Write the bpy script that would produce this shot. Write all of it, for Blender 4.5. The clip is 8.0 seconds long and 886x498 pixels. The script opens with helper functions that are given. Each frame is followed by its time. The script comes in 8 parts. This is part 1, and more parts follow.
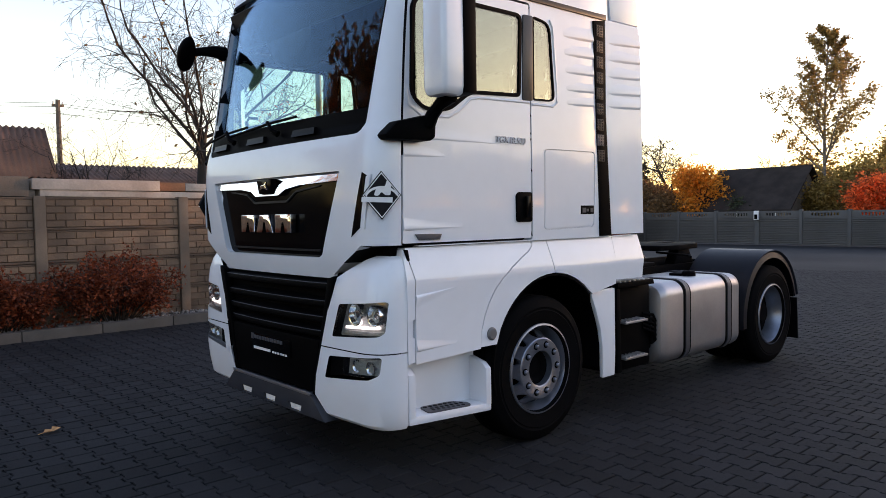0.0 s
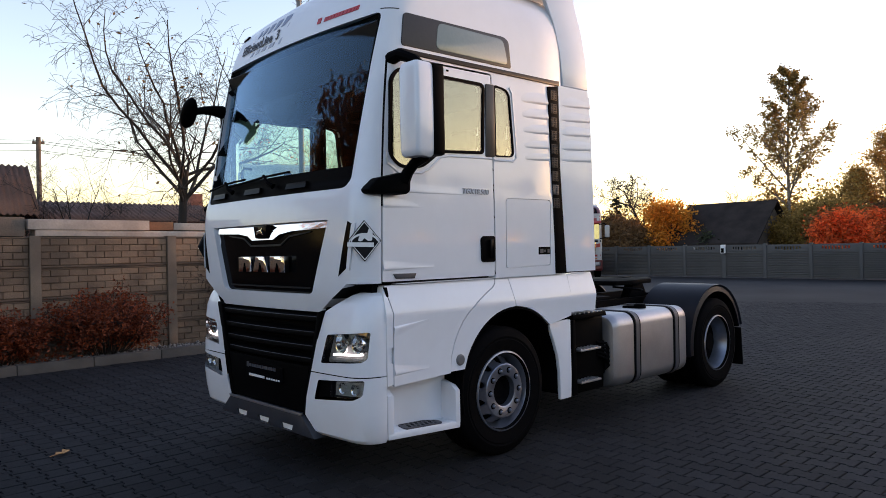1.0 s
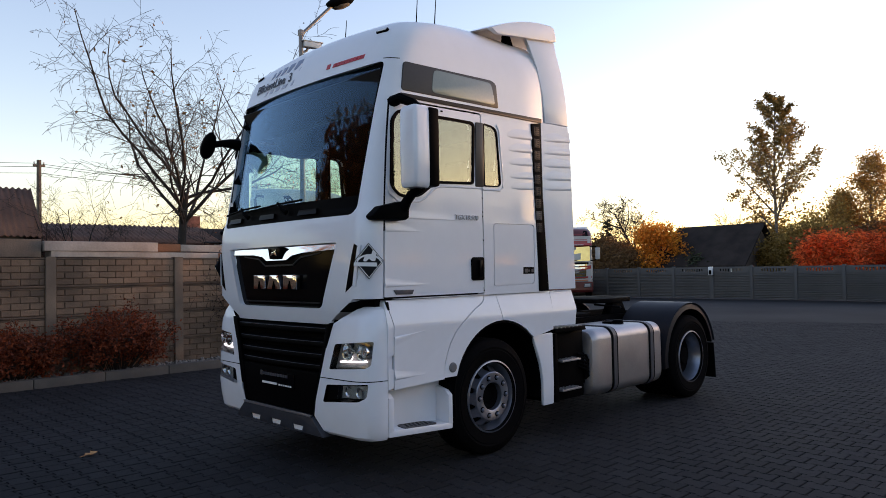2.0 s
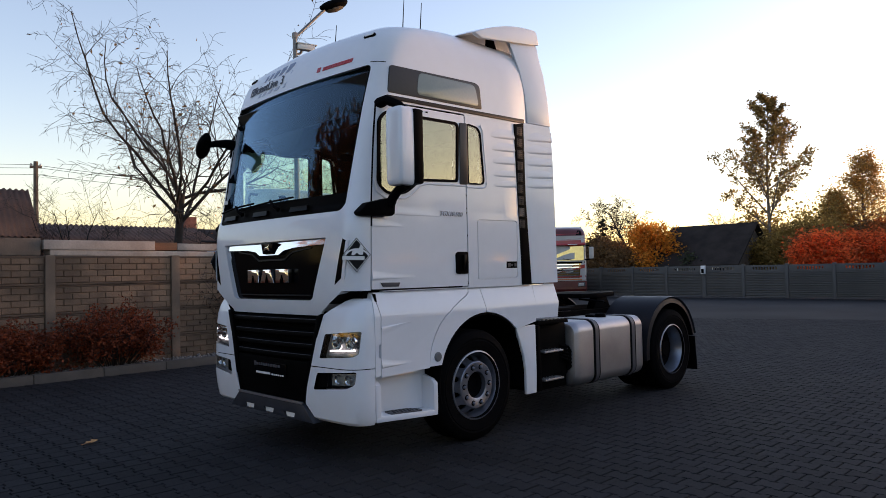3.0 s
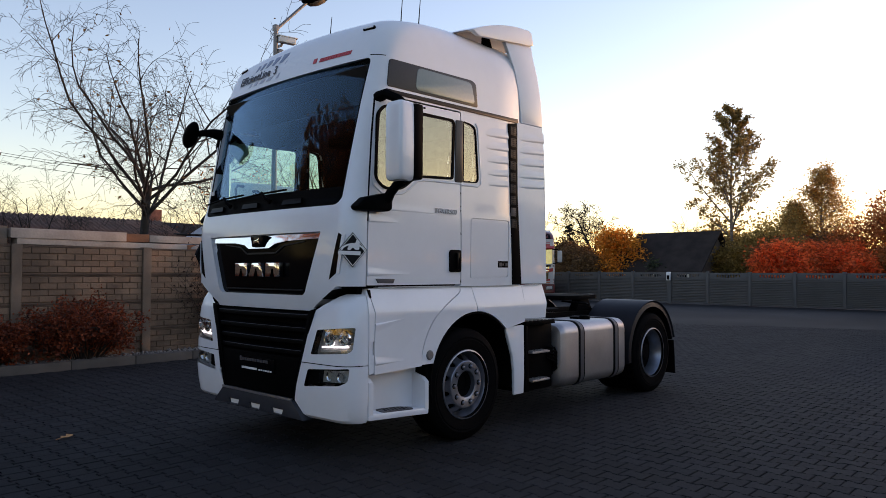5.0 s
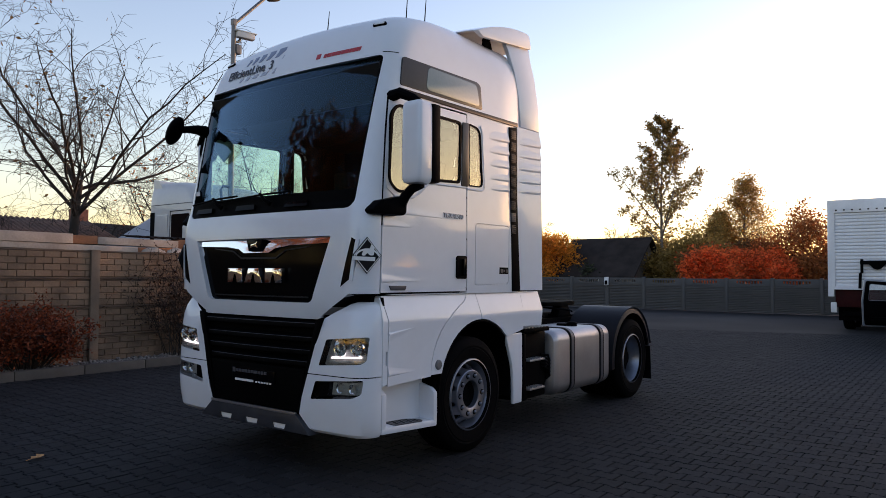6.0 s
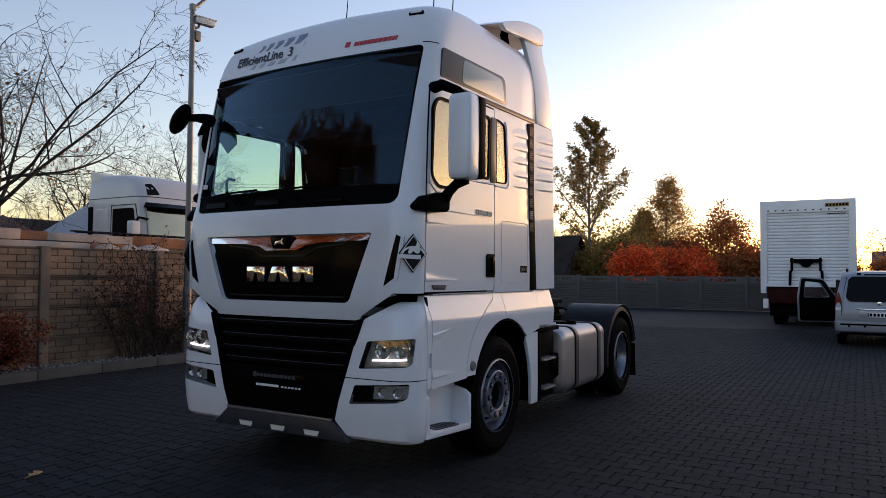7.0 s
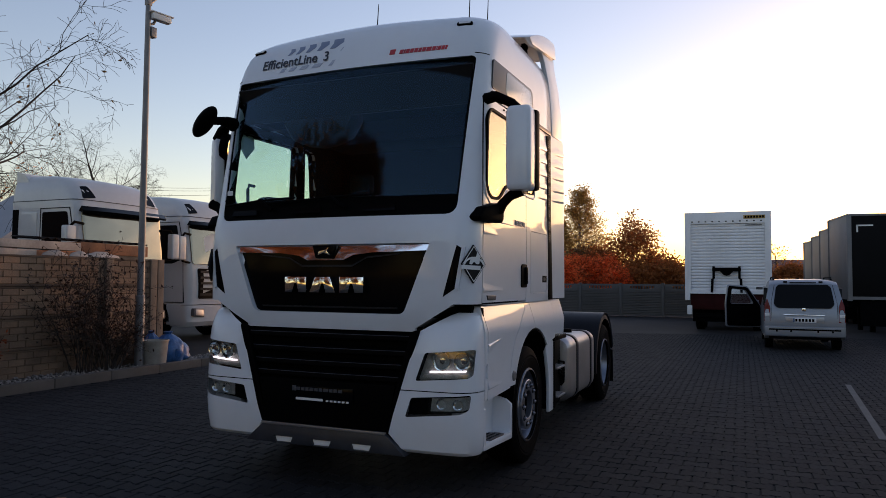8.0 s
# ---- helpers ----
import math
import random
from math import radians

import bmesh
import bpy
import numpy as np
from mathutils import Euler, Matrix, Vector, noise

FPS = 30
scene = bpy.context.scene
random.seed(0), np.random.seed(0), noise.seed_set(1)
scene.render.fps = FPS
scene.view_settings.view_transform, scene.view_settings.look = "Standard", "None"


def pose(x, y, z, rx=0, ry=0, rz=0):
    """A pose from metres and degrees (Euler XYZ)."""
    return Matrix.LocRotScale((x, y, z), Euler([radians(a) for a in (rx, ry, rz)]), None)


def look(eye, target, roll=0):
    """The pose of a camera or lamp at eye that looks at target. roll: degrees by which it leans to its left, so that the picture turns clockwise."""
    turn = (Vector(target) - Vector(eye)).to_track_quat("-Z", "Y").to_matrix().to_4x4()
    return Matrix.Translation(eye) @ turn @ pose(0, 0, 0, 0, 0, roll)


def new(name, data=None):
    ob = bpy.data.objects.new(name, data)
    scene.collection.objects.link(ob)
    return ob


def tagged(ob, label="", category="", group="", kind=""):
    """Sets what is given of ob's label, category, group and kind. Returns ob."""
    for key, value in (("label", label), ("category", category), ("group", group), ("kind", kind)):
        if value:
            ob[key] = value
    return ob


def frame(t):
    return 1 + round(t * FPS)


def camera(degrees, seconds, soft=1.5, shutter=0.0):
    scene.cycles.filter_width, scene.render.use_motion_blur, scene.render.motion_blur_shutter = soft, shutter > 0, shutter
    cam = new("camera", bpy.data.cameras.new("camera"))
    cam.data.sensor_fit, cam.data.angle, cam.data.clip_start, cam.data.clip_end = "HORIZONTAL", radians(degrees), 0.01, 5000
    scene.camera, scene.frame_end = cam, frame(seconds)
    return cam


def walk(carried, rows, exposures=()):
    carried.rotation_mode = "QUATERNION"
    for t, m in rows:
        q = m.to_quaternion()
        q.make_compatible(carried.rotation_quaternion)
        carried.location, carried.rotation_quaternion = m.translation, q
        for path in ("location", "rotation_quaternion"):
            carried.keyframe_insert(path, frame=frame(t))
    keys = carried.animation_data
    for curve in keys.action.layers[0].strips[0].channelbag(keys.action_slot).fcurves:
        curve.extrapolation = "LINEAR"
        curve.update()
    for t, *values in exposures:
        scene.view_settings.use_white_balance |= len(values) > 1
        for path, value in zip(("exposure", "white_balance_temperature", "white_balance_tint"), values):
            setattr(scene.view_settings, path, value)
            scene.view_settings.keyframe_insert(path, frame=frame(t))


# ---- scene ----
cam = camera(64.3, 8.0, soft=0.75)
PATH = [
    (0, (-0.088, 0.067, 1.567), (1.241, 1.559, 1.474), -0.9),
    (0.5, (-0.316, -0.207, 1.605), (1.063, 1.241, 1.569), -1.1),
    (1, (-0.524, -0.461, 1.624), (0.854, 0.989, 1.625), -1.1),
    (1.5, (-0.797, -0.712, 1.623), (0.588, 0.729, 1.676), -1.0),
    (3, (-1.103, -1.198, 1.541), (0.294, 0.231, 1.606), -1.2),
    (3.5, (-1.117, -1.232, 1.535), (0.281, 0.196, 1.601), -1.2),
    (4, (-1.119, -1.243, 1.53), (0.289, 0.175, 1.596), -1.0),
    (4.5, (-1.132, -1.165, 1.522), (0.287, 0.243, 1.581), -0.4),
    (5, (-1.243, -0.977, 1.515), (0.224, 0.381, 1.582), 0.2),
    (6.5, (-1.695, 0.086, 1.542), (-0.035, 1.199, 1.618), 0.4),
    (7, (-1.897, 0.533, 1.537), (-0.176, 1.55, 1.611), 0.4),
    (7.5, (-2.121, 0.991, 1.557), (-0.346, 1.907, 1.649), 0.4),
    (8, (-2.382, 1.511, 1.558), (-0.542, 2.291, 1.653), 0.4),
]
walk(cam, [(t, look(eye, target, roll)) for t, eye, target, roll in PATH], [(0.0, 2.75, 7250, 34), (1.5, 2.34, 7000, 34), (3.5, 2.1, 6900, 34), (5.0, 2.05, 6900, 34), (6.5, 1.95, 6900, 34), (8.0, 1.48, 6900, 34)])

# ---- world, sun and exposure ----
SUN_AZ, SUN_EL = -16.0, 3.5          # bearing from +x towards +y, and height, in degrees
world = bpy.data.worlds.new("evening_sky")
scene.world = world
world.use_nodes = True
wn = world.node_tree
sky = wn.nodes.new("ShaderNodeTexSky")
sky.sky_type, sky.sun_disc = "NISHITA", False
sky.sun_elevation, sky.sun_rotation = radians(SUN_EL), radians(90 - SUN_AZ)
sky.air_density, sky.dust_density, sky.ozone_density, sky.altitude = 1.0, 0.5, 1.6, 100
wn.links.new(sky.outputs[0], wn.nodes["Background"].inputs[0])
wn.nodes["Background"].inputs[1].default_value = 0.15
sun = new("sun", bpy.data.lights.new("sun", "SUN"))
sun.data.energy, sun.data.angle, sun.data.color = 0.35, radians(1.0), (1.0, 0.62, 0.34)
sd = Vector((math.cos(radians(SUN_EL)) * math.cos(radians(SUN_AZ)), math.cos(radians(SUN_EL)) * math.sin(radians(SUN_AZ)), math.sin(radians(SUN_EL))))
sun.matrix_world = look(sd * 60, (0, 0, 0))


# ---- materials ----
def material(name, base, rough=0.5, metal=0.0, coat=0.0, vary=0.15, big=1.2, fine=45.0, bump=0.0, tint=None, rand=0.0, spec=0.5, translucent=0.0, island=False, across=False):
    """A Principled surface with stains at one scale and grain at another, in object space."""
    m = bpy.data.materials.new(name)
    m.use_nodes = True
    nt = m.node_tree
    N, Lk = nt.nodes, nt.links
    p = N["Principled BSDF"]
    tc = N.new("ShaderNodeTexCoord")
    def noise_node(scale, detail):
        n = N.new("ShaderNodeTexNoise")
        n.inputs["Scale"].default_value, n.inputs["Detail"].default_value = scale, detail
        Lk.new(tc.outputs["Object"], n.inputs["Vector"])
        return n
    a, b = noise_node(big, 5), noise_node(fine, 3)
    if across:
        Lk.new(N.new("ShaderNodeNewGeometry").outputs["Position"], a.inputs["Vector"])
    def mixed(fac, ca, cb, blend="MIX"):
        x = N.new("ShaderNodeMix")
        x.data_type, x.blend_type = "RGBA", blend
        if isinstance(fac, float):
            x.inputs[0].default_value = fac
        else:
            Lk.new(fac, x.inputs[0])
        for i, c in ((6, ca), (7, cb)):
            if isinstance(c, tuple):
                x.inputs[i].default_value = (*c, 1)
            else:
                Lk.new(c, x.inputs[i])
        return x.outputs[2]
    ramp = N.new("ShaderNodeMapRange")
    ramp.inputs[1].default_value, ramp.inputs[2].default_value = 0.35, 0.65
    Lk.new(a.outputs[0], ramp.inputs[0])
    dark = tuple(c * (1 - vary) for c in base)
    light = tint or tuple(min(1, c * (1 + vary)) for c in base)
    col = mixed(ramp.outputs[0], dark, light)
    grain = N.new("ShaderNodeMapRange")
    grain.inputs[3].default_value, grain.inputs[4].default_value = 1 - vary, 1 + vary
    Lk.new(b.outputs[0], grain.inputs[0])
    col = mixed(1.0, col, grain.outputs[0], "MULTIPLY")
    if rand:
        oi = N.new("ShaderNodeNewGeometry" if island else "ShaderNodeObjectInfo")
        r = N.new("ShaderNodeMapRange")
        r.inputs[3].default_value, r.inputs[4].default_value = 1 - rand, 1 + rand
        Lk.new(oi.outputs["Random Per Island" if island else "Random"], r.inputs[0])
        col = mixed(1.0, col, r.outputs[0], "MULTIPLY")
    Lk.new(col, p.inputs["Base Color"])
    rr = N.new("ShaderNodeMapRange")
    rr.inputs[3].default_value, rr.inputs[4].default_value = max(0.02, rough * (1 - vary)), min(1, rough * (1 + vary))
    Lk.new(a.outputs[0], rr.inputs[0])
    Lk.new(rr.outputs[0], p.inputs["Roughness"])
    p.inputs["Metallic"].default_value = metal
    p.inputs["Specular IOR Level"].default_value = spec
    p.inputs["Coat Weight"].default_value = coat
    p.inputs["Coat Roughness"].default_value = 0.04
    if bump:
        bp = N.new("ShaderNodeBump")
        bp.inputs["Strength"].default_value, bp.inputs["Distance"].default_value = bump, 0.01
        Lk.new(b.outputs[0], bp.inputs["Height"])
        Lk.new(bp.outputs[0], p.inputs["Normal"])
    if translucent:
        tr = N.new("ShaderNodeBsdfTranslucent")
        Lk.new(col, tr.inputs[0])
        ad = N.new("ShaderNodeMixShader")
        ad.inputs[0].default_value = translucent
        Lk.new(p.outputs[0], ad.inputs[1])
        Lk.new(tr.outputs[0], ad.inputs[2])
        Lk.new(ad.outputs[0], N["Material Output"].inputs[0])
    return m


def glass(name, tint, f0=0.04, rough=0.0, sheen=(1, 1, 1), steep=5.0):
    """A pane that lets tinted light through and mirrors by its Fresnel gloss."""
    m = bpy.data.materials.new(name)
    m.use_nodes = True
    nt = m.node_tree
    nt.nodes.remove(nt.nodes["Principled BSDF"])
    t, g, f, x, pw, ma = (nt.nodes.new(k) for k in ("ShaderNodeBsdfTransparent", "ShaderNodeBsdfGlossy", "ShaderNodeLayerWeight", "ShaderNodeMixShader", "ShaderNodeMath", "ShaderNodeMath"))
    pw.operation, ma.operation = "POWER", "MULTIPLY_ADD"
    t.inputs[0].default_value = (*tint, 1)
    g.inputs["Roughness"].default_value = rough
    g.inputs["Color"].default_value = (*sheen, 1)
    f.inputs[0].default_value = 0.5
    pw.inputs[1].default_value = steep
    ma.inputs[1].default_value, ma.inputs[2].default_value = 1 - f0, f0
    nt.links.new(f.outputs["Facing"], pw.inputs[0])
    nt.links.new(pw.outputs[0], ma.inputs[0])
    nt.links.new(ma.outputs[0], x.inputs[0])
    nt.links.new(t.outputs[0], x.inputs[1])
    nt.links.new(g.outputs[0], x.inputs[2])
    nt.links.new(x.outputs[0], nt.nodes["Material Output"].inputs[0])
    return m


def lit(name, color, power):
    m = bpy.data.materials.new(name)
    m.use_nodes = True
    p = m.node_tree.nodes["Principled BSDF"]
    p.inputs["Base Color"].default_value = (*color, 1)
    p.inputs["Emission Color"].default_value = (*color, 1)
    p.inputs["Emission Strength"].default_value = power
    return m


M_WHITE = material("white_lacquer", (0.735, 0.762, 0.80), 0.34, coat=0.65, vary=0.03, big=0.7, fine=9)
M_BLACKGLOSS = material("black_gloss_plastic", (0.003, 0.003, 0.0036), 0.12, vary=0.2, fine=30, spec=0.05)
M_BLACK = material("black_moulded_plastic", (0.002, 0.002, 0.0023), 0.55, vary=0.25, fine=160, bump=0.08, spec=0.02)
M_DARKGREY = material("dark_grey_plastic", (0.014, 0.0145, 0.016), 0.5, vary=0.15, fine=120, bump=0.06, spec=0.2)
M_GREYSKID = material("grey_skid_plastic", (0.048, 0.050, 0.060), 0.5, vary=0.15, fine=140, bump=0.05)
M_SKID = material("dark_skid_plastic", (0.027, 0.030, 0.038), 0.38, vary=0.18, big=6, fine=140, bump=0.05, spec=0.4)
M_RUBBER = material("tyre_rubber", (0.0026, 0.0026, 0.003), 0.75, vary=0.3, big=4, fine=70, bump=0.15, spec=0.03)
M_SEAM = material("rubber_seam", (0.01, 0.01, 0.01), 0.9, vary=0.1)
M_CHROME = material("chrome", (0.85, 0.85, 0.86), 0.06, metal=1, vary=0.05, big=3)
M_STEEL = material("silver_wheel_paint", (0.21, 0.235, 0.285), 0.33, metal=0.75, vary=0.14, big=7, fine=60)
M_ALU = material("brushed_aluminium", (0.37, 0.37, 0.385), 0.42, metal=0.85, vary=0.10, big=2.5, fine=90, bump=0.02)
M_TREAD = material("dull_aluminium_tread", (0.42, 0.42, 0.43), 0.45, metal=0.8, vary=0.2, fine=80)
M_CHASSIS = material("chassis_paint", (0.003, 0.003, 0.0035), 0.65, vary=0.3, big=6, fine=50, spec=0.015)
M_FENDER = material("dark_mudguard_plastic", (0.006, 0.0065, 0.010), 0.45, vary=0.25, big=4, fine=120, bump=0.04, spec=0.18)
# Nearly black where grey is meant: the cab's inner shade is in these colours.
M_SEAT = material("shade_dark_seat_cloth", (0.0050, 0.0053, 0.0060), 0.9, vary=0.2, fine=220, bump=0.2, spec=0.2)
M_TRIM = material("shade_dark_cab_trim", (0.0031, 0.0033, 0.0035), 0.9, vary=0.1, fine=200, bump=0.1, spec=0.2)
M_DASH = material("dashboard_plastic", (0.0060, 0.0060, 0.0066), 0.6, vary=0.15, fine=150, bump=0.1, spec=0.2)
M_LENS = glass("clear_lens", (0.93, 0.95, 0.95), 0.05)
# Gloss colours add the sky's blue and sunset gold to what the panes mirror.
M_WSCREEN = glass("windscreen_glass", (0.84, 0.95, 0.92), 0.019, 0.0, (0.48, 0.72, 1.0), 4.0)
M_SIDEGLASS = glass("side_window_glass", (0.88, 0.96, 0.90), 0.13, 0.0, (1.0, 0.88, 0.68))
M_ROOFGLASS = material("roof_window_pane", (0.17, 0.21, 0.185), 0.2, coat=0.35, vary=0.08)
M_SMOKE = material("smoked_panel", (0.042, 0.038, 0.037), 0.3, vary=0.1, spec=0.25)
M_RAILBROWN = material("dark_brown_rail", (0.025, 0.018, 0.015), 0.45, vary=0.15, spec=0.2)
M_MIRROR = material("mirror_face", (0.8, 0.8, 0.8), 0.02, metal=1, vary=0.01)
M_DRL = lit("daytime_light_strip", (1.0, 0.99, 0.97), 0.42)
M_BOWL = material("lamp_bowl", (0.30, 0.31, 0.31), 0.5, metal=0.4, vary=0.2, big=20)
M_LAMPGREY = material("lamp_wall", (0.13, 0.13, 0.13), 0.35, vary=0.15)
M_REFLECT = material("lamp_reflector", (0.80, 0.81, 0.80), 0.12, metal=1.0, vary=0.25, big=30)
M_SLAT = material("black_grille_slat", (0.0022, 0.0022, 0.0026), 0.5, vary=0.2, fine=120, spec=0.03)
M_BLACKDECAL = material("matt_black_decal", (0.006, 0.006, 0.007), 0.6, vary=0.1, spec=0.2)
M_BLUEDECAL = material("slate_blue_decal", (0.20, 0.25, 0.36), 0.4, vary=0.06)
M_PALEDECAL = material("pale_blue_decal", (0.42, 0.46, 0.55), 0.4, vary=0.06)
M_DARKDECAL = material("dark_blue_lettering", (0.012, 0.016, 0.032), 0.4, vary=0.06)
M_REDDECAL = material("red_lettering", (0.50, 0.02, 0.03), 0.4, vary=0.06)
M_GREYDECAL = material("grey_lettering", (0.46, 0.46, 0.47), 0.4, vary=0.06)
M_WHITEDECAL = material("white_decal", (0.75, 0.75, 0.74), 0.5, vary=0.05)
M_PENNANT = material("pale_green_pennant", (0.55, 0.65, 0.50), 0.8, vary=0.1)


# ---- mesh helpers ----
def part(name, bm, mat, parent=None, label="", smooth=35):
    """Links a bmesh as one mesh object, smooth but for edges sharper than so many degrees."""
    me = bpy.data.meshes.new(name)
    if smooth:
        for f in bm.faces:
            f.smooth = True
        lim = radians(smooth)
        for e in bm.edges:
            e.smooth = len(e.link_faces) == 2 and e.calc_face_angle(0) < lim
    bm.to_mesh(me)
    bm.free()
    for m in (mat if isinstance(mat, (list, tuple)) else [mat]):
        me.materials.append(m)
    ob = new(name, me)
    ob.parent = parent
    return tagged(ob, label)


def shared(name, ob, parent, m):
    """Another object on ob's mesh."""
    o = new(name, ob.data)
    o.parent, o.matrix_basis = parent, m
    return o


def thing(name, label, category, at=(0, 0, 0), rz=0, group="", kind=""):
    e = new(name)
    e.empty_display_size = 0.2
    e.matrix_basis = pose(*at, 0, 0, rz)
    return tagged(e, label, category, group, kind)


def bevel(bm, w, seg=2, angle=30):
    if w > 0:
        es = [e for e in bm.edges if len(e.link_faces) == 2 and e.calc_face_angle(0) > radians(angle)]
        bmesh.ops.bevel(bm, geom=es, offset=w, segments=seg, affect="EDGES", profile=0.6, clamp_overlap=True)
    return bm


def box(x0, x1, y0, y1, z0, z1, bev=0.0, seg=2):
    bm = bmesh.new()
    bmesh.ops.create_cube(bm, size=1)
    for v in bm.verts:
        v.co = Vector((x0 + (v.co.x + 0.5) * (x1 - x0), y0 + (v.co.y + 0.5) * (y1 - y0), z0 + (v.co.z + 0.5) * (z1 - z0)))
    return bevel(bm, bev, seg)


def prism(pts, axis, a, b, bev=0.0, seg=2, taper=1.0):
    """A polygon drawn in the two other axes (in x, y, z order), extruded along axis from a to b."""
    bm = bmesh.new()
    def co(p, h):
        return {"x": (h, p[0], p[1]), "y": (p[0], h, p[1]), "z": (p[0], p[1], h)}[axis]
    c = (sum(p[0] for p in pts) / len(pts), sum(p[1] for p in pts) / len(pts))
    va = [bm.verts.new(co(p, a)) for p in pts]
    vb = [bm.verts.new(co((c[0] + (p[0] - c[0]) * taper, c[1] + (p[1] - c[1]) * taper), b)) for p in pts]
    bm.faces.new(va)
    bm.faces.new(list(reversed(vb)))
    n = len(pts)
    for i in range(n):
        bm.faces.new((va[i], vb[i], vb[(i + 1) % n], va[(i + 1) % n]))
    bmesh.ops.recalc_face_normals(bm, faces=bm.faces)
    return bevel(bm, bev, seg)


def loft(loops, cap=True, closed=True):
    bm = bmesh.new()
    rows = [[bm.verts.new(p) for p in lp] for lp in loops]
    n = len(rows[0])
    for a, b in zip(rows, rows[1:]):
        for i in range(n if closed else n - 1):
            j = (i + 1) % n
            bm.faces.new((a[i], a[j], b[j], b[i]))
    if cap:
        bm.faces.new(list(reversed(rows[0])))
        bm.faces.new(rows[-1])
    bmesh.ops.recalc_face_normals(bm, faces=bm.faces)
    return bm


def lathe(profile, axis="y", at=(0, 0, 0), seg=32):
    """A closed or open (radius, along) profile turned about an axis."""
    bm = bmesh.new()
    rows = []
    for r, h in profile:
        row = []
        for i in range(seg):
            a = 2 * math.pi * i / seg
            u, w = r * math.cos(a), r * math.sin(a)
            row.append(bm.verts.new(Vector(at) + Vector({"y": (u, h, w), "x": (h, u, w), "z": (u, w, h)}[axis])))
        rows.append(row)
    for a, b in zip(rows, rows[1:]):
        for i in range(seg):
            j = (i + 1) % seg
            bm.faces.new((a[i], a[j], b[j], b[i]))
    bmesh.ops.remove_doubles(bm, verts=bm.verts, dist=1e-5)
    bmesh.ops.recalc_face_normals(bm, faces=bm.faces)
    return bm


def disc_profile(*pts):
    return [(max(r, 1e-6), h) for r, h in pts]


def tube(points, radius, seg=10, bm=None):
    """A rod along points; radius one number or one a point."""
    bm = bm or bmesh.new()
    pts = [Vector(p) for p in points]
    rad = radius if isinstance(radius, (list, tuple)) else [radius] * len(pts)
    up = Vector((0.31, 0.17, 0.93))
    rows = []
    for i, p in enumerate(pts):
        d = (pts[min(i + 1, len(pts) - 1)] - pts[max(i - 1, 0)]).normalized()
        u = d.cross(up).normalized() if abs(d.dot(up)) < 0.98 else d.orthogonal().normalized()
        w = d.cross(u)
        rows.append([bm.verts.new(p + rad[i] * (math.cos(2 * math.pi * k / seg) * u + math.sin(2 * math.pi * k / seg) * w)) for k in range(seg)])
    for a, b in zip(rows, rows[1:]):
        for k in range(seg):
            j = (k + 1) % seg
            bm.faces.new((a[k], a[j], b[j], b[k]))
    bm.faces.new(list(reversed(rows[0])))
    bm.faces.new(rows[-1])
    bmesh.ops.recalc_face_normals(bm, faces=bm.faces)
    return bm


def joined(*bms):
    out = bmesh.new()
    for b in bms:
        me = bpy.data.meshes.new("join")
        b.to_mesh(me)
        b.free()
        out.from_mesh(me)
        bpy.data.meshes.remove(me)
    return out


def boolean(a, b, op="DIFFERENCE"):
    """a cut by b; both are used up."""
    obs = []
    for bm in (a, b):
        bmesh.ops.triangulate(bm, faces=[f for f in bm.faces if len(f.verts) > 4])
        me = bpy.data.meshes.new("cut")
        bm.to_mesh(me)
        bm.free()
        obs.append(new("cut", me))
    mod = obs[0].modifiers.new("cut", "BOOLEAN")
    mod.operation, mod.solver, mod.object = op, "EXACT", obs[1]
    me = bpy.data.meshes.new_from_object(obs[0].evaluated_get(bpy.context.evaluated_depsgraph_get()))
    out = bmesh.new()
    out.from_mesh(me)
    for o in obs:
        d = o.data
        bpy.data.objects.remove(o)
        bpy.data.meshes.remove(d)
    bpy.data.meshes.remove(me)
    return out


def sliced(bm, z, above):
    """The part of bm above or below a level."""
    bmesh.ops.bisect_plane(bm, geom=list(bm.verts) + list(bm.edges) + list(bm.faces), plane_co=(0, 0, z), plane_no=(0, 0, 1), clear_inner=above, clear_outer=not above)
    return bm


def lettering(name, body, size, m, mat, parent, label="", thick=0.002, shear=0.0, squeeze=1.0, bold=0.0):
    """Flat letters as a mesh; m puts the text's x to the right and y up."""
    cu = bpy.data.curves.new(name, "FONT")
    cu.body, cu.size, cu.extrude, cu.shear, cu.align_x, cu.align_y = body, size, thick, shear, "CENTER", "CENTER"
    cu.offset = bold
    o = new(name, cu)
    me = bpy.data.meshes.new_from_object(o.evaluated_get(bpy.context.evaluated_depsgraph_get()))
    bpy.data.objects.remove(o)
    bpy.data.curves.remove(cu)
    me.name = name
    me.materials.clear()
    me.materials.append(mat)
    for v in me.vertices:
        v.co.x *= squeeze
    ob = new(name, me)
    ob.parent, ob.matrix_basis = parent, m
    return tagged(ob, label)


def rect(w, h, r, n=4):
    """A rounded rectangle, w by h, about 0, 0."""
    out = []
    for cx, cy, a0 in ((w / 2 - r, h / 2 - r, 0), (-w / 2 + r, h / 2 - r, 90), (-w / 2 + r, -h / 2 + r, 180), (w / 2 - r, -h / 2 + r, 270)):
        for i in range(n + 1):
            a = radians(a0 + 90 * i / n)
            out.append((cx + r * math.cos(a), cy + r * math.sin(a)))
    return out


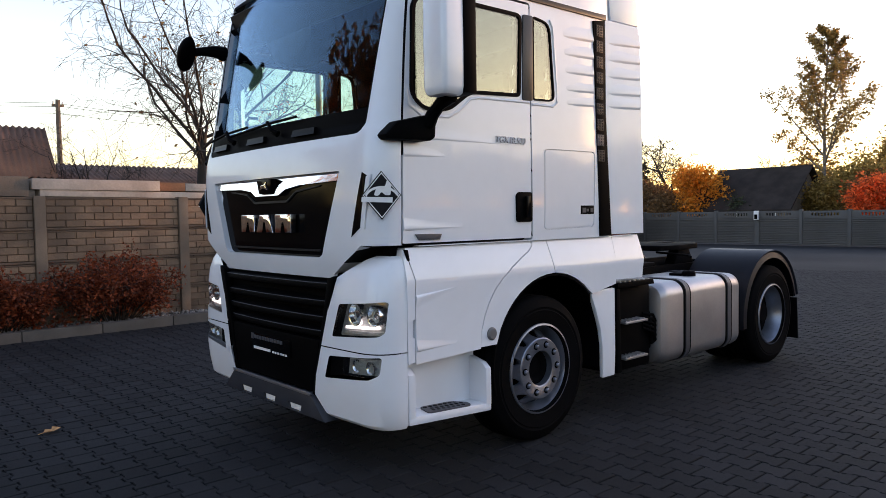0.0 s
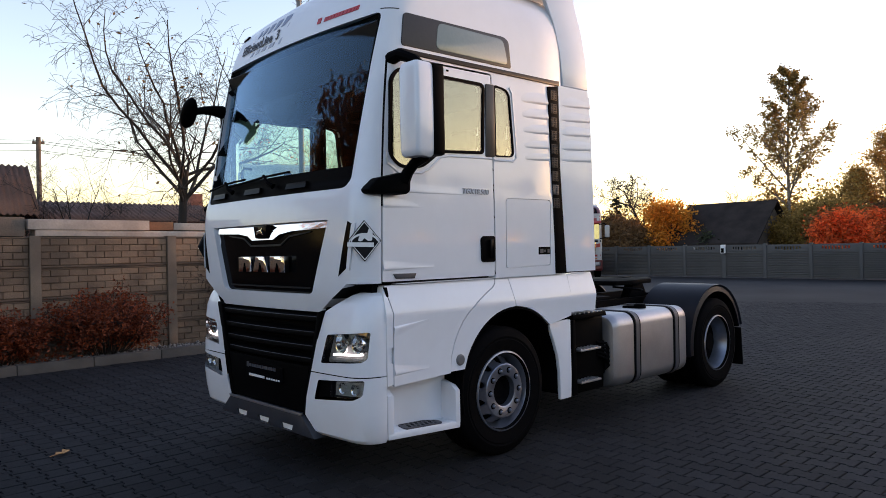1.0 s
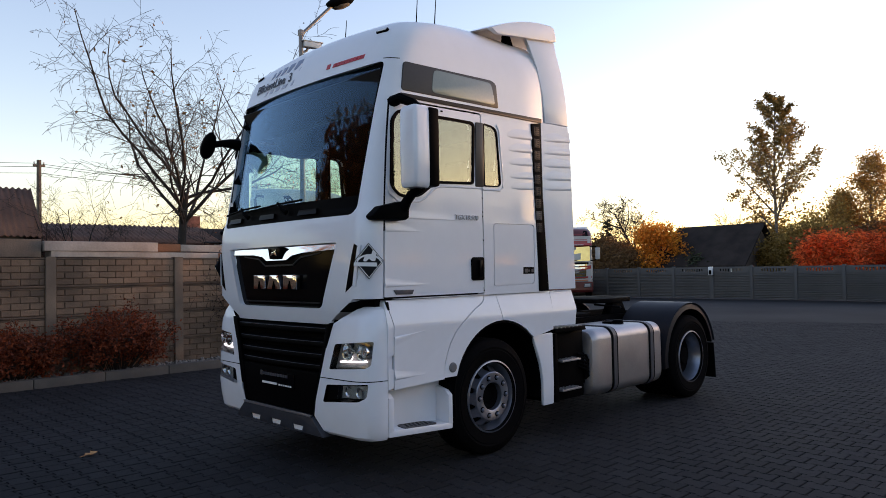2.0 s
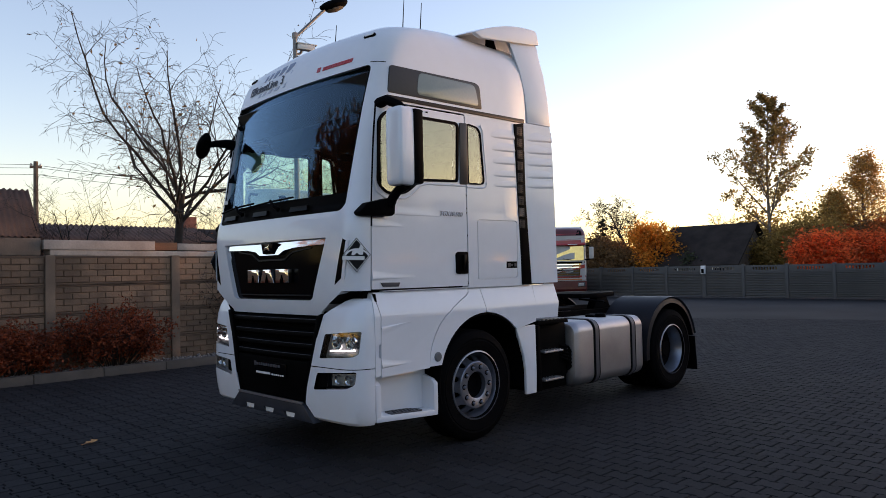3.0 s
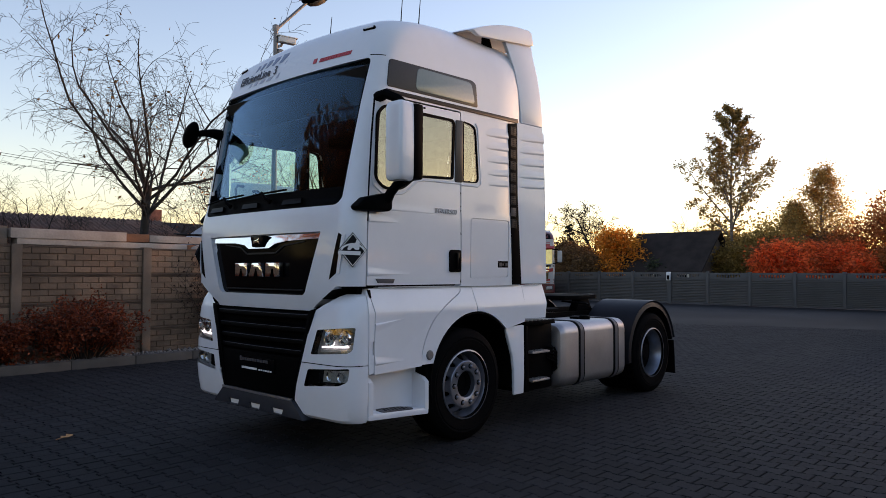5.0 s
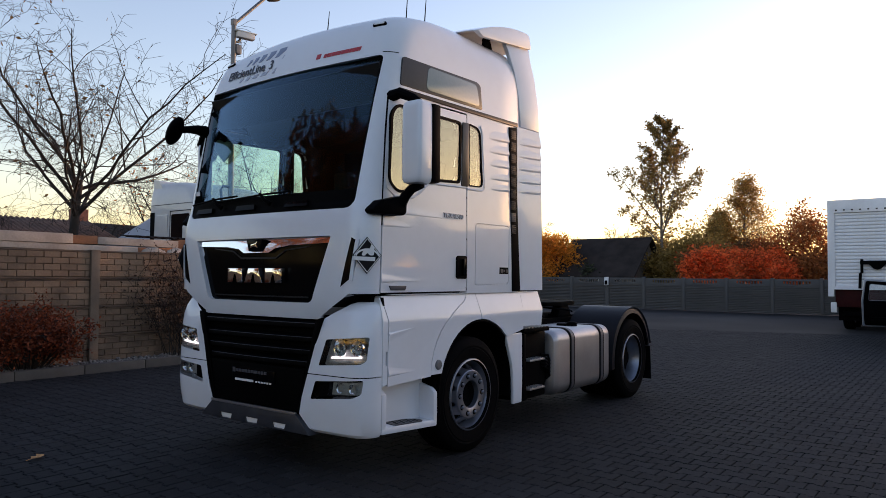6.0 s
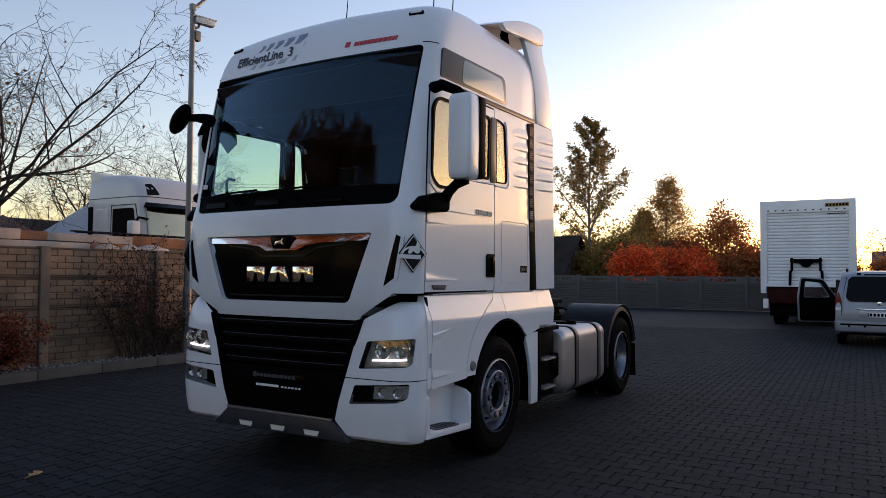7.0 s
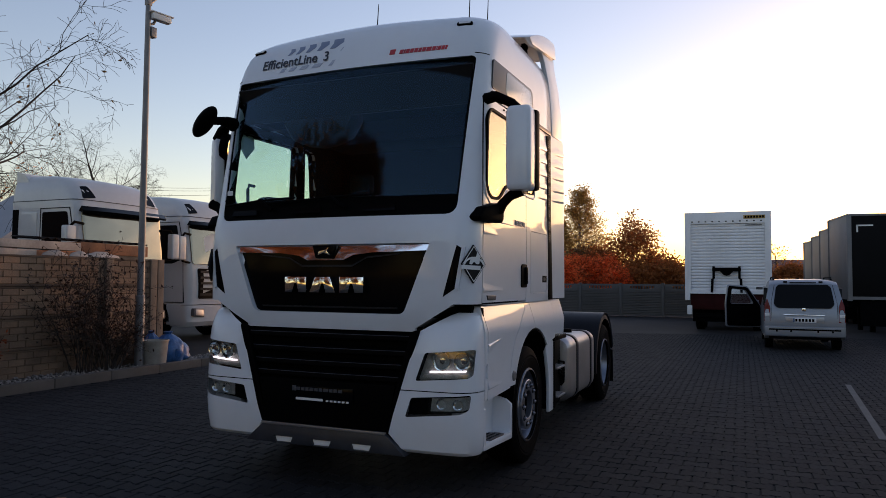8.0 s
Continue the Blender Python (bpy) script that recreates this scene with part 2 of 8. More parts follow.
def rounded(pts, r, n=4):
    """A polygon with its corners rounded by r (one number, or one a corner)."""
    out = []
    k = len(pts)
    for i in range(k):
        p = Vector((*pts[i], 0))
        a, b = Vector((*pts[i - 1], 0)) - p, Vector((*pts[(i + 1) % k], 0)) - p
        ri = r[i] if isinstance(r, (list, tuple)) else r
        ri = min(ri, a.length * 0.45, b.length * 0.45)
        if ri <= 0:
            out.append(pts[i])
            continue
        s, e = p + a.normalized() * ri, p + b.normalized() * ri
        for j in range(n + 1):
            t = j / n
            q = s * (1 - t) ** 2 + p * (2 * t * (1 - t)) + e * t * t
            out.append((q.x, q.y))
    return out

# ---- the yard ----
M_PAVE = material("concrete_paver", (0.0175, 0.0170, 0.0186), 0.85, vary=0.25, big=0.8, fine=240, bump=0.25, across=True, rand=0.22, spec=0.15)
M_PAVEFAR = material("concrete_paver_sheet", (0.0175, 0.0170, 0.0186), 0.85, vary=0.25, big=0.8, fine=240, bump=0.25, across=True, rand=0.22, island=True, spec=0.15)
M_GROUND = material("dark_ground", (0.0135, 0.013, 0.0145), 0.85, vary=0.25, big=0.35, fine=9, bump=0.2, spec=0.2)
M_SAND = material("dark_joint_sand", (0.003, 0.003, 0.003), 0.95, vary=0.2, big=2)
M_KERB = material("kerb_concrete", (0.090, 0.077, 0.066), 0.85, vary=0.18, big=3, fine=120, bump=0.3, rand=0.08, across=True)
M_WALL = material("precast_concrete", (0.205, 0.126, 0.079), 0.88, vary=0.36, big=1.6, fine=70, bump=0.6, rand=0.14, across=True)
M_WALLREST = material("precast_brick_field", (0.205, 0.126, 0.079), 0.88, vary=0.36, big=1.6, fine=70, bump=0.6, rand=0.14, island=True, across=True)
# Darker than the bricks: shade between them is put into the panel colour.
M_JOINTSHADE = material("shaded_precast_recess", (0.13, 0.082, 0.054), 0.92, vary=0.3, big=2.2, fine=110, bump=0.4, rand=0.1, across=True)
M_POST = material("precast_post", (0.195, 0.137, 0.096), 0.88, vary=0.25, big=2.0, fine=110, bump=0.35, rand=0.06, across=True)
M_FENCE = material("grey_precast_fence", (0.088, 0.086, 0.084), 0.85, vary=0.12, big=0.8, fine=40, bump=0.2, rand=0.05)
M_SOIL = material("bed_soil", (0.03, 0.024, 0.018), 0.95, vary=0.4, big=4, fine=60, bump=0.4)
M_PEBBLE = material("pale_pebbles", (0.22, 0.20, 0.185), 0.8, vary=0.2, big=9, rand=0.35, island=True)
M_PAINTLINE = material("worn_white_line", (0.075, 0.075, 0.074), 0.8, vary=0.35, big=5, fine=60)
M_STEELPOST = material("galvanised_post", (0.17, 0.17, 0.175), 0.5, metal=0.5, vary=0.15, big=3)
M_BOARD = material("weathered_grey_board", (0.44, 0.36, 0.30), 0.85, vary=0.2, big=2.5, fine=30, bump=0.2, rand=0.12)
M_RUSTBOARD = material("rust_brown_board", (0.33, 0.13, 0.06), 0.85, vary=0.3, big=3, fine=40, bump=0.2, rand=0.2)
M_ETERNIT = material("corrugated_cement_sheet", (0.165, 0.080, 0.052), 0.9, vary=0.3, big=0.8, fine=30, bump=0.2)
M_BRICKRED = material("red_brick_chimney", (0.22, 0.09, 0.065), 0.9, vary=0.3, big=6, fine=60, bump=0.3)
M_PLASTER = material("pale_plaster", (0.45, 0.43, 0.40), 0.9, vary=0.15, big=1, fine=60, bump=0.1)
M_DARKROOF = material("dark_shingle_roof", (0.030, 0.024, 0.022), 0.9, vary=0.3, big=1.0, fine=20, bump=0.3, spec=0.1)
M_WOOD = material("weathered_wood", (0.12, 0.095, 0.075), 0.9, vary=0.3, big=3, fine=50, bump=0.3)
M_BLUEBAG = material("blue_plastic_bag", (0.02, 0.10, 0.26), 0.35, vary=0.25, big=8, fine=40, bump=0.5)
M_TUB = material("white_tub", (0.34, 0.31, 0.27), 0.6, vary=0.15, big=6)
M_LEAFDRY = material("dry_leaf", (0.50, 0.24, 0.09), 0.8, vary=0.25, big=30, rand=0.2)
M_BARK = material("bark", (0.022, 0.015, 0.011), 0.95, vary=0.3, big=5, fine=60, bump=0.5)
M_BARKGREY = material("grey_bark", (0.15, 0.125, 0.105), 0.95, vary=0.35, big=4, fine=50, bump=0.5)


def raw(name, verts, faces, mat, parent=None, label="", smooth=False):
    me = bpy.data.meshes.new(name)
    me.from_pydata(verts, [], faces)
    me.materials.append(mat)
    if smooth:
        me.polygons.foreach_set("use_smooth", [True] * len(me.polygons))
    ob = new(name, me)
    ob.parent = parent
    return tagged(ob, label)


ground = part("ground", box(-900, 1200, -900, 900, -0.5, -0.016), M_GROUND)
tagged(ground, "dark grey paved yard floor", "ground", kind="structure")

# planting bed behind the kerb
bed = part("planting_bed", box(-9, 9.2, 10.82, 11.45, -0.05, 0.085), M_SOIL)
tagged(bed, "dark soil bed strewn with pale pebbles along the wall", "flower bed", kind="structure")
kerb = tagged(new("kerb"), "pale concrete kerb along the bed", "kerb", kind="structure")
stone = None
for i in range(19):
    m = pose(-8.6 + i * 1.0, 10.755, 0.0)
    if stone is None:
        stone = part("kerb_stone", box(-0.496, 0.496, -0.075, 0.075, -0.2, 0.125, 0.018), M_KERB, kerb)
        stone.matrix_basis = m
    else:
        shared("kerb_stone", stone, kerb, m)
rng = random.Random(4)
pv, pf = [], []
for i in range(2600):
    x, y, r = rng.uniform(-6, 9), 10.84 + 0.58 * rng.random() ** 1.6, rng.uniform(0.012, 0.034)
    k = len(pv)
    z = 0.088 + r * 0.4
    a = rng.random() * 6.28
    for dx, dy, dz in ((1, 0, 0), (0, 1, 0), (-1, 0, 0), (0, -1, 0), (0, 0, 0.8), (0, 0, -0.7)):
        s_ = r * rng.uniform(0.75, 1.25)
        pv.append((x + s_ * (dx * math.cos(a) - dy * math.sin(a)), y + s_ * (dx * math.sin(a) + dy * math.cos(a)), z + dz * s_))
    for q in range(4):
        pf += [(k + q, k + (q + 1) % 4, k + 4), (k + (q + 1) % 4, k + q, k + 5)]
pb = raw("pebbles", pv, pf, M_PEBBLE, None, "pale round pebbles strewn on the bed", True)
tagged(pb, category="pebbles", kind="stuff")

# precast wall: posts, panels with raised bricks
WALL_Y = 11.50
wall = tagged(new("wall_north"), "brown precast concrete wall with a raised brick pattern", "wall", kind="structure")
post = panel = brick = None
bays = [2.33 + 2.07 * k for k in range(-5, 4)]
count = 0
rest_v, rest_f = [], []
bsize = (0.262, 0.098)
for n, x0 in enumerate(bays):
    if x0 > 8:
        continue
    m = pose(x0, WALL_Y, 0)
    if post is None:
        post = part("post", box(-0.075, 0.075, -0.085, 0.085, 0, 1.945, 0.012), M_POST, wall)
        post.matrix_basis = m
    else:
        shared("post", post, wall, m)
    if x0 > 7:
        continue
    for r in range(4):
        z0 = 0.02 + r * 0.478
        m = pose(x0 + 1.035, WALL_Y, z0)
        if x0 > 6:
            part("panel", joined(box(-0.965, -0.11, -0.02, 0.05, 0, 0.478), box(-0.965, -0.11, -0.058, 0.0, 0.0, 0.032, 0.010), box(-0.965, -0.11, -0.046, 0.0, 0.446, 0.470, 0.008)), M_JOINTSHADE, wall).matrix_basis = m
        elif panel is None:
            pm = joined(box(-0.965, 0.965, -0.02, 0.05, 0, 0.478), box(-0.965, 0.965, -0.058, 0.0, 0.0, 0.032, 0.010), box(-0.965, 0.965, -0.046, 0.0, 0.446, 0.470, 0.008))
            panel = part("panel", pm, M_JOINTSHADE, wall)
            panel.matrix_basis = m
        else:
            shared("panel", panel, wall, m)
        for row in range(4):
            zc = 0.036 + 0.052 + row * 0.1025
            x = -0.965 + 0.005
            first = True
            while x < (0.955 if x0 < 6 else -0.14):
                w = bsize[0] if not (first and row % 2) else bsize[0] / 2
                first = False
                w = min(w, (0.957 if x0 < 6 else -0.115) - x)
                if w < 0.03:
                    break
                cx = x + w / 2
                near = abs(w - bsize[0]) < 1e-6 and 0 < x0 < 7 and r >= 1
                if near and count < 290:
                    mm = m @ pose(cx, -0.02, zc)
                    if brick is None:
                        brick = part("brick", box(-w / 2 + 0.0035, w / 2 - 0.0035, -0.022, 0.01, -0.0485, 0.0485, 0.008, 1), M_WALL, wall)
                        brick.matrix_basis = mm
                    else:
                        shared("brick", brick, wall, mm)
                    count += 1
                else:
                    k = len(rest_v)
                    X, Y, Z = x0 + 1.035 + cx, WALL_Y - 0.02, z0 + zc
                    hw_, hz = w / 2 - 0.0035, 0.0485
                    for dy, e in ((0.0, 0.0), (-0.014, 0.0), (-0.022, 0.008)):
                        rest_v += [(X - hw_ + e, Y + dy, Z - hz + e), (X + hw_ - e, Y + dy, Z - hz + e), (X + hw_ - e, Y + dy, Z + hz - e), (X - hw_ + e, Y + dy, Z + hz - e)]
                    for lv in (0, 4):
                        for q in range(4):
                            rest_f.append((k + lv + q, k + lv + (q + 1) % 4, k + lv + 4 + (q + 1) % 4, k + lv + 4 + q))
                    rest_f.append((k + 8, k + 9, k + 10, k + 11))
                x += w
for x0 in (7.46, 7.625):
    shared("post", post, wall, pose(x0, WALL_Y + 0.01, 0))
tagged(raw("brick_field", rest_v, rest_f, M_WALLREST, wall), kind="stuff")
# boards and slabs lying along the top behind the wall
def boards(name, label, x0, x1, y0, y1, z0, z1, mat, cat="board"):
    b = box(x0, x1, y0, y1, z0, z1, 0.008)
    rr = random.Random(int(x0 * 100))
    for v in b.verts:
        v.co.z += 0.012 * math.sin(v.co.x * 3.1 + rr.random())
    return tagged(part(name, b, mat), label, cat)


rack = thing("storage_rack", "rough timber rack behind the wall holding boards", "rack", (0, 0, 0))
for x in (-3, -1, 1, 2.6, 4.4, 6.2, 7.4):
    part("rack_post", box(x - 0.05, x + 0.05, 11.80, 11.90, -0.01, 1.90), M_WOOD, rack)
part("rack_beam", box(-4, 7.5, 11.62, 12.3, 1.88, 1.935), M_WOOD, rack)
boards("grey_slab", "pale grey concrete slab lying along the wall top", 2.38, 5.25, 11.62, 11.95, 1.937, 2.035, M_BOARD, "slab")
boards("grey_slab", "pale weathered slab stacked on another", 2.28, 4.10, 11.60, 12.0, 2.037, 2.195, M_BOARD, "slab")
boards("rust_board", "rust brown board on the stack", 4.105, 4.52, 11.62, 12.0, 2.037, 2.175, M_RUSTBOARD)
boards("grey_slab", "pale weathered board at the end of the stack", 4.525, 6.05, 11.62, 11.95, 2.037, 2.165, M_BOARD, "slab")
boards("rust_board", "rust brown timber lying behind the wall", 5.26, 6.15, 11.64, 12.0, 1.937, 2.03, M_RUSTBOARD)
boards("rust_board", "orange brown timber beam on the stack", 6.06, 7.5, 11.64, 12.1, 2.0, 2.19, M_RUSTBOARD)
boards("rust_board", "dark brown timber on the stack", 6.16, 7.45, 11.66, 12.1, 1.937, 2.0, M_WOOD)
boards("rust_board", "brown plank roof edge behind the wall", -4.0, 2.25, 11.66, 12.3, 1.937, 2.22, M_WOOD)
for i, (x, z, w) in enumerate(((5.5, 1.94, 0.24), (5.95, 1.94, 0.2), (6.4, 1.94, 0.36))):
    bm = lathe(disc_profile((0.0, 0.09), (w * 0.45, 0.075), (w * 0.9, 0.03), (w, 0.0)), "z", seg=18)
    for v in bm.verts:
        v.co.y *= 0.25
        v.co.z += (0.018 * math.sin(v.co.x * 31) + 0.012 * math.sin(v.co.x * 57 + i)) * (v.co.z > 0.01)
    o = tagged(part("foam_sack", bm, M_BOARD, None), "crumpled white sack on the wall top", "sack")
    o.matrix_basis = pose(x, 11.53, z - 0.0)
# dark corrugated edge above the timber
def corrugated(name, label, x0, x1, y0, z0, y1, z1, mat, pitch=0.18, amp=0.03, cat="roof", parent=None):
    nx, ny = int((x1 - x0) / pitch * 6), 3
    vs, fs = [], []
    for lay in (0, -0.012):
        for j in range(ny + 1):
            for i in range(nx + 1):
                x = x0 + (x1 - x0) * i / nx
                t = j / ny
                vs.append((x, y0 + (y1 - y0) * t, z0 + (z1 - z0) * t + amp * math.sin(2 * math.pi * (x - x0) / pitch) + lay))
    w = nx + 1
    off = w * (ny + 1)
    for j in range(ny):
        for i in range(nx):
            a = j * w + i
            fs.append((a, a + 1, a + w + 1, a + w))
            fs.append((off + a, off + a + w, off + a + w + 1, off + a + 1))
    for i in range(nx):
        fs.append((i, off + i, off + i + 1, i + 1))
        b = ny * w + i
        fs.append((b, b + 1, off + b + 1, off + b))
    return tagged(raw(name, vs, fs, mat, parent, label, True), category="" if parent else cat)


corrugated("corrugated_sheet", "dark corrugated sheet lying on the timber", 5.3, 7.55, 11.7, 2.225, 12.3, 2.26, M_DARKROOF, 0.15, 0.018, "sheet")

# ---- far precast fence ----
fence = tagged(new("fence_east"), "grey precast concrete fence with slotted top panels", "fence", kind="structure")
FX = 33.0
fpost = fpan = ftop = None
for i in range(26):
    y = -13.0 + i * 2.0
    lift = 0.02 if y > 12 else 0
    m = pose(FX, y, lift)
    if fpost is None:
        fpost = part("post", box(-0.09, 0.09, -0.07, 0.07, 0, 1.60, 0.012), M_FENCE, fence)
        fpost.matrix_basis = m
    else:
        shared("post", fpost, fence, m)
    for r in range(3):
        m = pose(FX, y + 1.0, lift + 0.02 + r * 0.4)
        if fpan is None:
            pieces = [box(0.0, 0.03, -0.94, 0.94, 0, 0.4)] + [box(-0.055, 0.0, -0.94, 0.94, 0.012 + k * 0.08, 0.062 + k * 0.08, 0.008, 1) for k in range(5)]
            fpan = part("panel", joined(*pieces), M_FENCE, fence)
            fpan.matrix_basis = m
        else:
            shared("panel", fpan, fence, m)
    m = pose(FX, y + 1.0, lift + 1.22)
    if ftop is None:
        tp = box(-0.03, 0.03, -0.94, 0.94, 0, 0.33, 0.006)
        for k in range(9):
            yc = -0.52 + k * 0.13
            h = 0.16 - 0.012 * abs(k - 4)
            tp = boolean(tp, box(-0.2, 0.2, yc - 0.04, yc + 0.04, 0.24 - h, 0.24))
        ftop = part("top_panel", tp, M_FENCE, fence, "top panel with a row of slots")
        ftop.matrix_basis = m
    else:
        shared("top_panel", ftop, fence, m)
mbox = thing("meter_box", "small white metal box on the fence post", "box", (FX - 0.14, 14.95, 0))
part("case", box(-0.09, 0.05, -0.10, 0.10, 1.17, 1.58, 0.01), M_WHITEDECAL, mbox)
part("door_mark", box(-0.098, -0.089, -0.07, 0.07, 1.2, 1.42, 0.004), M_BLACK, mbox)
part("back_plate", box(0.04, 0.06, -0.1, 0.1, -0.01, 1.1), M_FENCE, mbox)

# painted line, stains, leaf
line = tagged(raw("painted_line", [(6.0, 0.17, 0.004), (10.35, -0.04, 0.004), (10.35, 0.04, 0.004), (6.0, 0.25, 0.004)], [(0, 1, 2, 3)], M_PAINTLINE, None, "worn white painted parking line"), category="line", kind="structure")
lf = thing("dry_leaf", "curled dry brown leaf on the paving", "leaf", (1.17, 5.90, 0.004), 20)
lv = [(-0.06, 0, 0.012), (-0.03, 0.035, 0.022), (0.012, 0.02, 0.012), (0.035, 0.05, 0.025), (0.07, 0.0, 0.016), (0.03, -0.04, 0.022), (0.0, -0.02, 0.01), (-0.035, -0.038, 0.02)]
raw("blade", [(0, 0, 0.004)] + lv + [(x, y, z + 0.003) for x, y, z in [(0, 0, 0.004)] + lv], [(0, i, i % 8 + 1) for i in range(1, 9)] + [(9, 9 + i % 8 + 1, 9 + i) for i in range(1, 9)] + [(i, 9 + i, 9 + i % 8 + 1, i % 8 + 1) for i in range(1, 9)], M_LEAFDRY, lf)
part("stalk", tube([(-0.06, 0, 0.012), (-0.10, 0.01, 0.006)], 0.003, 5), M_LEAFDRY, lf)

# ---- lamp post with a camera ----
lp_ = thing("lamp_post", "tall grey steel lamp post with a security camera", "street lamp", (6.72, 10.98, 0.085))
part("pole", tube([(0, 0, -0.05), (0, 0, 1.2), (0, 0, 1.22), (0, 0, 6.36)], [0.075, 0.075, 0.060, 0.044], 16), M_STEELPOST, lp_)
part("pole_cap", box(-0.045, 0.045, -0.045, 0.045, 6.26, 6.38, 0.01), M_STEELPOST, lp_)
part("arm", tube([(0.0, 0, 6.28), (0.62, -0.05, 6.93), (0.72, -0.06, 7.03)], 0.03, 10), M_STEELPOST, lp_)
hd = loft([[(0.66 + x * 1.15, -0.06 + 1.25 * w * math.cos(radians(a)), 7.06 + x * 0.45 + h * math.sin(radians(a))) for a in range(0, 360, 30)] for x, w, h in ((-0.06, 0.03, 0.03), (0.0, 0.09, 0.07), (0.12, 0.15, 0.11), (0.3, 0.17, 0.12), (0.45, 0.13, 0.09), (0.52, 0.04, 0.03))])
lh = part("lamp_head", hd, M_CHASSIS, lp_, "dark oval lamp head", 50)
part("lamp_glass", loft([[(0.66 + x * 1.15, -0.06 + 1.25 * w * math.cos(radians(a)), 6.98 + x * 0.45 + h * math.sin(radians(a))) for a in range(0, 360, 30)] for x, w, h in ((0.08, 0.05, 0.03), (0.16, 0.11, 0.07), (0.30, 0.13, 0.08), (0.42, 0.06, 0.04))]), M_WOOD, lh, "", 50)
cc = part("security_camera", box(0.06, 0.42, -0.08, 0.05, 6.05, 6.17, 0.02), M_WHITEDECAL, lp_, "pale bullet security camera")
cc.matrix_basis = pose(-0.03, -0.02, -0.02, 0, 0, -12)
part("camera_hood", box(0.02, 0.46, -0.09, 0.06, 6.165, 6.185, 0.006), M_WHITEDECAL, cc)
part("camera_lens", box(0.415, 0.43, -0.055, 0.025, 6.07, 6.15, 0.01), M_BLACKGLOSS, cc)
part("bracket", tube([(0.04, 0, 5.94), (0.12, -0.01, 5.98), (0.16, -0.01, 6.06)], 0.025, 8), M_STEELPOST, lp_)
part("junction_box", box(0.03, 0.15, -0.06, 0.05, 5.72, 5.90, 0.01), M_STEELPOST, lp_)

# tub and bags by the wall's end
tb = thing("plastic_tub", "dirty white plastic tub on the kerb side", "tub", (7.02, 10.93, 0.085))
part("body", loft([[(w * math.cos(radians(a)), w * 0.8 * math.sin(radians(a)), z) for a in range(0, 360, 20)] for z, w in ((0.0, 0.20), (0.02, 0.21), (0.40, 0.245), (0.42, 0.262), (0.44, 0.262), (0.44, 0.24), (0.06, 0.19))]), M_TUB, tb, "", 40)


def bag(at, r, h, seed, rz=0):
    o = thing("rubbish_bag", "crumpled blue plastic rubbish bag", "bag", at, rz, "bags by the wall")
    rg = random.Random(seed)
    loops = []
    for z, w in ((0.0, 0.75), (0.06, 0.95), (0.15, 1.03), (0.25, 1.05), (0.36, 1.06), (0.47, 1.04), (0.58, 0.98), (0.68, 0.88), (0.77, 0.72), (0.85, 0.5), (0.92, 0.25), (1.0, 0.32)):
        loops.append([(w * r * (1 + 0.18 * noise.noise((math.cos(radians(a)) * 2, math.sin(radians(a)) * 2, z * 4 + seed)) + 0.15 * noise.noise((math.cos(radians(a)) * 5.5, math.sin(radians(a)) * 5.5, z * 9 + seed))) * math.cos(radians(a)), w * r * (1 + 0.18 * noise.noise((math.cos(radians(a)) * 2, math.sin(radians(a)) * 2, z * 4 + seed)) + 0.15 * noise.noise((math.cos(radians(a)) * 5.5, math.sin(radians(a)) * 5.5, z * 9 + seed))) * math.sin(radians(a)), z * h) for a in range(0, 360, 8)])
    part("sack", loft(loops), M_BLUEBAG, o, "", 50)


bag((7.46, 11.06, 0.085), 0.25, 0.56, 1)
bag((7.85, 11.24, 0.085), 0.22, 0.40, 2, 40)
bag((7.22, 11.22, 0.085), 0.17, 0.58, 3, 80)

# ---- the white tractor unit; its own x runs from the nose to the rear, y to its right side ----
truck = thing("tractor_truck", "white high-roof tractor truck parked on dark block paving", "truck", (2.2, 4.432, 0))

# height, nose x, half width, bulge of the nose, corner across, corner along
CAB = [(1.20, 0.035, 1.18, 0.04, 0.20, 0.20), (1.30, 0.008, 1.185, 0.038, 0.20, 0.20), (1.39, 0.0, 1.19, 0.036, 0.20, 0.20), (1.62, -0.002, 1.195, 0.036, 0.20, 0.20),
       (1.86, 0.0, 1.195, 0.036, 0.20, 0.20), (2.00, 0.014, 1.195, 0.036, 0.20, 0.21), (2.08, 0.032, 1.193, 0.042, 0.19, 0.21), (2.11, 0.040, 1.193, 0.05, 0.18, 0.21),
       (2.50, 0.102, 1.192, 0.06, 0.17, 0.22), (2.90, 0.178, 1.19, 0.062, 0.16, 0.23), (3.27, 0.262, 1.187, 0.06, 0.16, 0.24), (3.31, 0.27, 1.187, 0.06, 0.17, 0.25),
       (3.412, 0.295, 1.183, 0.06, 0.20, 0.28), (3.517, 0.338, 1.175, 0.06, 0.22, 0.32), (3.611, 0.40, 1.152, 0.07, 0.24, 0.36), (3.675, 0.48, 1.12, 0.08, 0.28, 0.42),
       (3.733, 0.60, 1.055, 0.10, 0.34, 0.5), (3.786, 0.80, 0.98, 0.12, 0.40, 0.5), (3.824, 1.05, 0.87, 0.13, 0.42, 0.5), (3.850, 1.35, 0.70, 0.12, 0.40, 0.4)]
REAR = 2.28


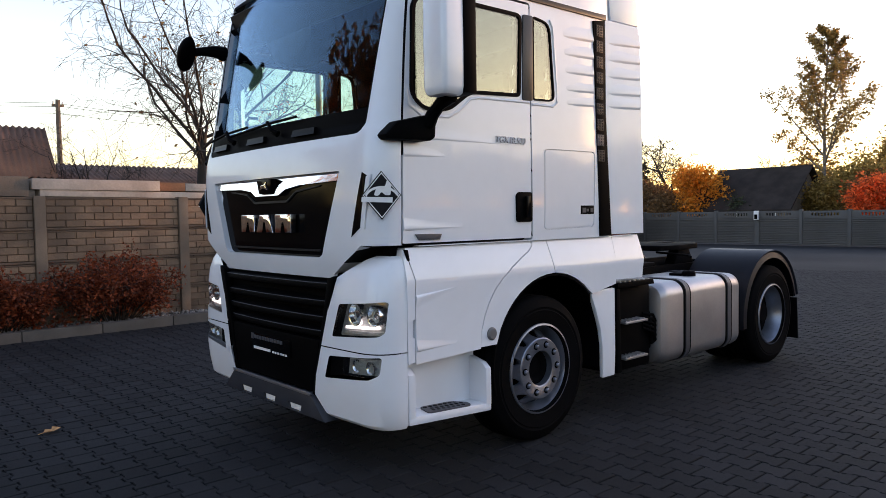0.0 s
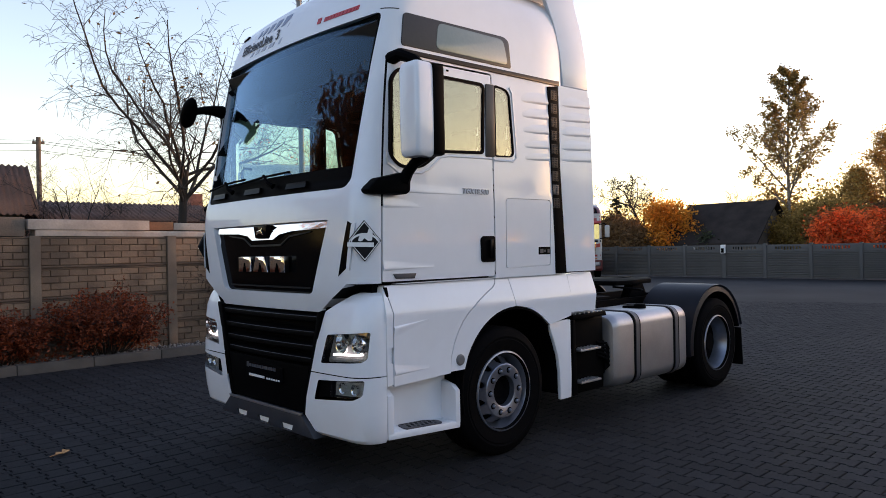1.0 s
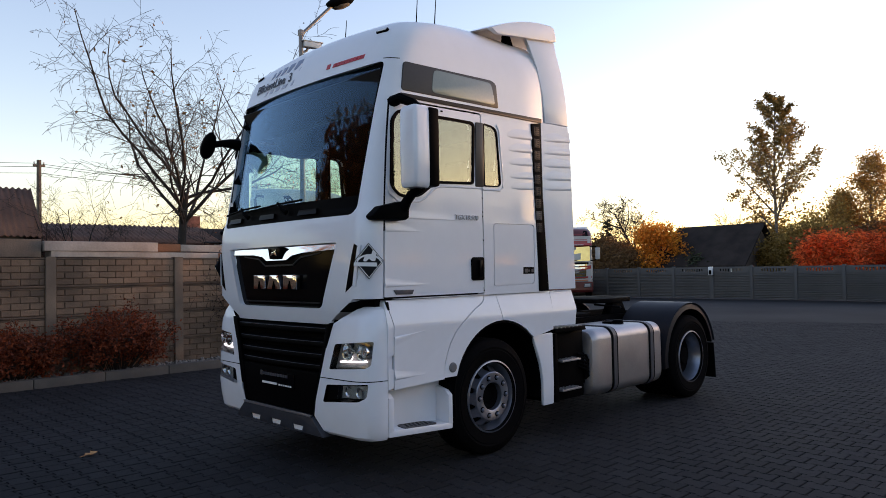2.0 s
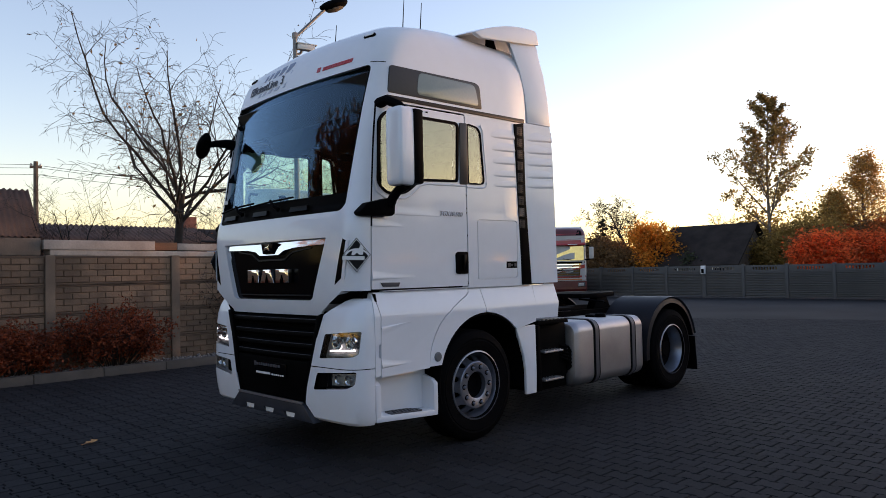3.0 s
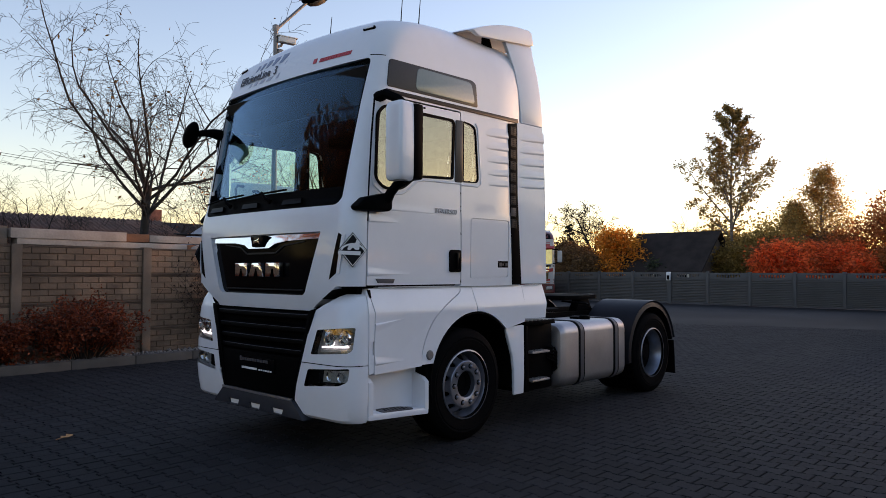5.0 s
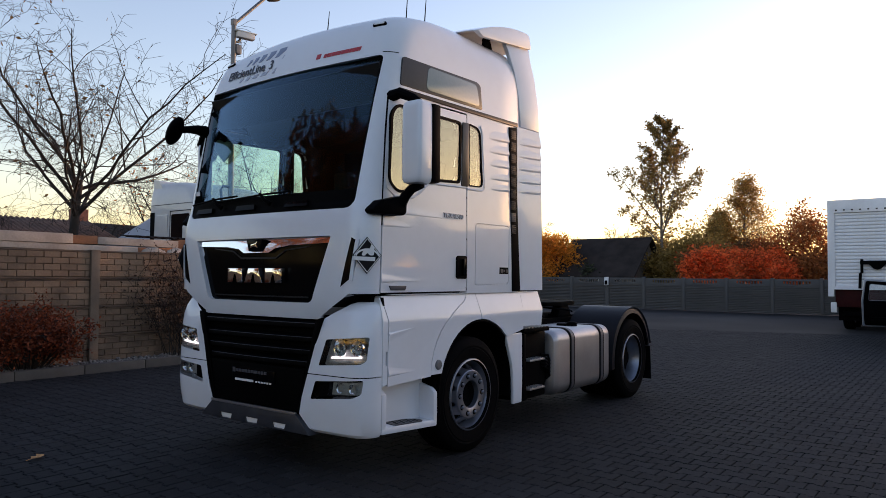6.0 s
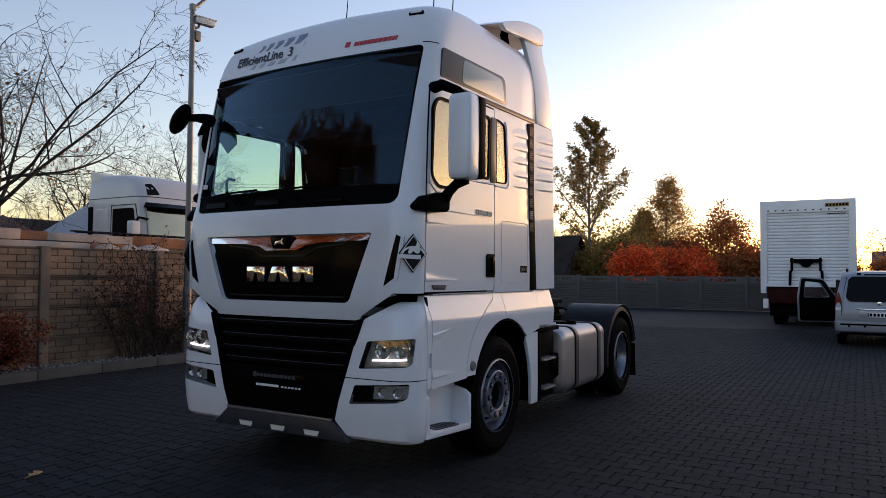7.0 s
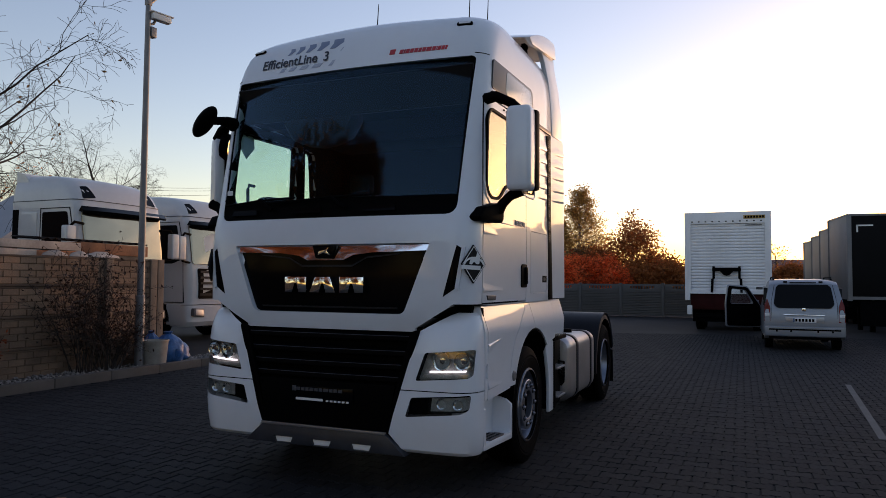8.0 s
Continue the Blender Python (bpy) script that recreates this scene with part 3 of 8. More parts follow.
def plan_loop(z, xf, hw, bulge, cr, cl, rear=REAR, inset=0.0, rr=0.05):
    xf, hw, rear = xf + inset, hw - inset, rear - inset
    yc = hw - cr
    half = [(xf + bulge * (i / 7) ** 2, yc * i / 7) for i in range(8)]
    s, c, e = Vector((xf + bulge, yc)), Vector((xf + bulge * (1 + 0.9 * cr / yc), hw)), Vector((xf + bulge + cl, hw))
    for i in range(1, 10):
        t = i / 9
        q = s * (1 - t) ** 2 + c * (2 * t * (1 - t)) + e * t * t
        half.append((q.x, q.y))
    x0 = half[-1][0]
    half += [(x0 + (rear - rr - x0) * i / 5, hw) for i in range(1, 6)]
    half += [(rear - rr * 0.3, hw - rr * 0.3), (rear, hw - rr), (rear, hw * 0.5)]
    return [(x, y, z) for x, y in half] + [(x, -y, z) for x, y in reversed(half[1:])]


def sect(z):
    """The cab's section at a height."""
    for a, b in zip(CAB, CAB[1:]):
        if z <= b[0]:
            t = max(0, (z - a[0]) / (b[0] - a[0]))
            return [z] + [a[i] + (b[i] - a[i]) * t for i in range(1, 6)]
    return list(CAB[-1])


def nose(y, z, out=0.0):
    """A point of the nose's skin, moved out by so much."""
    _, xf, hw, bulge, cr, cl = sect(z)
    yc, ay = hw - cr, abs(y)
    if ay <= yc:
        x = xf + bulge * (ay / yc) ** 2
    else:
        lp = plan_loop(*sect(z))[7:17]
        x = next((p[0] + (q[0] - p[0]) * (ay - p[1]) / max(1e-6, q[1] - p[1]) for p, q in zip(lp, lp[1:]) if p[1] <= ay <= q[1]), lp[-1][0])
    return Vector((x - out, y, z))


def nose_sheet(poly, out, thick, n=12):
    """A skin over a four-sided patch of the nose, corners (y, z) in order, standing out by so much."""
    a, b, c, d = poly
    front, back = [], []
    for i in range(n + 1):
        fr, bk = [], []
        for j in range(n + 1):
            u, v = i / n, j / n
            y = (a[0] * (1 - u) + b[0] * u) * (1 - v) + (d[0] * (1 - u) + c[0] * u) * v
            z = (a[1] * (1 - u) + b[1] * u) * (1 - v) + (d[1] * (1 - u) + c[1] * u) * v
            p = nose(y, z)
            fr.append(p + Vector((-out, 0, 0)))
            bk.append(p + Vector((-out + thick, 0, 0)))
        front.append(fr)
        back.append(bk)
    bm = bmesh.new()
    F = [[bm.verts.new(p) for p in r] for r in front]
    B = [[bm.verts.new(p) for p in r] for r in back]
    for i in range(n):
        for j in range(n):
            bm.faces.new((F[i][j], F[i + 1][j], F[i + 1][j + 1], F[i][j + 1]))
            bm.faces.new((B[i][j], B[i][j + 1], B[i + 1][j + 1], B[i + 1][j]))
    for i in range(n):
        bm.faces.new((F[i][0], B[i][0], B[i + 1][0], F[i + 1][0]))
        bm.faces.new((F[i][n], F[i + 1][n], B[i + 1][n], B[i][n]))
        bm.faces.new((F[0][i], F[0][i + 1], B[0][i + 1], B[0][i]))
        bm.faces.new((F[n][i], B[n][i], B[n][i + 1], F[n][i + 1]))
    bmesh.ops.recalc_face_normals(bm, faces=bm.faces)
    return bm


def offset_poly(pts, d):
    """A polygon grown outwards by d."""
    c = Vector((sum(p[0] for p in pts) / len(pts), sum(p[1] for p in pts) / len(pts)))
    area = sum(pts[i - 1][0] * pts[i][1] - pts[i][0] * pts[i - 1][1] for i in range(len(pts)))
    s = 1 if area > 0 else -1
    out = []
    for i in range(len(pts)):
        p, q, r = Vector(pts[i - 1]), Vector(pts[i]), Vector(pts[(i + 1) % len(pts)])
        n1, n2 = Vector(((q - p).y, -(q - p).x)), Vector(((r - q).y, -(r - q).x))
        n1 = n1.normalized() if n1.length > 1e-9 else n2.normalized()
        n2 = n2.normalized() if n2.length > 1e-9 else n1
        m = (n1 + n2)
        m = m.normalized() if m.length > 1e-6 else n1
        k = d * s / max(0.5, m.dot(n1))
        out.append((q.x + m.x * k, q.y + m.y * k))
    return out


def frame_ring(outer, inner, y0, y1):
    """A frame between two outlines with as many points, in the side's plane."""
    pts = lambda poly, y: [(p[0], y, p[1]) for p in poly]
    return loft([pts(outer, y0), pts(outer, y1), pts(inner, y1), pts(inner, y0), pts(outer, y0)], cap=False)


def gill(x0, x1, z, h, out, s, y, rise=0.0, n=8, turn=1):
    """A pressed crease: a soft slope down to a sharp lower lip that fades out along x."""
    loops = []
    for i in range(n + 1):
        u = i / n
        k = max(0.03, (1 - u) ** 1.3)
        x, zz = x0 + (x1 - x0) * u, z + rise * u
        sec = ((-0.012, h * (0.4 + 0.6 * k)), (0.0004, h * (0.4 + 0.6 * k)), (out * k * 0.45, h * k * 0.4), (out * k, 0.004 * k), (out * k * 0.8, -0.006 * k), (0.0004, -0.012 * k - 0.002), (-0.012, -0.012 * k - 0.002))
        loops.append([(x, s * (y + a), zz + turn * b) for a, b in sec])
    return loft(loops)


# shell with its hollow and openings
shell = loft([plan_loop(*c) for c in CAB])
hollow = [c for c in CAB if 1.3 < c[0] < 3.75]
shell = boolean(shell, loft([plan_loop(*c, inset=0.07) for c in hollow]))
shell = boolean(shell, box(0.30, 3, -2, 2, 1.0, 1.392))
for s in (-1, 1):
    shell = boolean(shell, prism([(s * 0.735, 1.15), (s * 0.745, 1.225), (s * 1.0, 1.375), (s * 1.04, 1.404), (s * 1.5, 1.404), (s * 1.5, 1.15)], "x", -0.5, 0.35))
WS = rounded([(-1.045, 2.05), (-1.10, 3.272), (1.10, 3.272), (1.045, 2.05)], [0.08, 0.04, 0.04, 0.08])
shell = boolean(shell, prism(WS, "x", -0.3, 0.55))
UG = rounded([(-0.862, 1.842), (0.862, 1.842), (0.66, 1.325), (-0.66, 1.325)], [0.015, 0.015, 0.05, 0.05])
shell = boolean(shell, prism(UG, "x", -0.3, 0.062))
DOORWIN = rounded([(0.335, 2.80), (0.305, 2.27), (0.40, 2.195), (0.60, 2.205), (0.78, 2.33), (1.235, 2.355), (1.255, 2.885), (0.40, 2.875)], [0.05, 0.05, 0.05, 0.06, 0.06, 0.03, 0.05, 0.05])
QWIN = rounded([(1.375, 2.345), (1.59, 2.355), (1.545, 2.875), (1.375, 2.895)], [0.02, 0.05, 0.07, 0.02])
for w in (DOORWIN, QWIN):
    shell = boolean(shell, joined(prism(w, "y", -1.5, -0.9), prism(w, "y", 0.9, 1.5)))
# door leaves cut free
DOOR = rounded([(0.225, 1.405), (0.235, 2.05), (0.285, 2.62), (0.33, 2.955), (1.345, 2.975), (1.352, 1.405)], [0.02, 0.3, 0.3, 0.04, 0.02, 0.02])
HATCH = rounded([(1.485, 1.465), (1.49, 2.015), (2.055, 2.02), (2.045, 1.478)], 0.025)
leaf = {}
for s in (-1, 1):
    a, b = (-1.6, -1.02) if s < 0 else (1.02, 1.6)
    leaf[s] = boolean(shell.copy(), prism(offset_poly(DOOR, -0.007), "y", a, b), "INTERSECT")
    shell = boolean(shell, prism(offset_poly(DOOR, 0.007), "y", a, b))
    for ring in (HATCH,):
        groove = boolean(prism(offset_poly(ring, 0.005), "y", a, b), prism(offset_poly(ring, -0.003), "y", a - 0.2, b + 0.2))
        for v in groove.verts:
            v.co.y = s * 1.181 if abs(v.co.y) < 1.2 else v.co.y
        shell = boolean(shell, groove)
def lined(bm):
    """Gives the faces that look into the cab the shade-darkened lining."""
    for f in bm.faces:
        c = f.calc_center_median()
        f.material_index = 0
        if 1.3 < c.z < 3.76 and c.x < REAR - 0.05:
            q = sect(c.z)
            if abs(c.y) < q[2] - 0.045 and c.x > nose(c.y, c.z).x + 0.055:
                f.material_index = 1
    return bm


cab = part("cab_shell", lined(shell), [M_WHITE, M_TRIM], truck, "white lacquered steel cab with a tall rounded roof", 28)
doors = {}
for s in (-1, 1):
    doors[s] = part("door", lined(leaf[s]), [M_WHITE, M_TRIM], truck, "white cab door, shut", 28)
    side = s * 1.197
    # glass, seals, handle
    part("door_window", prism(offset_poly(DOORWIN, -0.002), "y", s * 1.186, s * 1.192), M_SIDEGLASS, doors[s], "tinted side window mirroring the sky")
    seal = frame_ring(offset_poly(DOORWIN, 0.008), offset_poly(DOORWIN, -0.014), s * 1.15, s * 1.2005)
    part("window_seal", seal, M_BLACK, doors[s], "black rubber window seal")
    part("quarter_window", prism(offset_poly(QWIN, -0.002), "y", s * 1.186, s * 1.192), M_SIDEGLASS, cab, "tinted fixed side window")
    qs = frame_ring(offset_poly(QWIN, 0.006), offset_poly(QWIN, -0.005), s * 1.15, s * 1.2005)
    part("window_seal", qs, M_BLACK, cab, "black rubber window seal")
    part("pillar_trim", prism(rounded([(1.262, 2.33), (1.368, 2.335), (1.37, 2.90), (1.275, 2.895)], 0.015), "y", s * 1.18, s * 1.2, 0.004), M_SMOKE, cab, "glossy dark pillar trim")
    ds = boolean(prism(offset_poly(DOOR, 0.018), "y", s * 1.12, s * 1.176), prism(offset_poly(DOOR, -0.018), "y", s * 1.1, s * 1.3))
    part("door_seal", ds, M_SEAM, cab, "black rubber door seal")
    hp = prism(rounded([(1.19, 1.53), (1.185, 1.70), (1.21, 1.72), (1.345, 1.72), (1.345, 1.52), (1.21, 1.52)], 0.02), "y", s * 1.18, s * 1.206, 0.006)
    hnd = part("door_handle", hp, M_BLACK, doors[s], "black recessed door handle")
    part("grip", prism(rounded([(1.265, 1.55), (1.265, 1.695), (1.305, 1.695), (1.305, 1.55)], 0.012), "y", s * 1.206, s * 1.226, 0.006), M_BLACKGLOSS, hnd)
    part("door_badge", prism([(0.32, 1.465), (0.525, 1.462), (0.51, 1.428), (0.345, 1.43)], "y", s * 1.19, s * 1.201, 0.002), M_GREYSKID, doors[s], "grey name plate with unreadable raised marks")
    # crease lines pressed in the door, sharpest at its front edge
    for z, x0, x1, h, o in ((2.030, 0.245, 1.30, 0.075, 0.006), (1.925, 0.245, 0.66, 0.075, 0.0075), (1.500, 0.236, 0.70, 0.06, 0.007)):
        part("crease", gill(x0, x1, z, h, o, s, 1.1945), M_WHITE, doors[s], "", 50)
    # drip rail above the door
    part("drip_rail", prism([(0.42, 2.985), (0.42, 3.015), (2.06, 3.045), (2.2, 3.05), (2.2, 3.01)], "y", s * 1.17, s * 1.203, 0.004), M_RAILBROWN, cab, "dark brown drip rail")
    # seam from the windscreen's corner to the roof window
    ring = plan_loop(*sect(3.297), inset=-0.0005)
    ring = ring[9:20] if s > 0 else [(x, -y, z) for x, y, z in ring[9:20]]
    part("roof_seam", tube([q for q in ring if q[0] < 0.46], 0.0035, 6), M_SEAM, cab)
    # white mouldings below and behind the side windows
    for path in ([(0.275, 2.30), (0.29, 2.215), (0.38, 2.158), (0.60, 2.165), (0.68, 2.205), (0.79, 2.292), (0.86, 2.306), (1.335, 2.322)], [(1.36, 2.313), (1.585, 2.318), (1.622, 2.345), (1.628, 2.42), (1.585, 2.86), (1.555, 2.905)]):
        part("window_moulding", tube([(x, s * 1.190, z) for x, z in path], 0.010, 8), M_WHITE, cab, "", 60)
    # roof side window
    rw = rounded([(0.435, 3.04), (0.465, 3.275), (1.50, 3.30), (1.56, 3.275), (1.585, 3.06)], [0.03, 0.03, 0.05, 0.05, 0.02])
    rwo = part("roof_window", prism(rw, "y", s * 1.165, s * 1.193, 0.003), M_SMOKE, cab, "dark framed roof side window")
    part("pane", prism(rounded([(0.76, 3.07), (0.785, 3.265), (1.49, 3.275), (1.545, 3.08)], 0.05), "y", s * 1.18, s * 1.1955, 0.001), M_ROOFGLASS, rwo, "greenish frosted pane")
    # rear strip with grilles
    strip = prism([(2.045, 2.985), (2.185, 3.005), (2.195, 2.3), (2.26, 1.40), (2.115, 1.40), (2.075, 2.3)], "y", s * 1.17, s * 1.2, 0.004)
    st = part("vent_strip", strip, M_BLACK, cab, "black vertical air strip with honeycomb grilles")
    for k in range(9):
        z = 2.92 - k * 0.115
        xo = 2.118 if z > 2.3 else 2.118 + (2.3 - z) * 0.045
        g = box(xo - 0.042, xo + 0.042, s * 1.199 - 0.003, s * 1.199 + 0.004, z - 0.042, z + 0.042, 0.002)
        for i in range(4):
            for j in range(4):
                cx, cz = xo - 0.031 + i * 0.0205, z - 0.031 + j * 0.0205
                g = joined(g, box(cx - 0.006, cx + 0.006, s * 1.203 - 0.003, s * 1.203 + 0.003, cz - 0.006, cz + 0.006))
        part("grille", g, M_DARKGREY if k != 7 else M_GREYSKID, st)
    part("crossbar_plate", box(1.885, 2.045, s * 1.19 - 0.006, s * 1.19 + 0.008, 1.565, 1.63, 0.004), M_BLACK, cab, "small black plate with worn marks")
    for i, (w, h) in enumerate(((0.05, 0.035), (0.03, 0.02), (0.04, 0.03))):
        part("plate_mark", box(1.90 + i * 0.048, 1.90 + i * 0.048 + w * 0.8, s * 1.2 - 0.003, s * 1.2 + 0.001, 1.595 - h / 2, 1.595 + h / 2), M_GREYSKID, cab)
    # rear side fairing behind the strip
    fl = loft([[(xa, s * 1.198, z), (2.45, s * 1.215, z), (xr, s * 1.225, z), (xr + 0.01, s * 1.19, z), (2.45, s * 1.175, z), (xa + 0.02, s * 1.15, z)]
               for z, xr, xa in ((1.41, 2.655, 2.262), (2.3, 2.635, 2.200), (2.7, 2.62, 2.196), (3.015, 2.585, 2.192))])
    part("side_fairing", fl, M_WHITE, cab, "white ribbed side air deflector", 30)
    for z in (2.875, 2.75, 2.625, 2.50, 2.40):
        for x0, x1, ya, yb, dz_ in ((1.68, 2.052, 1.188, 1.188, 0.012), (2.21, 2.612, 1.197, 1.221, 0.012)):
            def lip(x, k, yy):
                zz = z - 0.05 + 0.05 * (x - 1.68)
                return [(x, s * (yy - 0.01), zz + 0.094), (x, s * (yy + 0.0006), zz + 0.092), (x, s * (yy + 0.0045 * k), zz + 0.045), (x, s * (yy + 0.011 * k), zz + 0.002), (x, s * (yy + 0.009 * k), zz - 0.007), (x, s * (yy + 0.0006), zz - 0.022), (x, s * (yy - 0.01), zz - 0.024)]
            fin = loft([lip(x0, 0.1, ya), lip(x0 + 0.09, 0.6, ya + (yb - ya) * 0.25), lip((x0 + x1) / 2, 1.0, ya + (yb - ya) * 0.55), lip(x1, 1.0, yb)])
            part("rib", fin, M_WHITE, cab, "", 40)
    # upper fairing and the roof spoiler's end
    up = loft([[(x0, s * y0, z), (x1, s * y1, z), (x1 + 0.01, s * (y1 - 0.04), z), (x0 + 0.02, s * (y0 - 0.05), z)]
               for z, x0, x1, y0, y1 in ((3.025, 2.265, 2.605, 1.196, 1.22), (3.3, 2.23, 2.585, 1.193, 1.21), (3.55, 2.17, 2.55, 1.18, 1.19), (3.74, 2.09, 2.515, 1.16, 1.16), (3.86, 2.05, 2.495, 1.13, 1.15))])
    part("roof_fairing_side", bevel(up, 0.008), M_WHITE, cab, "white roof fairing end panel", 30)

# the spoiler blade over the roof's rear edge
def blade_loop(y):
    e = (abs(y) / 1.17) ** 4
    us = (0, 0.1, 0.2, 0.3, 0.45, 0.6, 0.75, 0.9, 0.97)
    top = [(1.44 + 0.1 * e + (1.02 - 0.1 * e) * u, y, 3.80 + (0.26 - 0.05 * e) * (1 - (1 - u) ** 2)) for u in us]
    foot = [(x, y, min(z - 0.004, 3.745 + 0.12 * (x - 1.5)) if abs(y) > 1.12 else z - 0.03) for x, y, z in reversed(top[1:])]
    return top + [(2.475, y, 4.045 - 0.05 * e), (2.51, y, 3.885), (2.505, y, 3.87), (2.485, y, 3.868)] + foot


blade = loft([blade_loop(y) for y in (-1.17, -1.15, -1.13, -1.115, -0.95, -0.7, -0.4, 0, 0.4, 0.7, 0.95, 1.115, 1.13, 1.15, 1.17)])
part("roof_spoiler", bevel(blade, 0.010, 2, 50), M_WHITE, cab, "white adjustable roof spoiler blade", 48)
for y in (-1.0, -0.35, 0.35, 1.0):
    part("spoiler_bracket", prism([(1.86, 3.66), (1.90, 3.875), (1.96, 3.885), (2.06, 3.66)], "y", y - 0.02, y + 0.02, 0.006), M_BLACK, cab, "black spoiler bracket")
    part("bracket_joint", lathe(disc_profile((0.0, -0.035), (0.022, -0.035), (0.022, 0.035), (0.0, 0.035)), "y", (1.93, y, 3.84), 12), M_BLACK, cab)

# windscreen, its dark lower band and inner shade band


def screen_pane(n=28):
    """The windscreen: a smooth sheet bowed across and a little upwards."""
    bm = bmesh.new()
    def skin_at(u, v, back):
        z = 2.045 + 1.232 * v
        y = (1.075 + 0.035 * v) * (2 * u - 1)
        q = z - 2.11
        return Vector((0.050 + 0.165 * q + 0.027 * q * q + 0.085 * y * y + back, y, z))
    F = [[bm.verts.new(skin_at(i / n, j / n, 0)) for j in range(n + 1)] for i in range(n + 1)]
    B = [[bm.verts.new(skin_at(i / n, j / n, 0.006)) for j in range(n + 1)] for i in range(n + 1)]
    for i in range(n):
        for j in range(n):
            bm.faces.new((F[i][j], F[i + 1][j], F[i + 1][j + 1], F[i][j + 1]))
            bm.faces.new((B[i][j], B[i][j + 1], B[i + 1][j + 1], B[i + 1][j]))
        for a, b in (((i, 0), (i + 1, 0)), ((i, n), (i + 1, n)), ((0, i), (0, i + 1)), ((n, i), (n, i + 1))):
            bm.faces.new((F[a[0]][a[1]], F[b[0]][b[1]], B[b[0]][b[1]], B[a[0]][a[1]]))
    bmesh.ops.recalc_face_normals(bm, faces=bm.faces)
    return bm


ws = part("windscreen", screen_pane(), M_WSCREEN, truck, "tall tinted windscreen mirroring sky and trees", 60)
part("screen_band", nose_sheet([(-1.06, 2.042), (1.06, 2.042), (1.07, 2.20), (-1.07, 2.20)], -0.004, 0.005, 14), M_BLACK, ws, "black lower windscreen band")
for s in (-1, 1):
    part("screen_edge", nose_sheet([(s * 1.03, 2.10), (s * 1.1, 2.10), (s * 1.11, 3.27), (s * 1.08, 3.27)], -0.007, 0.004, 8), M_BLACK, ws)

# upper grille: black panel, bright strip, raised plate and name blocks
ug = part("upper_grille", nose_sheet([(-0.655, 1.322), (0.655, 1.322), (0.862, 1.84), (-0.862, 1.84)], -0.04, 0.02, 16), M_BLACKGLOSS, truck, "glossy black upper grille panel")
CH = [(-0.86, 1.84), (0.86, 1.84), (0.845, 1.79), (0.40, 1.778), (0.24, 1.758), (0.16, 1.722), (-0.16, 1.722), (-0.24, 1.758), (-0.40, 1.778), (-0.845, 1.79)]


def nose_prism(poly, out, depth, bev=0.004):
    bm = prism(poly, "x", 0, depth, 0)
    bmesh.ops.triangulate(bm, faces=[f for f in bm.faces if len(f.verts) > 4])
    bmesh.ops.subdivide_edges(bm, edges=[e for e in bm.edges if abs(e.verts[0].co.y - e.verts[1].co.y) > 0.3], cuts=5)
    for v in bm.verts:
        v.co.x += nose(v.co.y, v.co.z).x - out
    return bm


strip = nose_prism(CH, -0.006, 0.045)
for v in strip.verts:
    v.co.x += (v.co.z - 1.72) * 0.16
part("bright_strip", strip, M_CHROME, ug, "polished chrome strip dipping in the middle")
em = part("emblem_plate", prism([(-0.105, 1.835), (0.105, 1.835), (0.075, 1.735), (-0.075, 1.735)], "x", -0.012, 0.03, 0.008), M_BLACKGLOSS, ug, "dark emblem shield")
part("emblem", prism(rounded([(-0.055, 1.76), (0.0, 1.775), (0.05, 1.76), (0.04, 1.79), (-0.02, 1.80), (-0.045, 1.82), (-0.03, 1.79)], 0.006), "x", -0.018, -0.008, 0.001), M_CHROME, em, "small chrome emblem")
for pts in ([(0.62, 1.772), (0.60, 1.762), (0.34, 1.735), (0.22, 1.672), (-0.22, 1.672), (-0.34, 1.735), (-0.60, 1.762), (-0.62, 1.772), (-0.35, 1.748), (-0.23, 1.687), (0.23, 1.687), (0.35, 1.748)],):
    part("moulding", nose_prism(pts, -0.028, 0.02), M_DARKGREY, ug)
for y0, y1, sk in ((0.35, 0.155, 0.0), (0.125, -0.105, 0.05), (-0.14, -0.345, 0.0)):
    a = [(y0, 1.475), (y0 - sk, 1.595), (y1 + sk, 1.595), (y1, 1.475)]
    b1 = prism(a, "x", -0.012, 0.03, 0.004)
    cut = prism([((y0 + y1) / 2 + 0.035, 1.46), ((y0 + y1) / 2 + 0.02 - 0.01, 1.545), ((y0 + y1) / 2 - 0.01, 1.545), ((y0 + y1) / 2 - 0.035, 1.46)], "x", -0.1, 0.1)
    part("name_block", boolean(b1, cut), M_CHROME, ug, "chrome name block")
part("grille_foot", nose_prism([(-0.60, 1.372), (0.60, 1.372), (0.595, 1.36), (-0.595, 1.36)], -0.028, 0.02), M_DARKGREY, ug)

# air slots beside the grille panel and the lozenge decal
for s in (-1, 1):
    v = nose_sheet([(s * 1.065, 1.825), (s * 1.105, 1.80), (s * 1.055, 1.515), (s * 0.965, 1.455)], 0.003, 0.02, 8)
    sl = part("air_slot", v, M_BLACKGLOSS, cab, "slanted black air slot")
    part("slot_lip", nose_sheet([(s * 1.10, 1.80), (s * 1.125, 1.81), (s * 1.08, 1.50), (s * 1.055, 1.51)], 0.012, 0.02, 6), M_WHITE, sl)


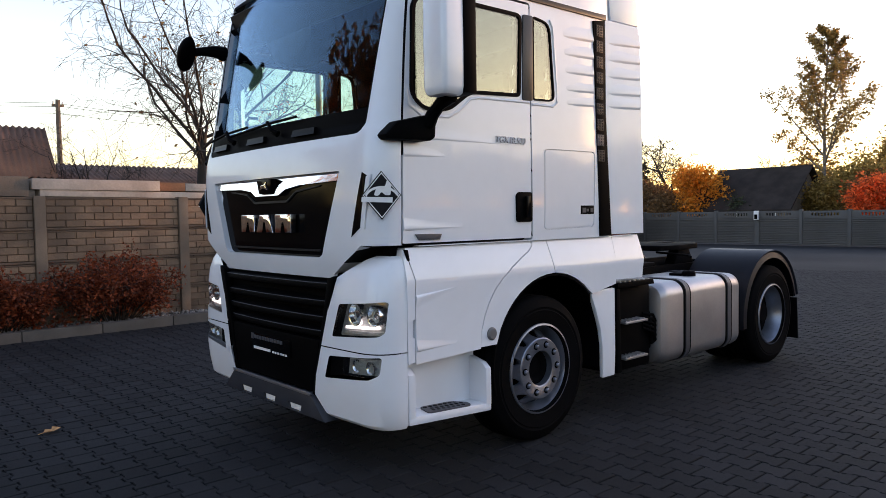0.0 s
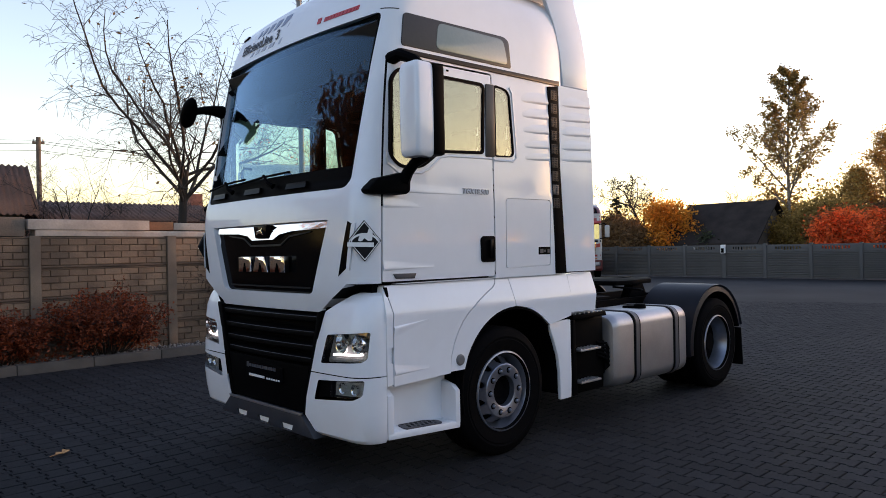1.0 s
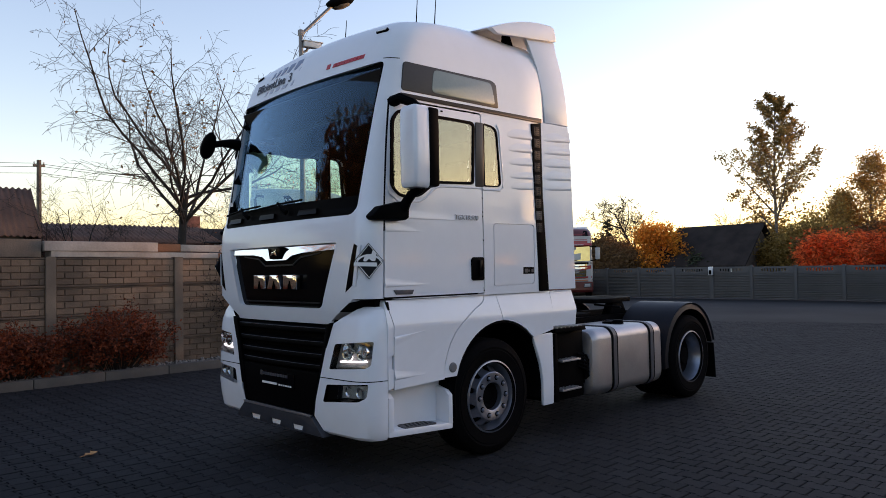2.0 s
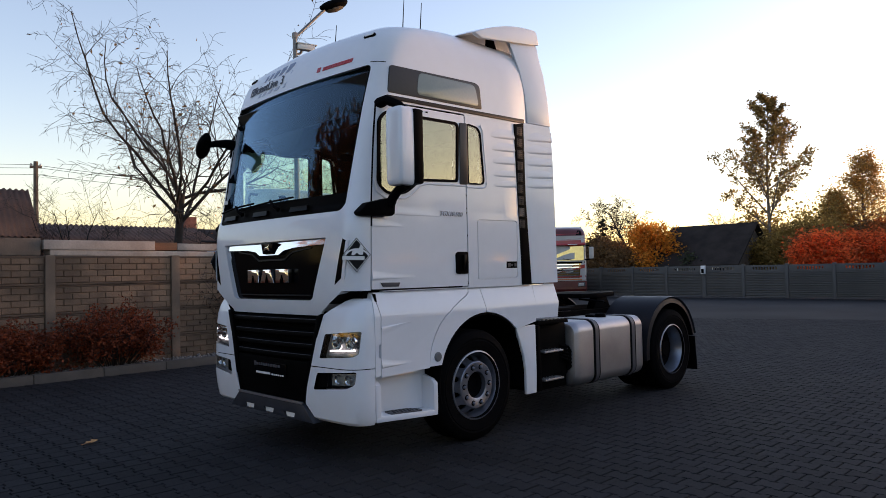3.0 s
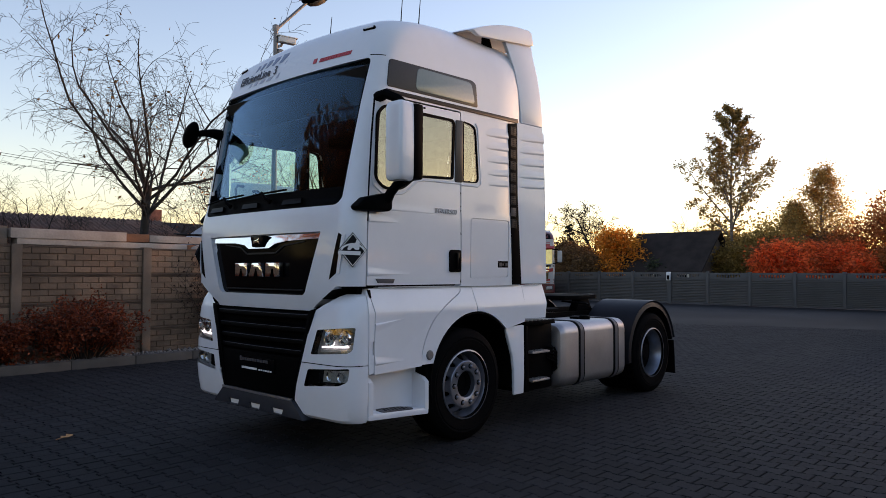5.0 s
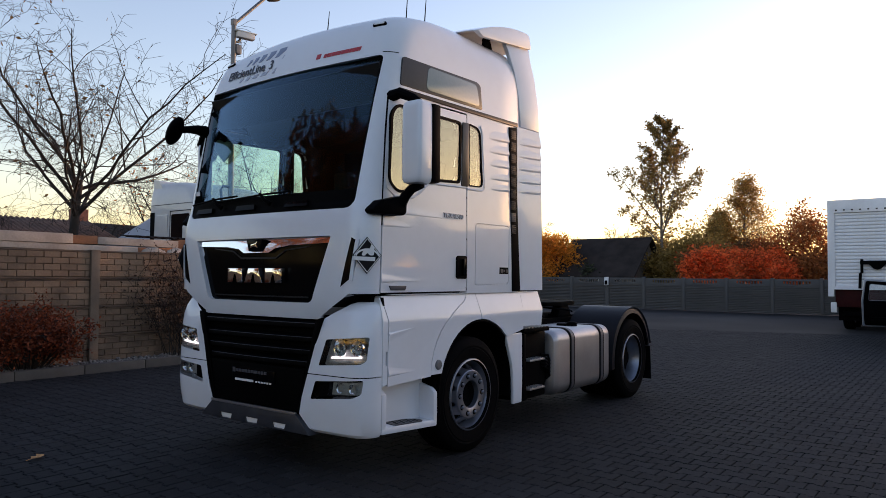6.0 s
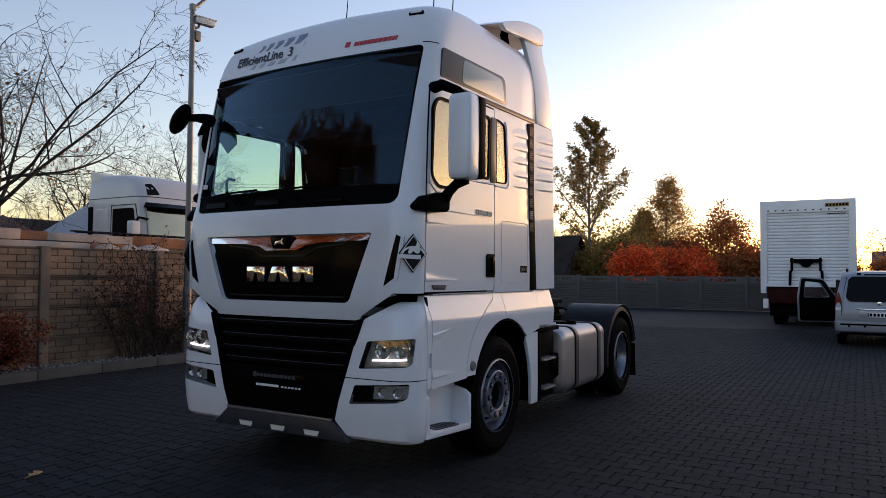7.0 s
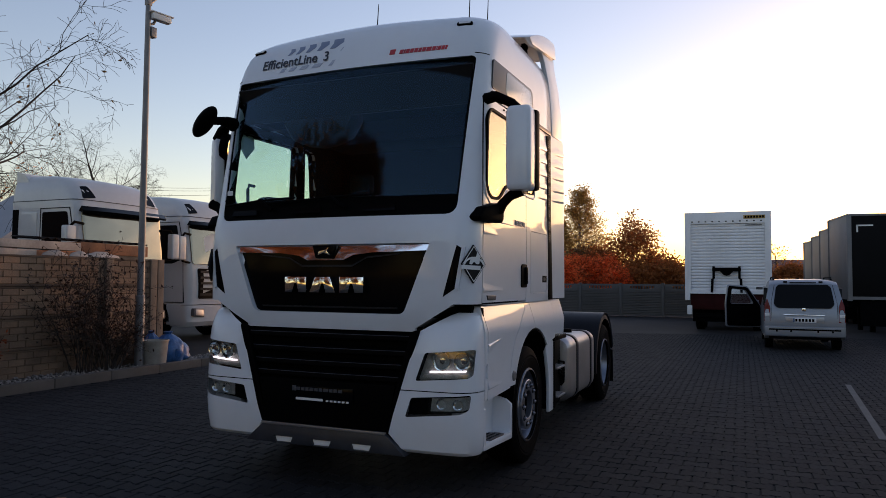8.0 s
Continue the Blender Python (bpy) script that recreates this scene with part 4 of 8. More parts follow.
def lozenge(s):
    """A black diamond with a pale rim and a plain pale figure on the corner of the cab."""
    c = nose(s * 1.185, 1.69)
    tilt = Matrix.Rotation(radians(-s * 62), 4, "Z")
    def plate(pts, out, thick):
        bm = prism(pts, "x", -out, -out + thick)
        for v in bm.verts:
            v.co = tilt @ v.co + Vector((0.105, s * 1.163, 1.69))
        return bm
    d = lambda w, h: [(0, h), (w, 0), (0, -h), (-w, 0)]
    lz = part("lozenge_decal", plate(d(0.112, 0.137), 0.014, 0.014), M_BLACKDECAL, cab, "black diamond decal with a pale emblem")
    rim = boolean(plate(d(0.106, 0.129), 0.0155, 0.01), plate(d(0.100, 0.121), 0.1, 0.2))
    part("rim", rim, M_WHITEDECAL, lz)
    arc = [(-0.105 + 0.01 * 0 + 0.0, -0.02)] + [(-0.1 * math.cos(radians(a)), -0.02 + 0.072 * math.sin(radians(a))) for a in range(10, 175, 15)]
    arc += [(0.088 * math.cos(radians(a)) * -1, -0.02 + 0.058 * math.sin(radians(a))) for a in range(170, 5, -15)]
    part("arc", plate(arc, 0.017, 0.01), M_WHITEDECAL, lz)
    part("bars", plate([(-0.06, -0.042), (0.115, -0.036), (0.112, -0.008), (-0.062, -0.012)], 0.0175, 0.01), M_WHITEDECAL, lz)
    part("figure", plate(rounded([(-0.05, 0.0), (-0.055, 0.06), (-0.03, 0.085), (-0.02, 0.05), (0.03, 0.04), (0.045, 0.0), (0.02, -0.004), (0.0, 0.02), (-0.02, 0.0)], 0.01), 0.0165, 0.01), M_WHITEDECAL, lz)


lozenge(-1)
lozenge(1)

# ---- bumper corners with lamps ----
BUMP = [(0.335, 0.05, 1.185, 0.03, 0.20, 0.16), (0.36, 0.022, 1.20, 0.03, 0.22, 0.19), (0.48, 0.0, 1.208, 0.03, 0.22, 0.20), (0.60, -0.012, 1.212, 0.03, 0.22, 0.21), (0.785, -0.008, 1.212, 0.03, 0.22, 0.21),
        (1.05, 0.0, 1.21, 0.03, 0.22, 0.21), (1.18, 0.012, 1.205, 0.035, 0.22, 0.20), (1.26, 0.035, 1.195, 0.04, 0.22, 0.18), (1.32, 0.075, 1.175, 0.04, 0.22, 0.14), (1.34, 0.11, 1.15, 0.04, 0.22, 0.10)]
bump_solid = loft([plan_loop(*c, rear=0.235 if c[0] < 1.2 else 0.235 + (c[0] - 1.2) * 0.1, rr=0.004) for c in BUMP])
bump_solid = boolean(bump_solid, loft([plan_loop(*c, rear=0.40, inset=0.05, rr=0.004) for c in BUMP]))
CENTRE = [(-0.79, 1.5), (-0.775, 1.19), (-0.555, 0.465), (-0.70, 0.30), (0.70, 0.30), (0.555, 0.465), (0.775, 1.19), (0.79, 1.5)]
bump_solid = boolean(bump_solid, prism(CENTRE, "x", -0.5, 0.6))
bump_solid = boolean(bump_solid, joined(*[prism([(s * 0.77, 1.185), (s * 0.79, 1.21), (s * 1.0, 1.325), (s * 1.08, 1.36), (s * 0.7, 1.4)], "x", -0.5, 0.6) for s in (-1, 1)]))
LAMP = [(-0.835, 1.055), (-1.185, 1.085), (-1.175, 0.905), (-1.15, 0.885), (-0.765, 0.855)]
FOG = [(-0.735, 0.735), (-1.165, 0.768), (-1.155, 0.665), (-1.10, 0.635), (-0.69, 0.595)]
for s in (-1, 1):
    lp = rounded([(y * -s, z) for y, z in LAMP], 0.018)
    fg = rounded([(y * -s, z) for y, z in FOG], 0.018)
    halfb = boolean(bump_solid.copy(), box(-1, 1, 0 if s > 0 else -2, 2 if s > 0 else 0, 0, 2), "INTERSECT")
    for w in (lp, fg):
        halfb = boolean(halfb, prism(w, "x", -0.5, 0.6))
    low, upp = sliced(halfb.copy(), 0.781, False), sliced(halfb, 0.788, True)
    u = part("headlamp_housing", upp, M_WHITE, truck, "white headlamp surround", 30)
    lo = part("bumper_corner", low, M_WHITE, truck, "white lower bumper corner", 30)

    def bump_x(y, z):
        for a, b in zip(BUMP, BUMP[1:]):
            if z <= b[0]:
                t = max(0, (z - a[0]) / (b[0] - a[0]))
                c = [z] + [a[i] + (b[i] - a[i]) * t for i in range(1, 6)]
                break
        lpp = plan_loop(*c, rear=0.5, rr=0.004)[:17]
        ay = abs(y)
        return next((p[0] + (q[0] - p[0]) * (ay - p[1]) / max(1e-6, q[1] - p[1]) for p, q in zip(lpp, lpp[1:]) if p[1] <= ay <= q[1]), lpp[-1][0])

    def skin(poly, out, thick, n=10):
        bm = prism(poly, "x", 0, thick)
        bmesh.ops.triangulate(bm, faces=[f for f in bm.faces if len(f.verts) > 4])
        for _ in range(2):
            bmesh.ops.subdivide_edges(bm, edges=[e for e in bm.edges if e.calc_length() > 0.06], cuts=1)
        for v in bm.verts:
            v.co.x += bump_x(v.co.y, v.co.z) - out
        bmesh.ops.recalc_face_normals(bm, faces=bm.faces)
        return bm

    part("joint", skin([(s * 0.68, 0.772), (s * 1.19, 0.772), (s * 1.19, 0.797), (s * 0.69, 0.797)], -0.016, 0.02), M_BLACK, lo)
    # main lamp: dark bowl, two projectors, light bar, clear cover
    hl = part("headlamp", skin(lp, -0.065, 0.02), M_BOWL, truck, "halogen headlamp with a lit white bar")
    part("lamp_rim", boolean(skin(offset_poly(lp, 0.002), -0.002, 0.10), skin(offset_poly(lp, -0.012), 0.1, 0.4)), M_LAMPGREY, hl)
    for cy, r in ((0.95, 0.062), (1.10, 0.055)):
        x = bump_x(cy, 0.99)
        part("reflector", lathe(disc_profile((0.002, 0.10), (r * 0.5, 0.092), (r * 0.85, 0.06), (r, 0.03), (r + 0.008, 0.028), (r + 0.008, 0.1)), "x", (x, s * cy, 1.0), 24), M_REFLECT, hl)
        part("bulb_cap", lathe(disc_profile((0.0, 0.045), (0.022, 0.048), (0.026, 0.06), (0.02, 0.1)), "x", (x, s * cy, 1.0), 16), M_CHROME, hl)
    part("light_bar", skin([(s * 0.86, 0.925), (s * 1.12, 0.936), (s * 1.12, 0.924), (s * 0.86, 0.911)], -0.03, 0.03), M_DRL, hl, "lit white light bar")
    part("indicator", skin([(s * 1.08, 0.96), (s * 1.165, 0.965), (s * 1.16, 0.945), (s * 1.08, 0.942)], -0.04, 0.03), M_CHROME, hl)
    part("lower_reflector", skin([(s * 0.80, 0.895), (s * 1.14, 0.905), (s * 1.14, 0.892), (s * 0.79, 0.872)], -0.05, 0.03), M_BOWL, hl)
    part("lens", skin(offset_poly(lp, -0.003), -0.004, 0.004), M_LENS, hl, "clear lens")
    # lower lamp
    fl_ = part("fog_lamp", skin(fg, -0.10, 0.02), M_BLACKGLOSS, truck, "fog lamp in a black pocket")
    part("lamp_bowl", skin([(s * 0.875, 0.73), (s * 1.145, 0.75), (s * 1.14, 0.665), (s * 1.1, 0.652), (s * 0.865, 0.64)], -0.05, 0.01), M_BOWL, fl_)
    for cy, r in ((0.95, 0.034), (1.07, 0.034)):
        part("reflector", lathe(disc_profile((0.002, 0.07), (r * 0.6, 0.065), (r, 0.04), (r + 0.004, 0.038), (r + 0.004, 0.08)), "x", (bump_x(cy, 0.7), s * cy, 0.695), 20), M_REFLECT, fl_)
    part("lens", skin([(s * 0.87, 0.735), (s * 1.15, 0.755), (s * 1.145, 0.66), (s * 1.1, 0.648), (s * 0.86, 0.635)], -0.008, 0.004), M_LENS, fl_)
    part("pocket_fin", skin([(s * 0.72, 0.725), (s * 0.85, 0.735), (s * 0.845, 0.63), (s * 0.70, 0.607)], -0.03, 0.03), M_BLACK, fl_)
    # dark joint behind the housing and above it
    part("joint", prism([(0.20, 0.76), (0.24, 0.76), (0.25, 1.25), (0.20, 1.25)], "y", s * 0.9, s * 1.15), M_SEAM, truck)
bump_solid.free()

# lower grille with slats
CG = [(-0.775, 1.235), (0.775, 1.235), (0.56, 0.45), (-0.56, 0.45)]
lg = part("lower_grille", prism(CG, "x", 0.075, 0.12), M_BLACK, truck, "black lower radiator grille")
for s in (-1, 1):
    part("grille_side", prism([(s * 0.79, 1.22), (s * 0.72, 1.20), (s * 0.515, 0.45), (s * 0.565, 0.45), (s * 0.785, 1.185)], "x", 0.015, 0.09, 0.008), M_BLACK, lg)
    # Added black block that stands for shade in the gap above the headlamp.
    part("corner_shade", prism([(s * 0.70, 1.15), (s * 1.10, 1.20), (s * 1.13, 1.40), (s * 0.75, 1.26)], "x", 0.19, 0.24), M_BLACK, lg)
for i, z in enumerate((1.155, 1.045, 0.945, 0.855)):
    w = 0.725 - (1.2 - z) * 0.285
    sl = loft([[(0.005 + 0.03 * (abs(y) / w) ** 2 + dx, y, z + dz) for dx, dz in ((0.0, 0.0), (0.004, 0.012), (0.08, 0.045), (0.08, 0.02), (0.012, -0.028), (0.002, -0.02))] for y in [w * k / 6 for k in range(-6, 7)]])
    part("slat", sl, M_SLAT, lg)
    # Thin grey rod along the slat, an edge highlight built as a part.
    part("slat_edge", tube([(0.007 + 0.03 * (y / w) ** 2, y, z + 0.012) for y in [0.985 * w * k / 6 for k in range(-6, 7)]], 0.0025, 6), M_GREYSKID, lg)
part("number_panel", prism([(-0.60, 0.81), (0.60, 0.81), (0.535, 0.47), (-0.535, 0.47)], "x", 0.02, 0.06, 0.01), M_BLACK, lg, "plain black panel")
part("plate_holder", box(0.006, 0.022, -0.26, 0.28, 0.645, 0.765, 0.006), M_BLACKGLOSS, lg, "black plate holder")
y = 0.235
for w in (0.032, 0.03, 0.028, 0.034, 0.03, 0.028, 0.045, 0.03, 0.03, 0.035):
    part("name_bar", box(0.002, 0.008, y - w, y, 0.728, 0.752), M_GREYSKID, lg)
    y -= w + 0.009
part("name_bar", box(0.002, 0.008, 0.24, 0.275, 0.722, 0.762, 0.002), M_GREYSKID, lg)
part("sticker", box(0.002, 0.008, 0.0, 0.24, 0.656, 0.674), M_WHITEDECAL, lg, "white strip with illegible marks")
for k in range(6):
    part("number_bar", box(0.002, 0.008, -0.05 - k * 0.035, -0.028 - k * 0.035, 0.655, 0.668), M_WHITEDECAL, lg)
# skid under the grille, with three slots
skid = prism([(-0.70, 0.315), (-0.535, 0.462), (0.535, 0.462), (0.70, 0.315)], "x", -0.012, 0.12, 0.012)
for y in (0.34, 0.0, -0.34):
    skid = boolean(skid, prism([(y - 0.085, 0.37), (y + 0.085, 0.37), (y + 0.068, 0.325), (y - 0.068, 0.325)], "x", -0.2, 0.02))
sk = part("skid_plate", skid, M_SKID, truck, "grey plastic skid plate with three steps")
for y in (0.34, 0.0, -0.34):
    part("step_insert", prism([(y - 0.083, 0.369), (y + 0.083, 0.369), (y + 0.067, 0.326), (y - 0.067, 0.326)], "x", 0.0, 0.03, 0.006), M_WHITEDECAL, sk, "pale step insert")
for z in (0.447,):
    part("edge_line", prism([(-0.548, 0.474), (-0.535, 0.454), (0.535, 0.454), (0.548, 0.474)], "x", -0.018, 0.0, 0.004), M_ALU, sk)

# ---- skirts, arches and steps, for both sides ----
for s in (-1, 1):
    prof = [(-1.165, 1.395), (-1.190, 1.305), (-1.207, 1.238), (-1.2155, 1.198), (-1.2165, 1.172), (-1.2145, 1.14), (-1.215, 0.2), (-1.15, 0.2), (-1.10, 1.395)]
    sk_solid = prism([(y * -s, z) for y, z in prof], "x", 0.2, 2.8)
    def piece(poly, bev=0.0):
        return boolean(sk_solid.copy(), prism(poly, "y", s * 0.8, s * 1.6), "INTERSECT")
    arc = [(1.55 + 0.61 * math.cos(radians(a)), 0.55 + 0.61 * math.sin(radians(a))) for a in range(160, 20, -7)]
    outer = [(0.828, 0.735), (0.840, 0.84), (0.868, 0.925), (0.908, 1.005), (0.965, 1.085), (1.04, 1.155), (1.13, 1.218), (1.24, 1.278), (1.325, 1.318), (1.362, 1.348), (1.37, 1.385)]
    sp = part("door_step_panel", piece(rounded([(0.262, 1.385), (0.305, 1.19), (0.297, 0.705)], 0.0) + [(0.828, 0.725)] + [(x - 0.006, z + 0.006) for x, z in outer[1:]]), M_WHITE, truck, "white panel below the door", 32)
    for z, turn in ((1.095, -1), (0.79, 1)):
        part("crease", gill(0.302, 0.62, z, 0.06, 0.011, s, 1.2145, 0.04 * (turn < 0), turn=turn), M_WHITE, sp, "", 50)
    part("panel_edge", boolean(sk_solid.copy(), prism([(0.256, 1.375), (0.297, 1.19), (0.294, 0.97), (0.25, 0.96), (0.25, 0.87), (0.291, 0.86), (0.289, 0.72), (0.238, 0.71), (0.238, 1.375)], "y", s * 0.8, s * 1.6), "INTERSECT"), M_WHITE, truck)
    part("panel_notch", prism([(0.246, 1.0), (0.2935, 1.0), (0.2905, 0.84), (0.246, 0.84)], "y", s * 1.14, s * 1.198), M_WHITE, truck)
    part("panel_seam", prism([(0.248, 1.375), (0.270, 1.375), (0.309, 1.19), (0.301, 0.72), (0.284, 0.72), (0.289, 1.19)], "y", s * 1.15, s * 1.188), M_BLACK, truck, "dark joint")
    fender = piece(outer + [(1.372, 1.39), (1.52, 1.39), (1.56, 1.162)] + [p for p in reversed(arc) if 0.98 < p[0] < 1.555] + [(0.972, 0.735)])
    fd = part("wheel_arch", fender, M_WHITE, truck, "white front wheel arch", 32)
    part("reflector_disc", lathe(disc_profile((0.0, s * 1.230), (0.032, s * 1.229), (0.041, s * 1.222), (0.043, s * 1.21)), "y", (0.925, 0, 0.81), 20), M_LAMPGREY, fd, "round grey mesh cap")
    part("rear_arch", piece([(1.527, 1.39), (1.567, 1.162)] + [p for p in arc if p[0] > 1.60 and p[0] < 2.0] + [(2.0, 0.975), (2.295, 1.03), (2.30, 1.39)]), M_WHITE, truck, "white arch extension", 32)
    part("lower_arch", prism([(2.0, 0.985), (2.062, 0.85), (2.12, 0.70), (2.145, 0.56), (2.15, 0.315), (2.305, 0.315), (2.315, 0.50), (2.31, 0.995)], "y", s * 1.16, s * 1.195, 0.012), M_WHITE, truck, "white mudguard end panel")
    part("skirt_end", boolean(sk_solid, prism([(2.306, 1.39), (2.29, 1.06), (2.655, 1.055), (2.68, 1.22), (2.66, 1.40)], "y", s * 0.8, s * 1.6), "INTERSECT"), M_WHITE, truck, "white end skirt", 32)
    # step well with tread, falling a little to the rear
    def fallen(bm):
        for v in bm.verts:
            v.co.z -= 0.037 * (v.co.x - 0.245) / 0.685
        return bm
    well = loft([[(0.245, s * yo, z), (0.93, s * yo, z), (0.93, s * yi, z), (0.245, s * yi, z)] for z, yo, yi in ((0.345, 1.205, 0.80), (0.40, 1.205, 0.80), (0.40, 1.204, 1.19))][:2])
    sw = part("step_tray", fallen(bevel(well, 0.018)), M_WHITE, truck, "white entry step well")
    part("step_back", fallen(box(0.26, 0.92, min(s * 1.02, s * 1.05), max(s * 1.02, s * 1.05), 0.395, 0.75, 0.008)), M_WHITE, sw)
    part("step_side", fallen(prism([(s * 1.205, 0.38), (s * 1.205, 0.625), (s * 1.16, 0.66), (s * 1.0, 0.70), (s * 1.0, 0.38)], "x", 0.88, 0.93, 0.012)), M_WHITE, sw)
    part("step_side", fallen(prism([(s * 1.205, 0.38), (s * 1.205, 0.645), (s * 1.16, 0.68), (s * 0.95, 0.70), (s * 0.95, 0.38)], "x", 0.245, 0.30, 0.012)), M_WHITE, sw)
    td = part("tread", fallen(prism(rounded([(0.40, s * 1.195), (0.44, s * 1.06), (0.70, s * 1.05), (0.78, s * 1.12), (0.76, s * 1.195)], 0.03), "z", 0.398, 0.408)), M_GREYSKID, sw, "grey pierced tread plate")
    for i in range(7):
        for j in range(3):
            part("tread_hole", fallen(lathe(disc_profile((0.0, 0.4095), (0.012, 0.4095), (0.016, 0.407)), "z", (0.465 + i * 0.041 + (j % 2) * 0.02, s * (1.085 + j * 0.04), 0), 8)), M_BLACK, td)
    # dark inner arch
    iw = loft([[(1.55 + r * math.cos(radians(a)), y, 0.55 + r * math.sin(radians(a))) for r, y in ((0.590, s * 0.74), (0.604, s * 0.74), (0.604, s * (1.158 if a < 42 else 1.206)), (0.590, s * (1.158 if a < 42 else 1.206)))] for a in range(-15, 196, 10)])
    part("inner_arch", iw, M_BLACK, truck, "black inner wheel arch")
    part("underfloor", box(0.3, 2.6, min(s * 0.35, s * 0.78), max(s * 0.35, s * 0.78), 0.75, 1.38), M_CHASSIS, truck)


# ---- wheels ----
def tyre(r, w, tread=True):
    pr = disc_profile((0.293, -w / 2 + 0.03), (0.31, -w / 2 + 0.012), (0.36, -w / 2 + 0.002), (0.392, -w / 2), (0.404, -w / 2 - 0.002), (0.41, -w / 2 + 0.003), (0.42, -w / 2 + 0.003), (0.426, -w / 2 - 0.001), (0.436, -w / 2 + 0.001), (0.442, -w / 2 + 0.006), (0.475, -w / 2 + 0.014), (r - 0.012, -w / 2 + 0.026), (r - 0.002, -w / 2 + 0.045))
    for g in (-0.07, -0.023, 0.023, 0.07):
        pr += disc_profile((r, g - 0.012), (r - 0.012, g - 0.006), (r - 0.012, g + 0.006), (r, g + 0.012))
    pr += [(a, -b) for a, b in reversed(pr[:13])]
    return lathe(pr, "y", seg=64)


def front_wheel(s, x):
    """Disc with hand holes, hub ring with ten nuts."""
    rim = lathe(disc_profile((0.312, -0.145), (0.318, -0.138), (0.302, -0.128), (0.288, -0.11), (0.278, -0.04), (0.27, 0.0), (0.255, -0.055), (0.235, -0.075), (0.205, -0.105), (0.185, -0.128), (0.165, -0.136),
                             (0.118, -0.138), (0.112, -0.13), (0.112, 0.05), (0.27, 0.08), (0.30, 0.14), (0.31, 0.13)), "y", seg=60)
    for k in range(10):
        a = radians(36 * k + 18)
        hole = lathe(disc_profile((0.0, -0.2), (0.03, -0.2), (0.03, 0.04), (0.0, 0.04)), "y", (0.238 * math.cos(a), 0, 0.238 * math.sin(a)), 12)
        rim = boolean(rim, hole) if k == 0 else rim
        if k:
            hole.free()
    return rim


def wheel(name, kind, at, s):
    """One wheel; s turns its face to that side."""
    turn = pose(*at, 0, 0, 0 if s < 0 else 180)
    if kind == "front":
        pr = disc_profile((0.274, 0.02), (0.266, -0.03), (0.254, -0.055), (0.240, -0.072), (0.226, -0.095), (0.217, -0.13), (0.213, -0.144), (0.206, -0.149), (0.130, -0.150), (0.121, -0.145), (0.117, -0.02))
    else:
        pr = disc_profile((0.262, 0.13), (0.24, 0.12), (0.20, 0.085), (0.165, 0.075), (0.12, 0.075), (0.118, 0.12))
    rim = lathe(disc_profile((0.300, -0.155), (0.312, -0.152), (0.316, -0.142), (0.304, -0.132), (0.293, -0.12), (0.284, -0.07), (0.262, -0.03), (0.262, 0.12), (0.30, 0.15)), "y", seg=60)
    w = part(name, rim, M_STEEL, truck, "silver steel wheel with " + ("a raised hub ring" if kind == "front" else "a deep dish"))
    w.matrix_basis = turn
    part("tyre", tyre(0.505, 0.31), M_RUBBER, w, "worn black road tyre")
    disc = lathe(pr, "y", seg=60)
    holes = []
    for k in range(10):
        a = radians(36 * k + 18)
        rr = 0.243 if kind == "front" else 0.236
        holes.append(lathe(disc_profile((0.0, -0.2), (0.033, -0.2), (0.033, 0.2), (0.0, 0.2)), "y", (rr * math.cos(a), 0, rr * math.sin(a)), 14))
    bmesh.ops.solidify(disc, geom=disc.faces, thickness=0.008)
    disc = boolean(disc, joined(*holes))
    part("wheel_disc", disc, M_STEEL, w, "", 30)
    part("drum", lathe(disc_profile((0.0, 0.02), (0.25, 0.02), (0.25, 0.12)), "y", seg=32), M_CHASSIS, w)
    y0 = -0.150 if kind == "front" else 0.07
    if kind == "front":
        part("hub", lathe(disc_profile((0.0, -0.075), (0.07, -0.075), (0.085, -0.09), (0.10, -0.10), (0.117, -0.10)), "y", seg=32), M_CHASSIS, w, "dark hub centre")
    else:
        part("hub", lathe(disc_profile((0.0, -0.06), (0.09, -0.06), (0.105, -0.045), (0.11, 0.08)), "y", seg=32), M_CHASSIS, w, "dark hub centre")
    nut = None
    for k in range(10):
        a = radians(36 * k)
        m = pose(0.1675 * math.cos(a) if kind == "front" else 0.14 * math.cos(a), y0, 0.1675 * math.sin(a) if kind == "front" else 0.14 * math.sin(a))
        if nut is None:
            nut = part("wheel_nut", lathe(disc_profile((0.0, -0.022), (0.008, -0.021), (0.0135, -0.016), (0.0155, -0.004), (0.0155, 0.0)), "y", seg=12), M_STEEL, w)
            collar = part("nut_collar", lathe(disc_profile((0.0145, -0.004), (0.0235, -0.003), (0.0245, 0.0)), "y", seg=12), M_BLACK, w)
            collar.matrix_basis = m
            nut.matrix_basis = m
        else:
            shared("wheel_nut", nut, w, m)
            shared("nut_collar", collar, w, m)
    return w


for s in (-1, 1):
    wheel("front_wheel", "front", (1.43, s * 1.045, 0.503), s)
    wheel("rear_wheel", "rear", (5.07, s * 1.06, 0.503), s)
    inner = part("inner_tyre", tyre(0.505, 0.29), M_RUBBER, truck, "inner twin tyre")
    inner.matrix_basis = pose(5.07, s * 0.72, 0.503)
for x, r in ((1.43, 0.06), (5.07, 0.09)):
    part("axle", tube([(x, -1.0, 0.5), (x, 1.0, 0.5)], r, 12), M_CHASSIS, truck)
part("differential", lathe(disc_profile((0.0, -0.25), (0.15, -0.2), (0.22, 0), (0.15, 0.2), (0.0, 0.25)), "y", (5.07, 0, 0.5), 20), M_CHASSIS, truck)

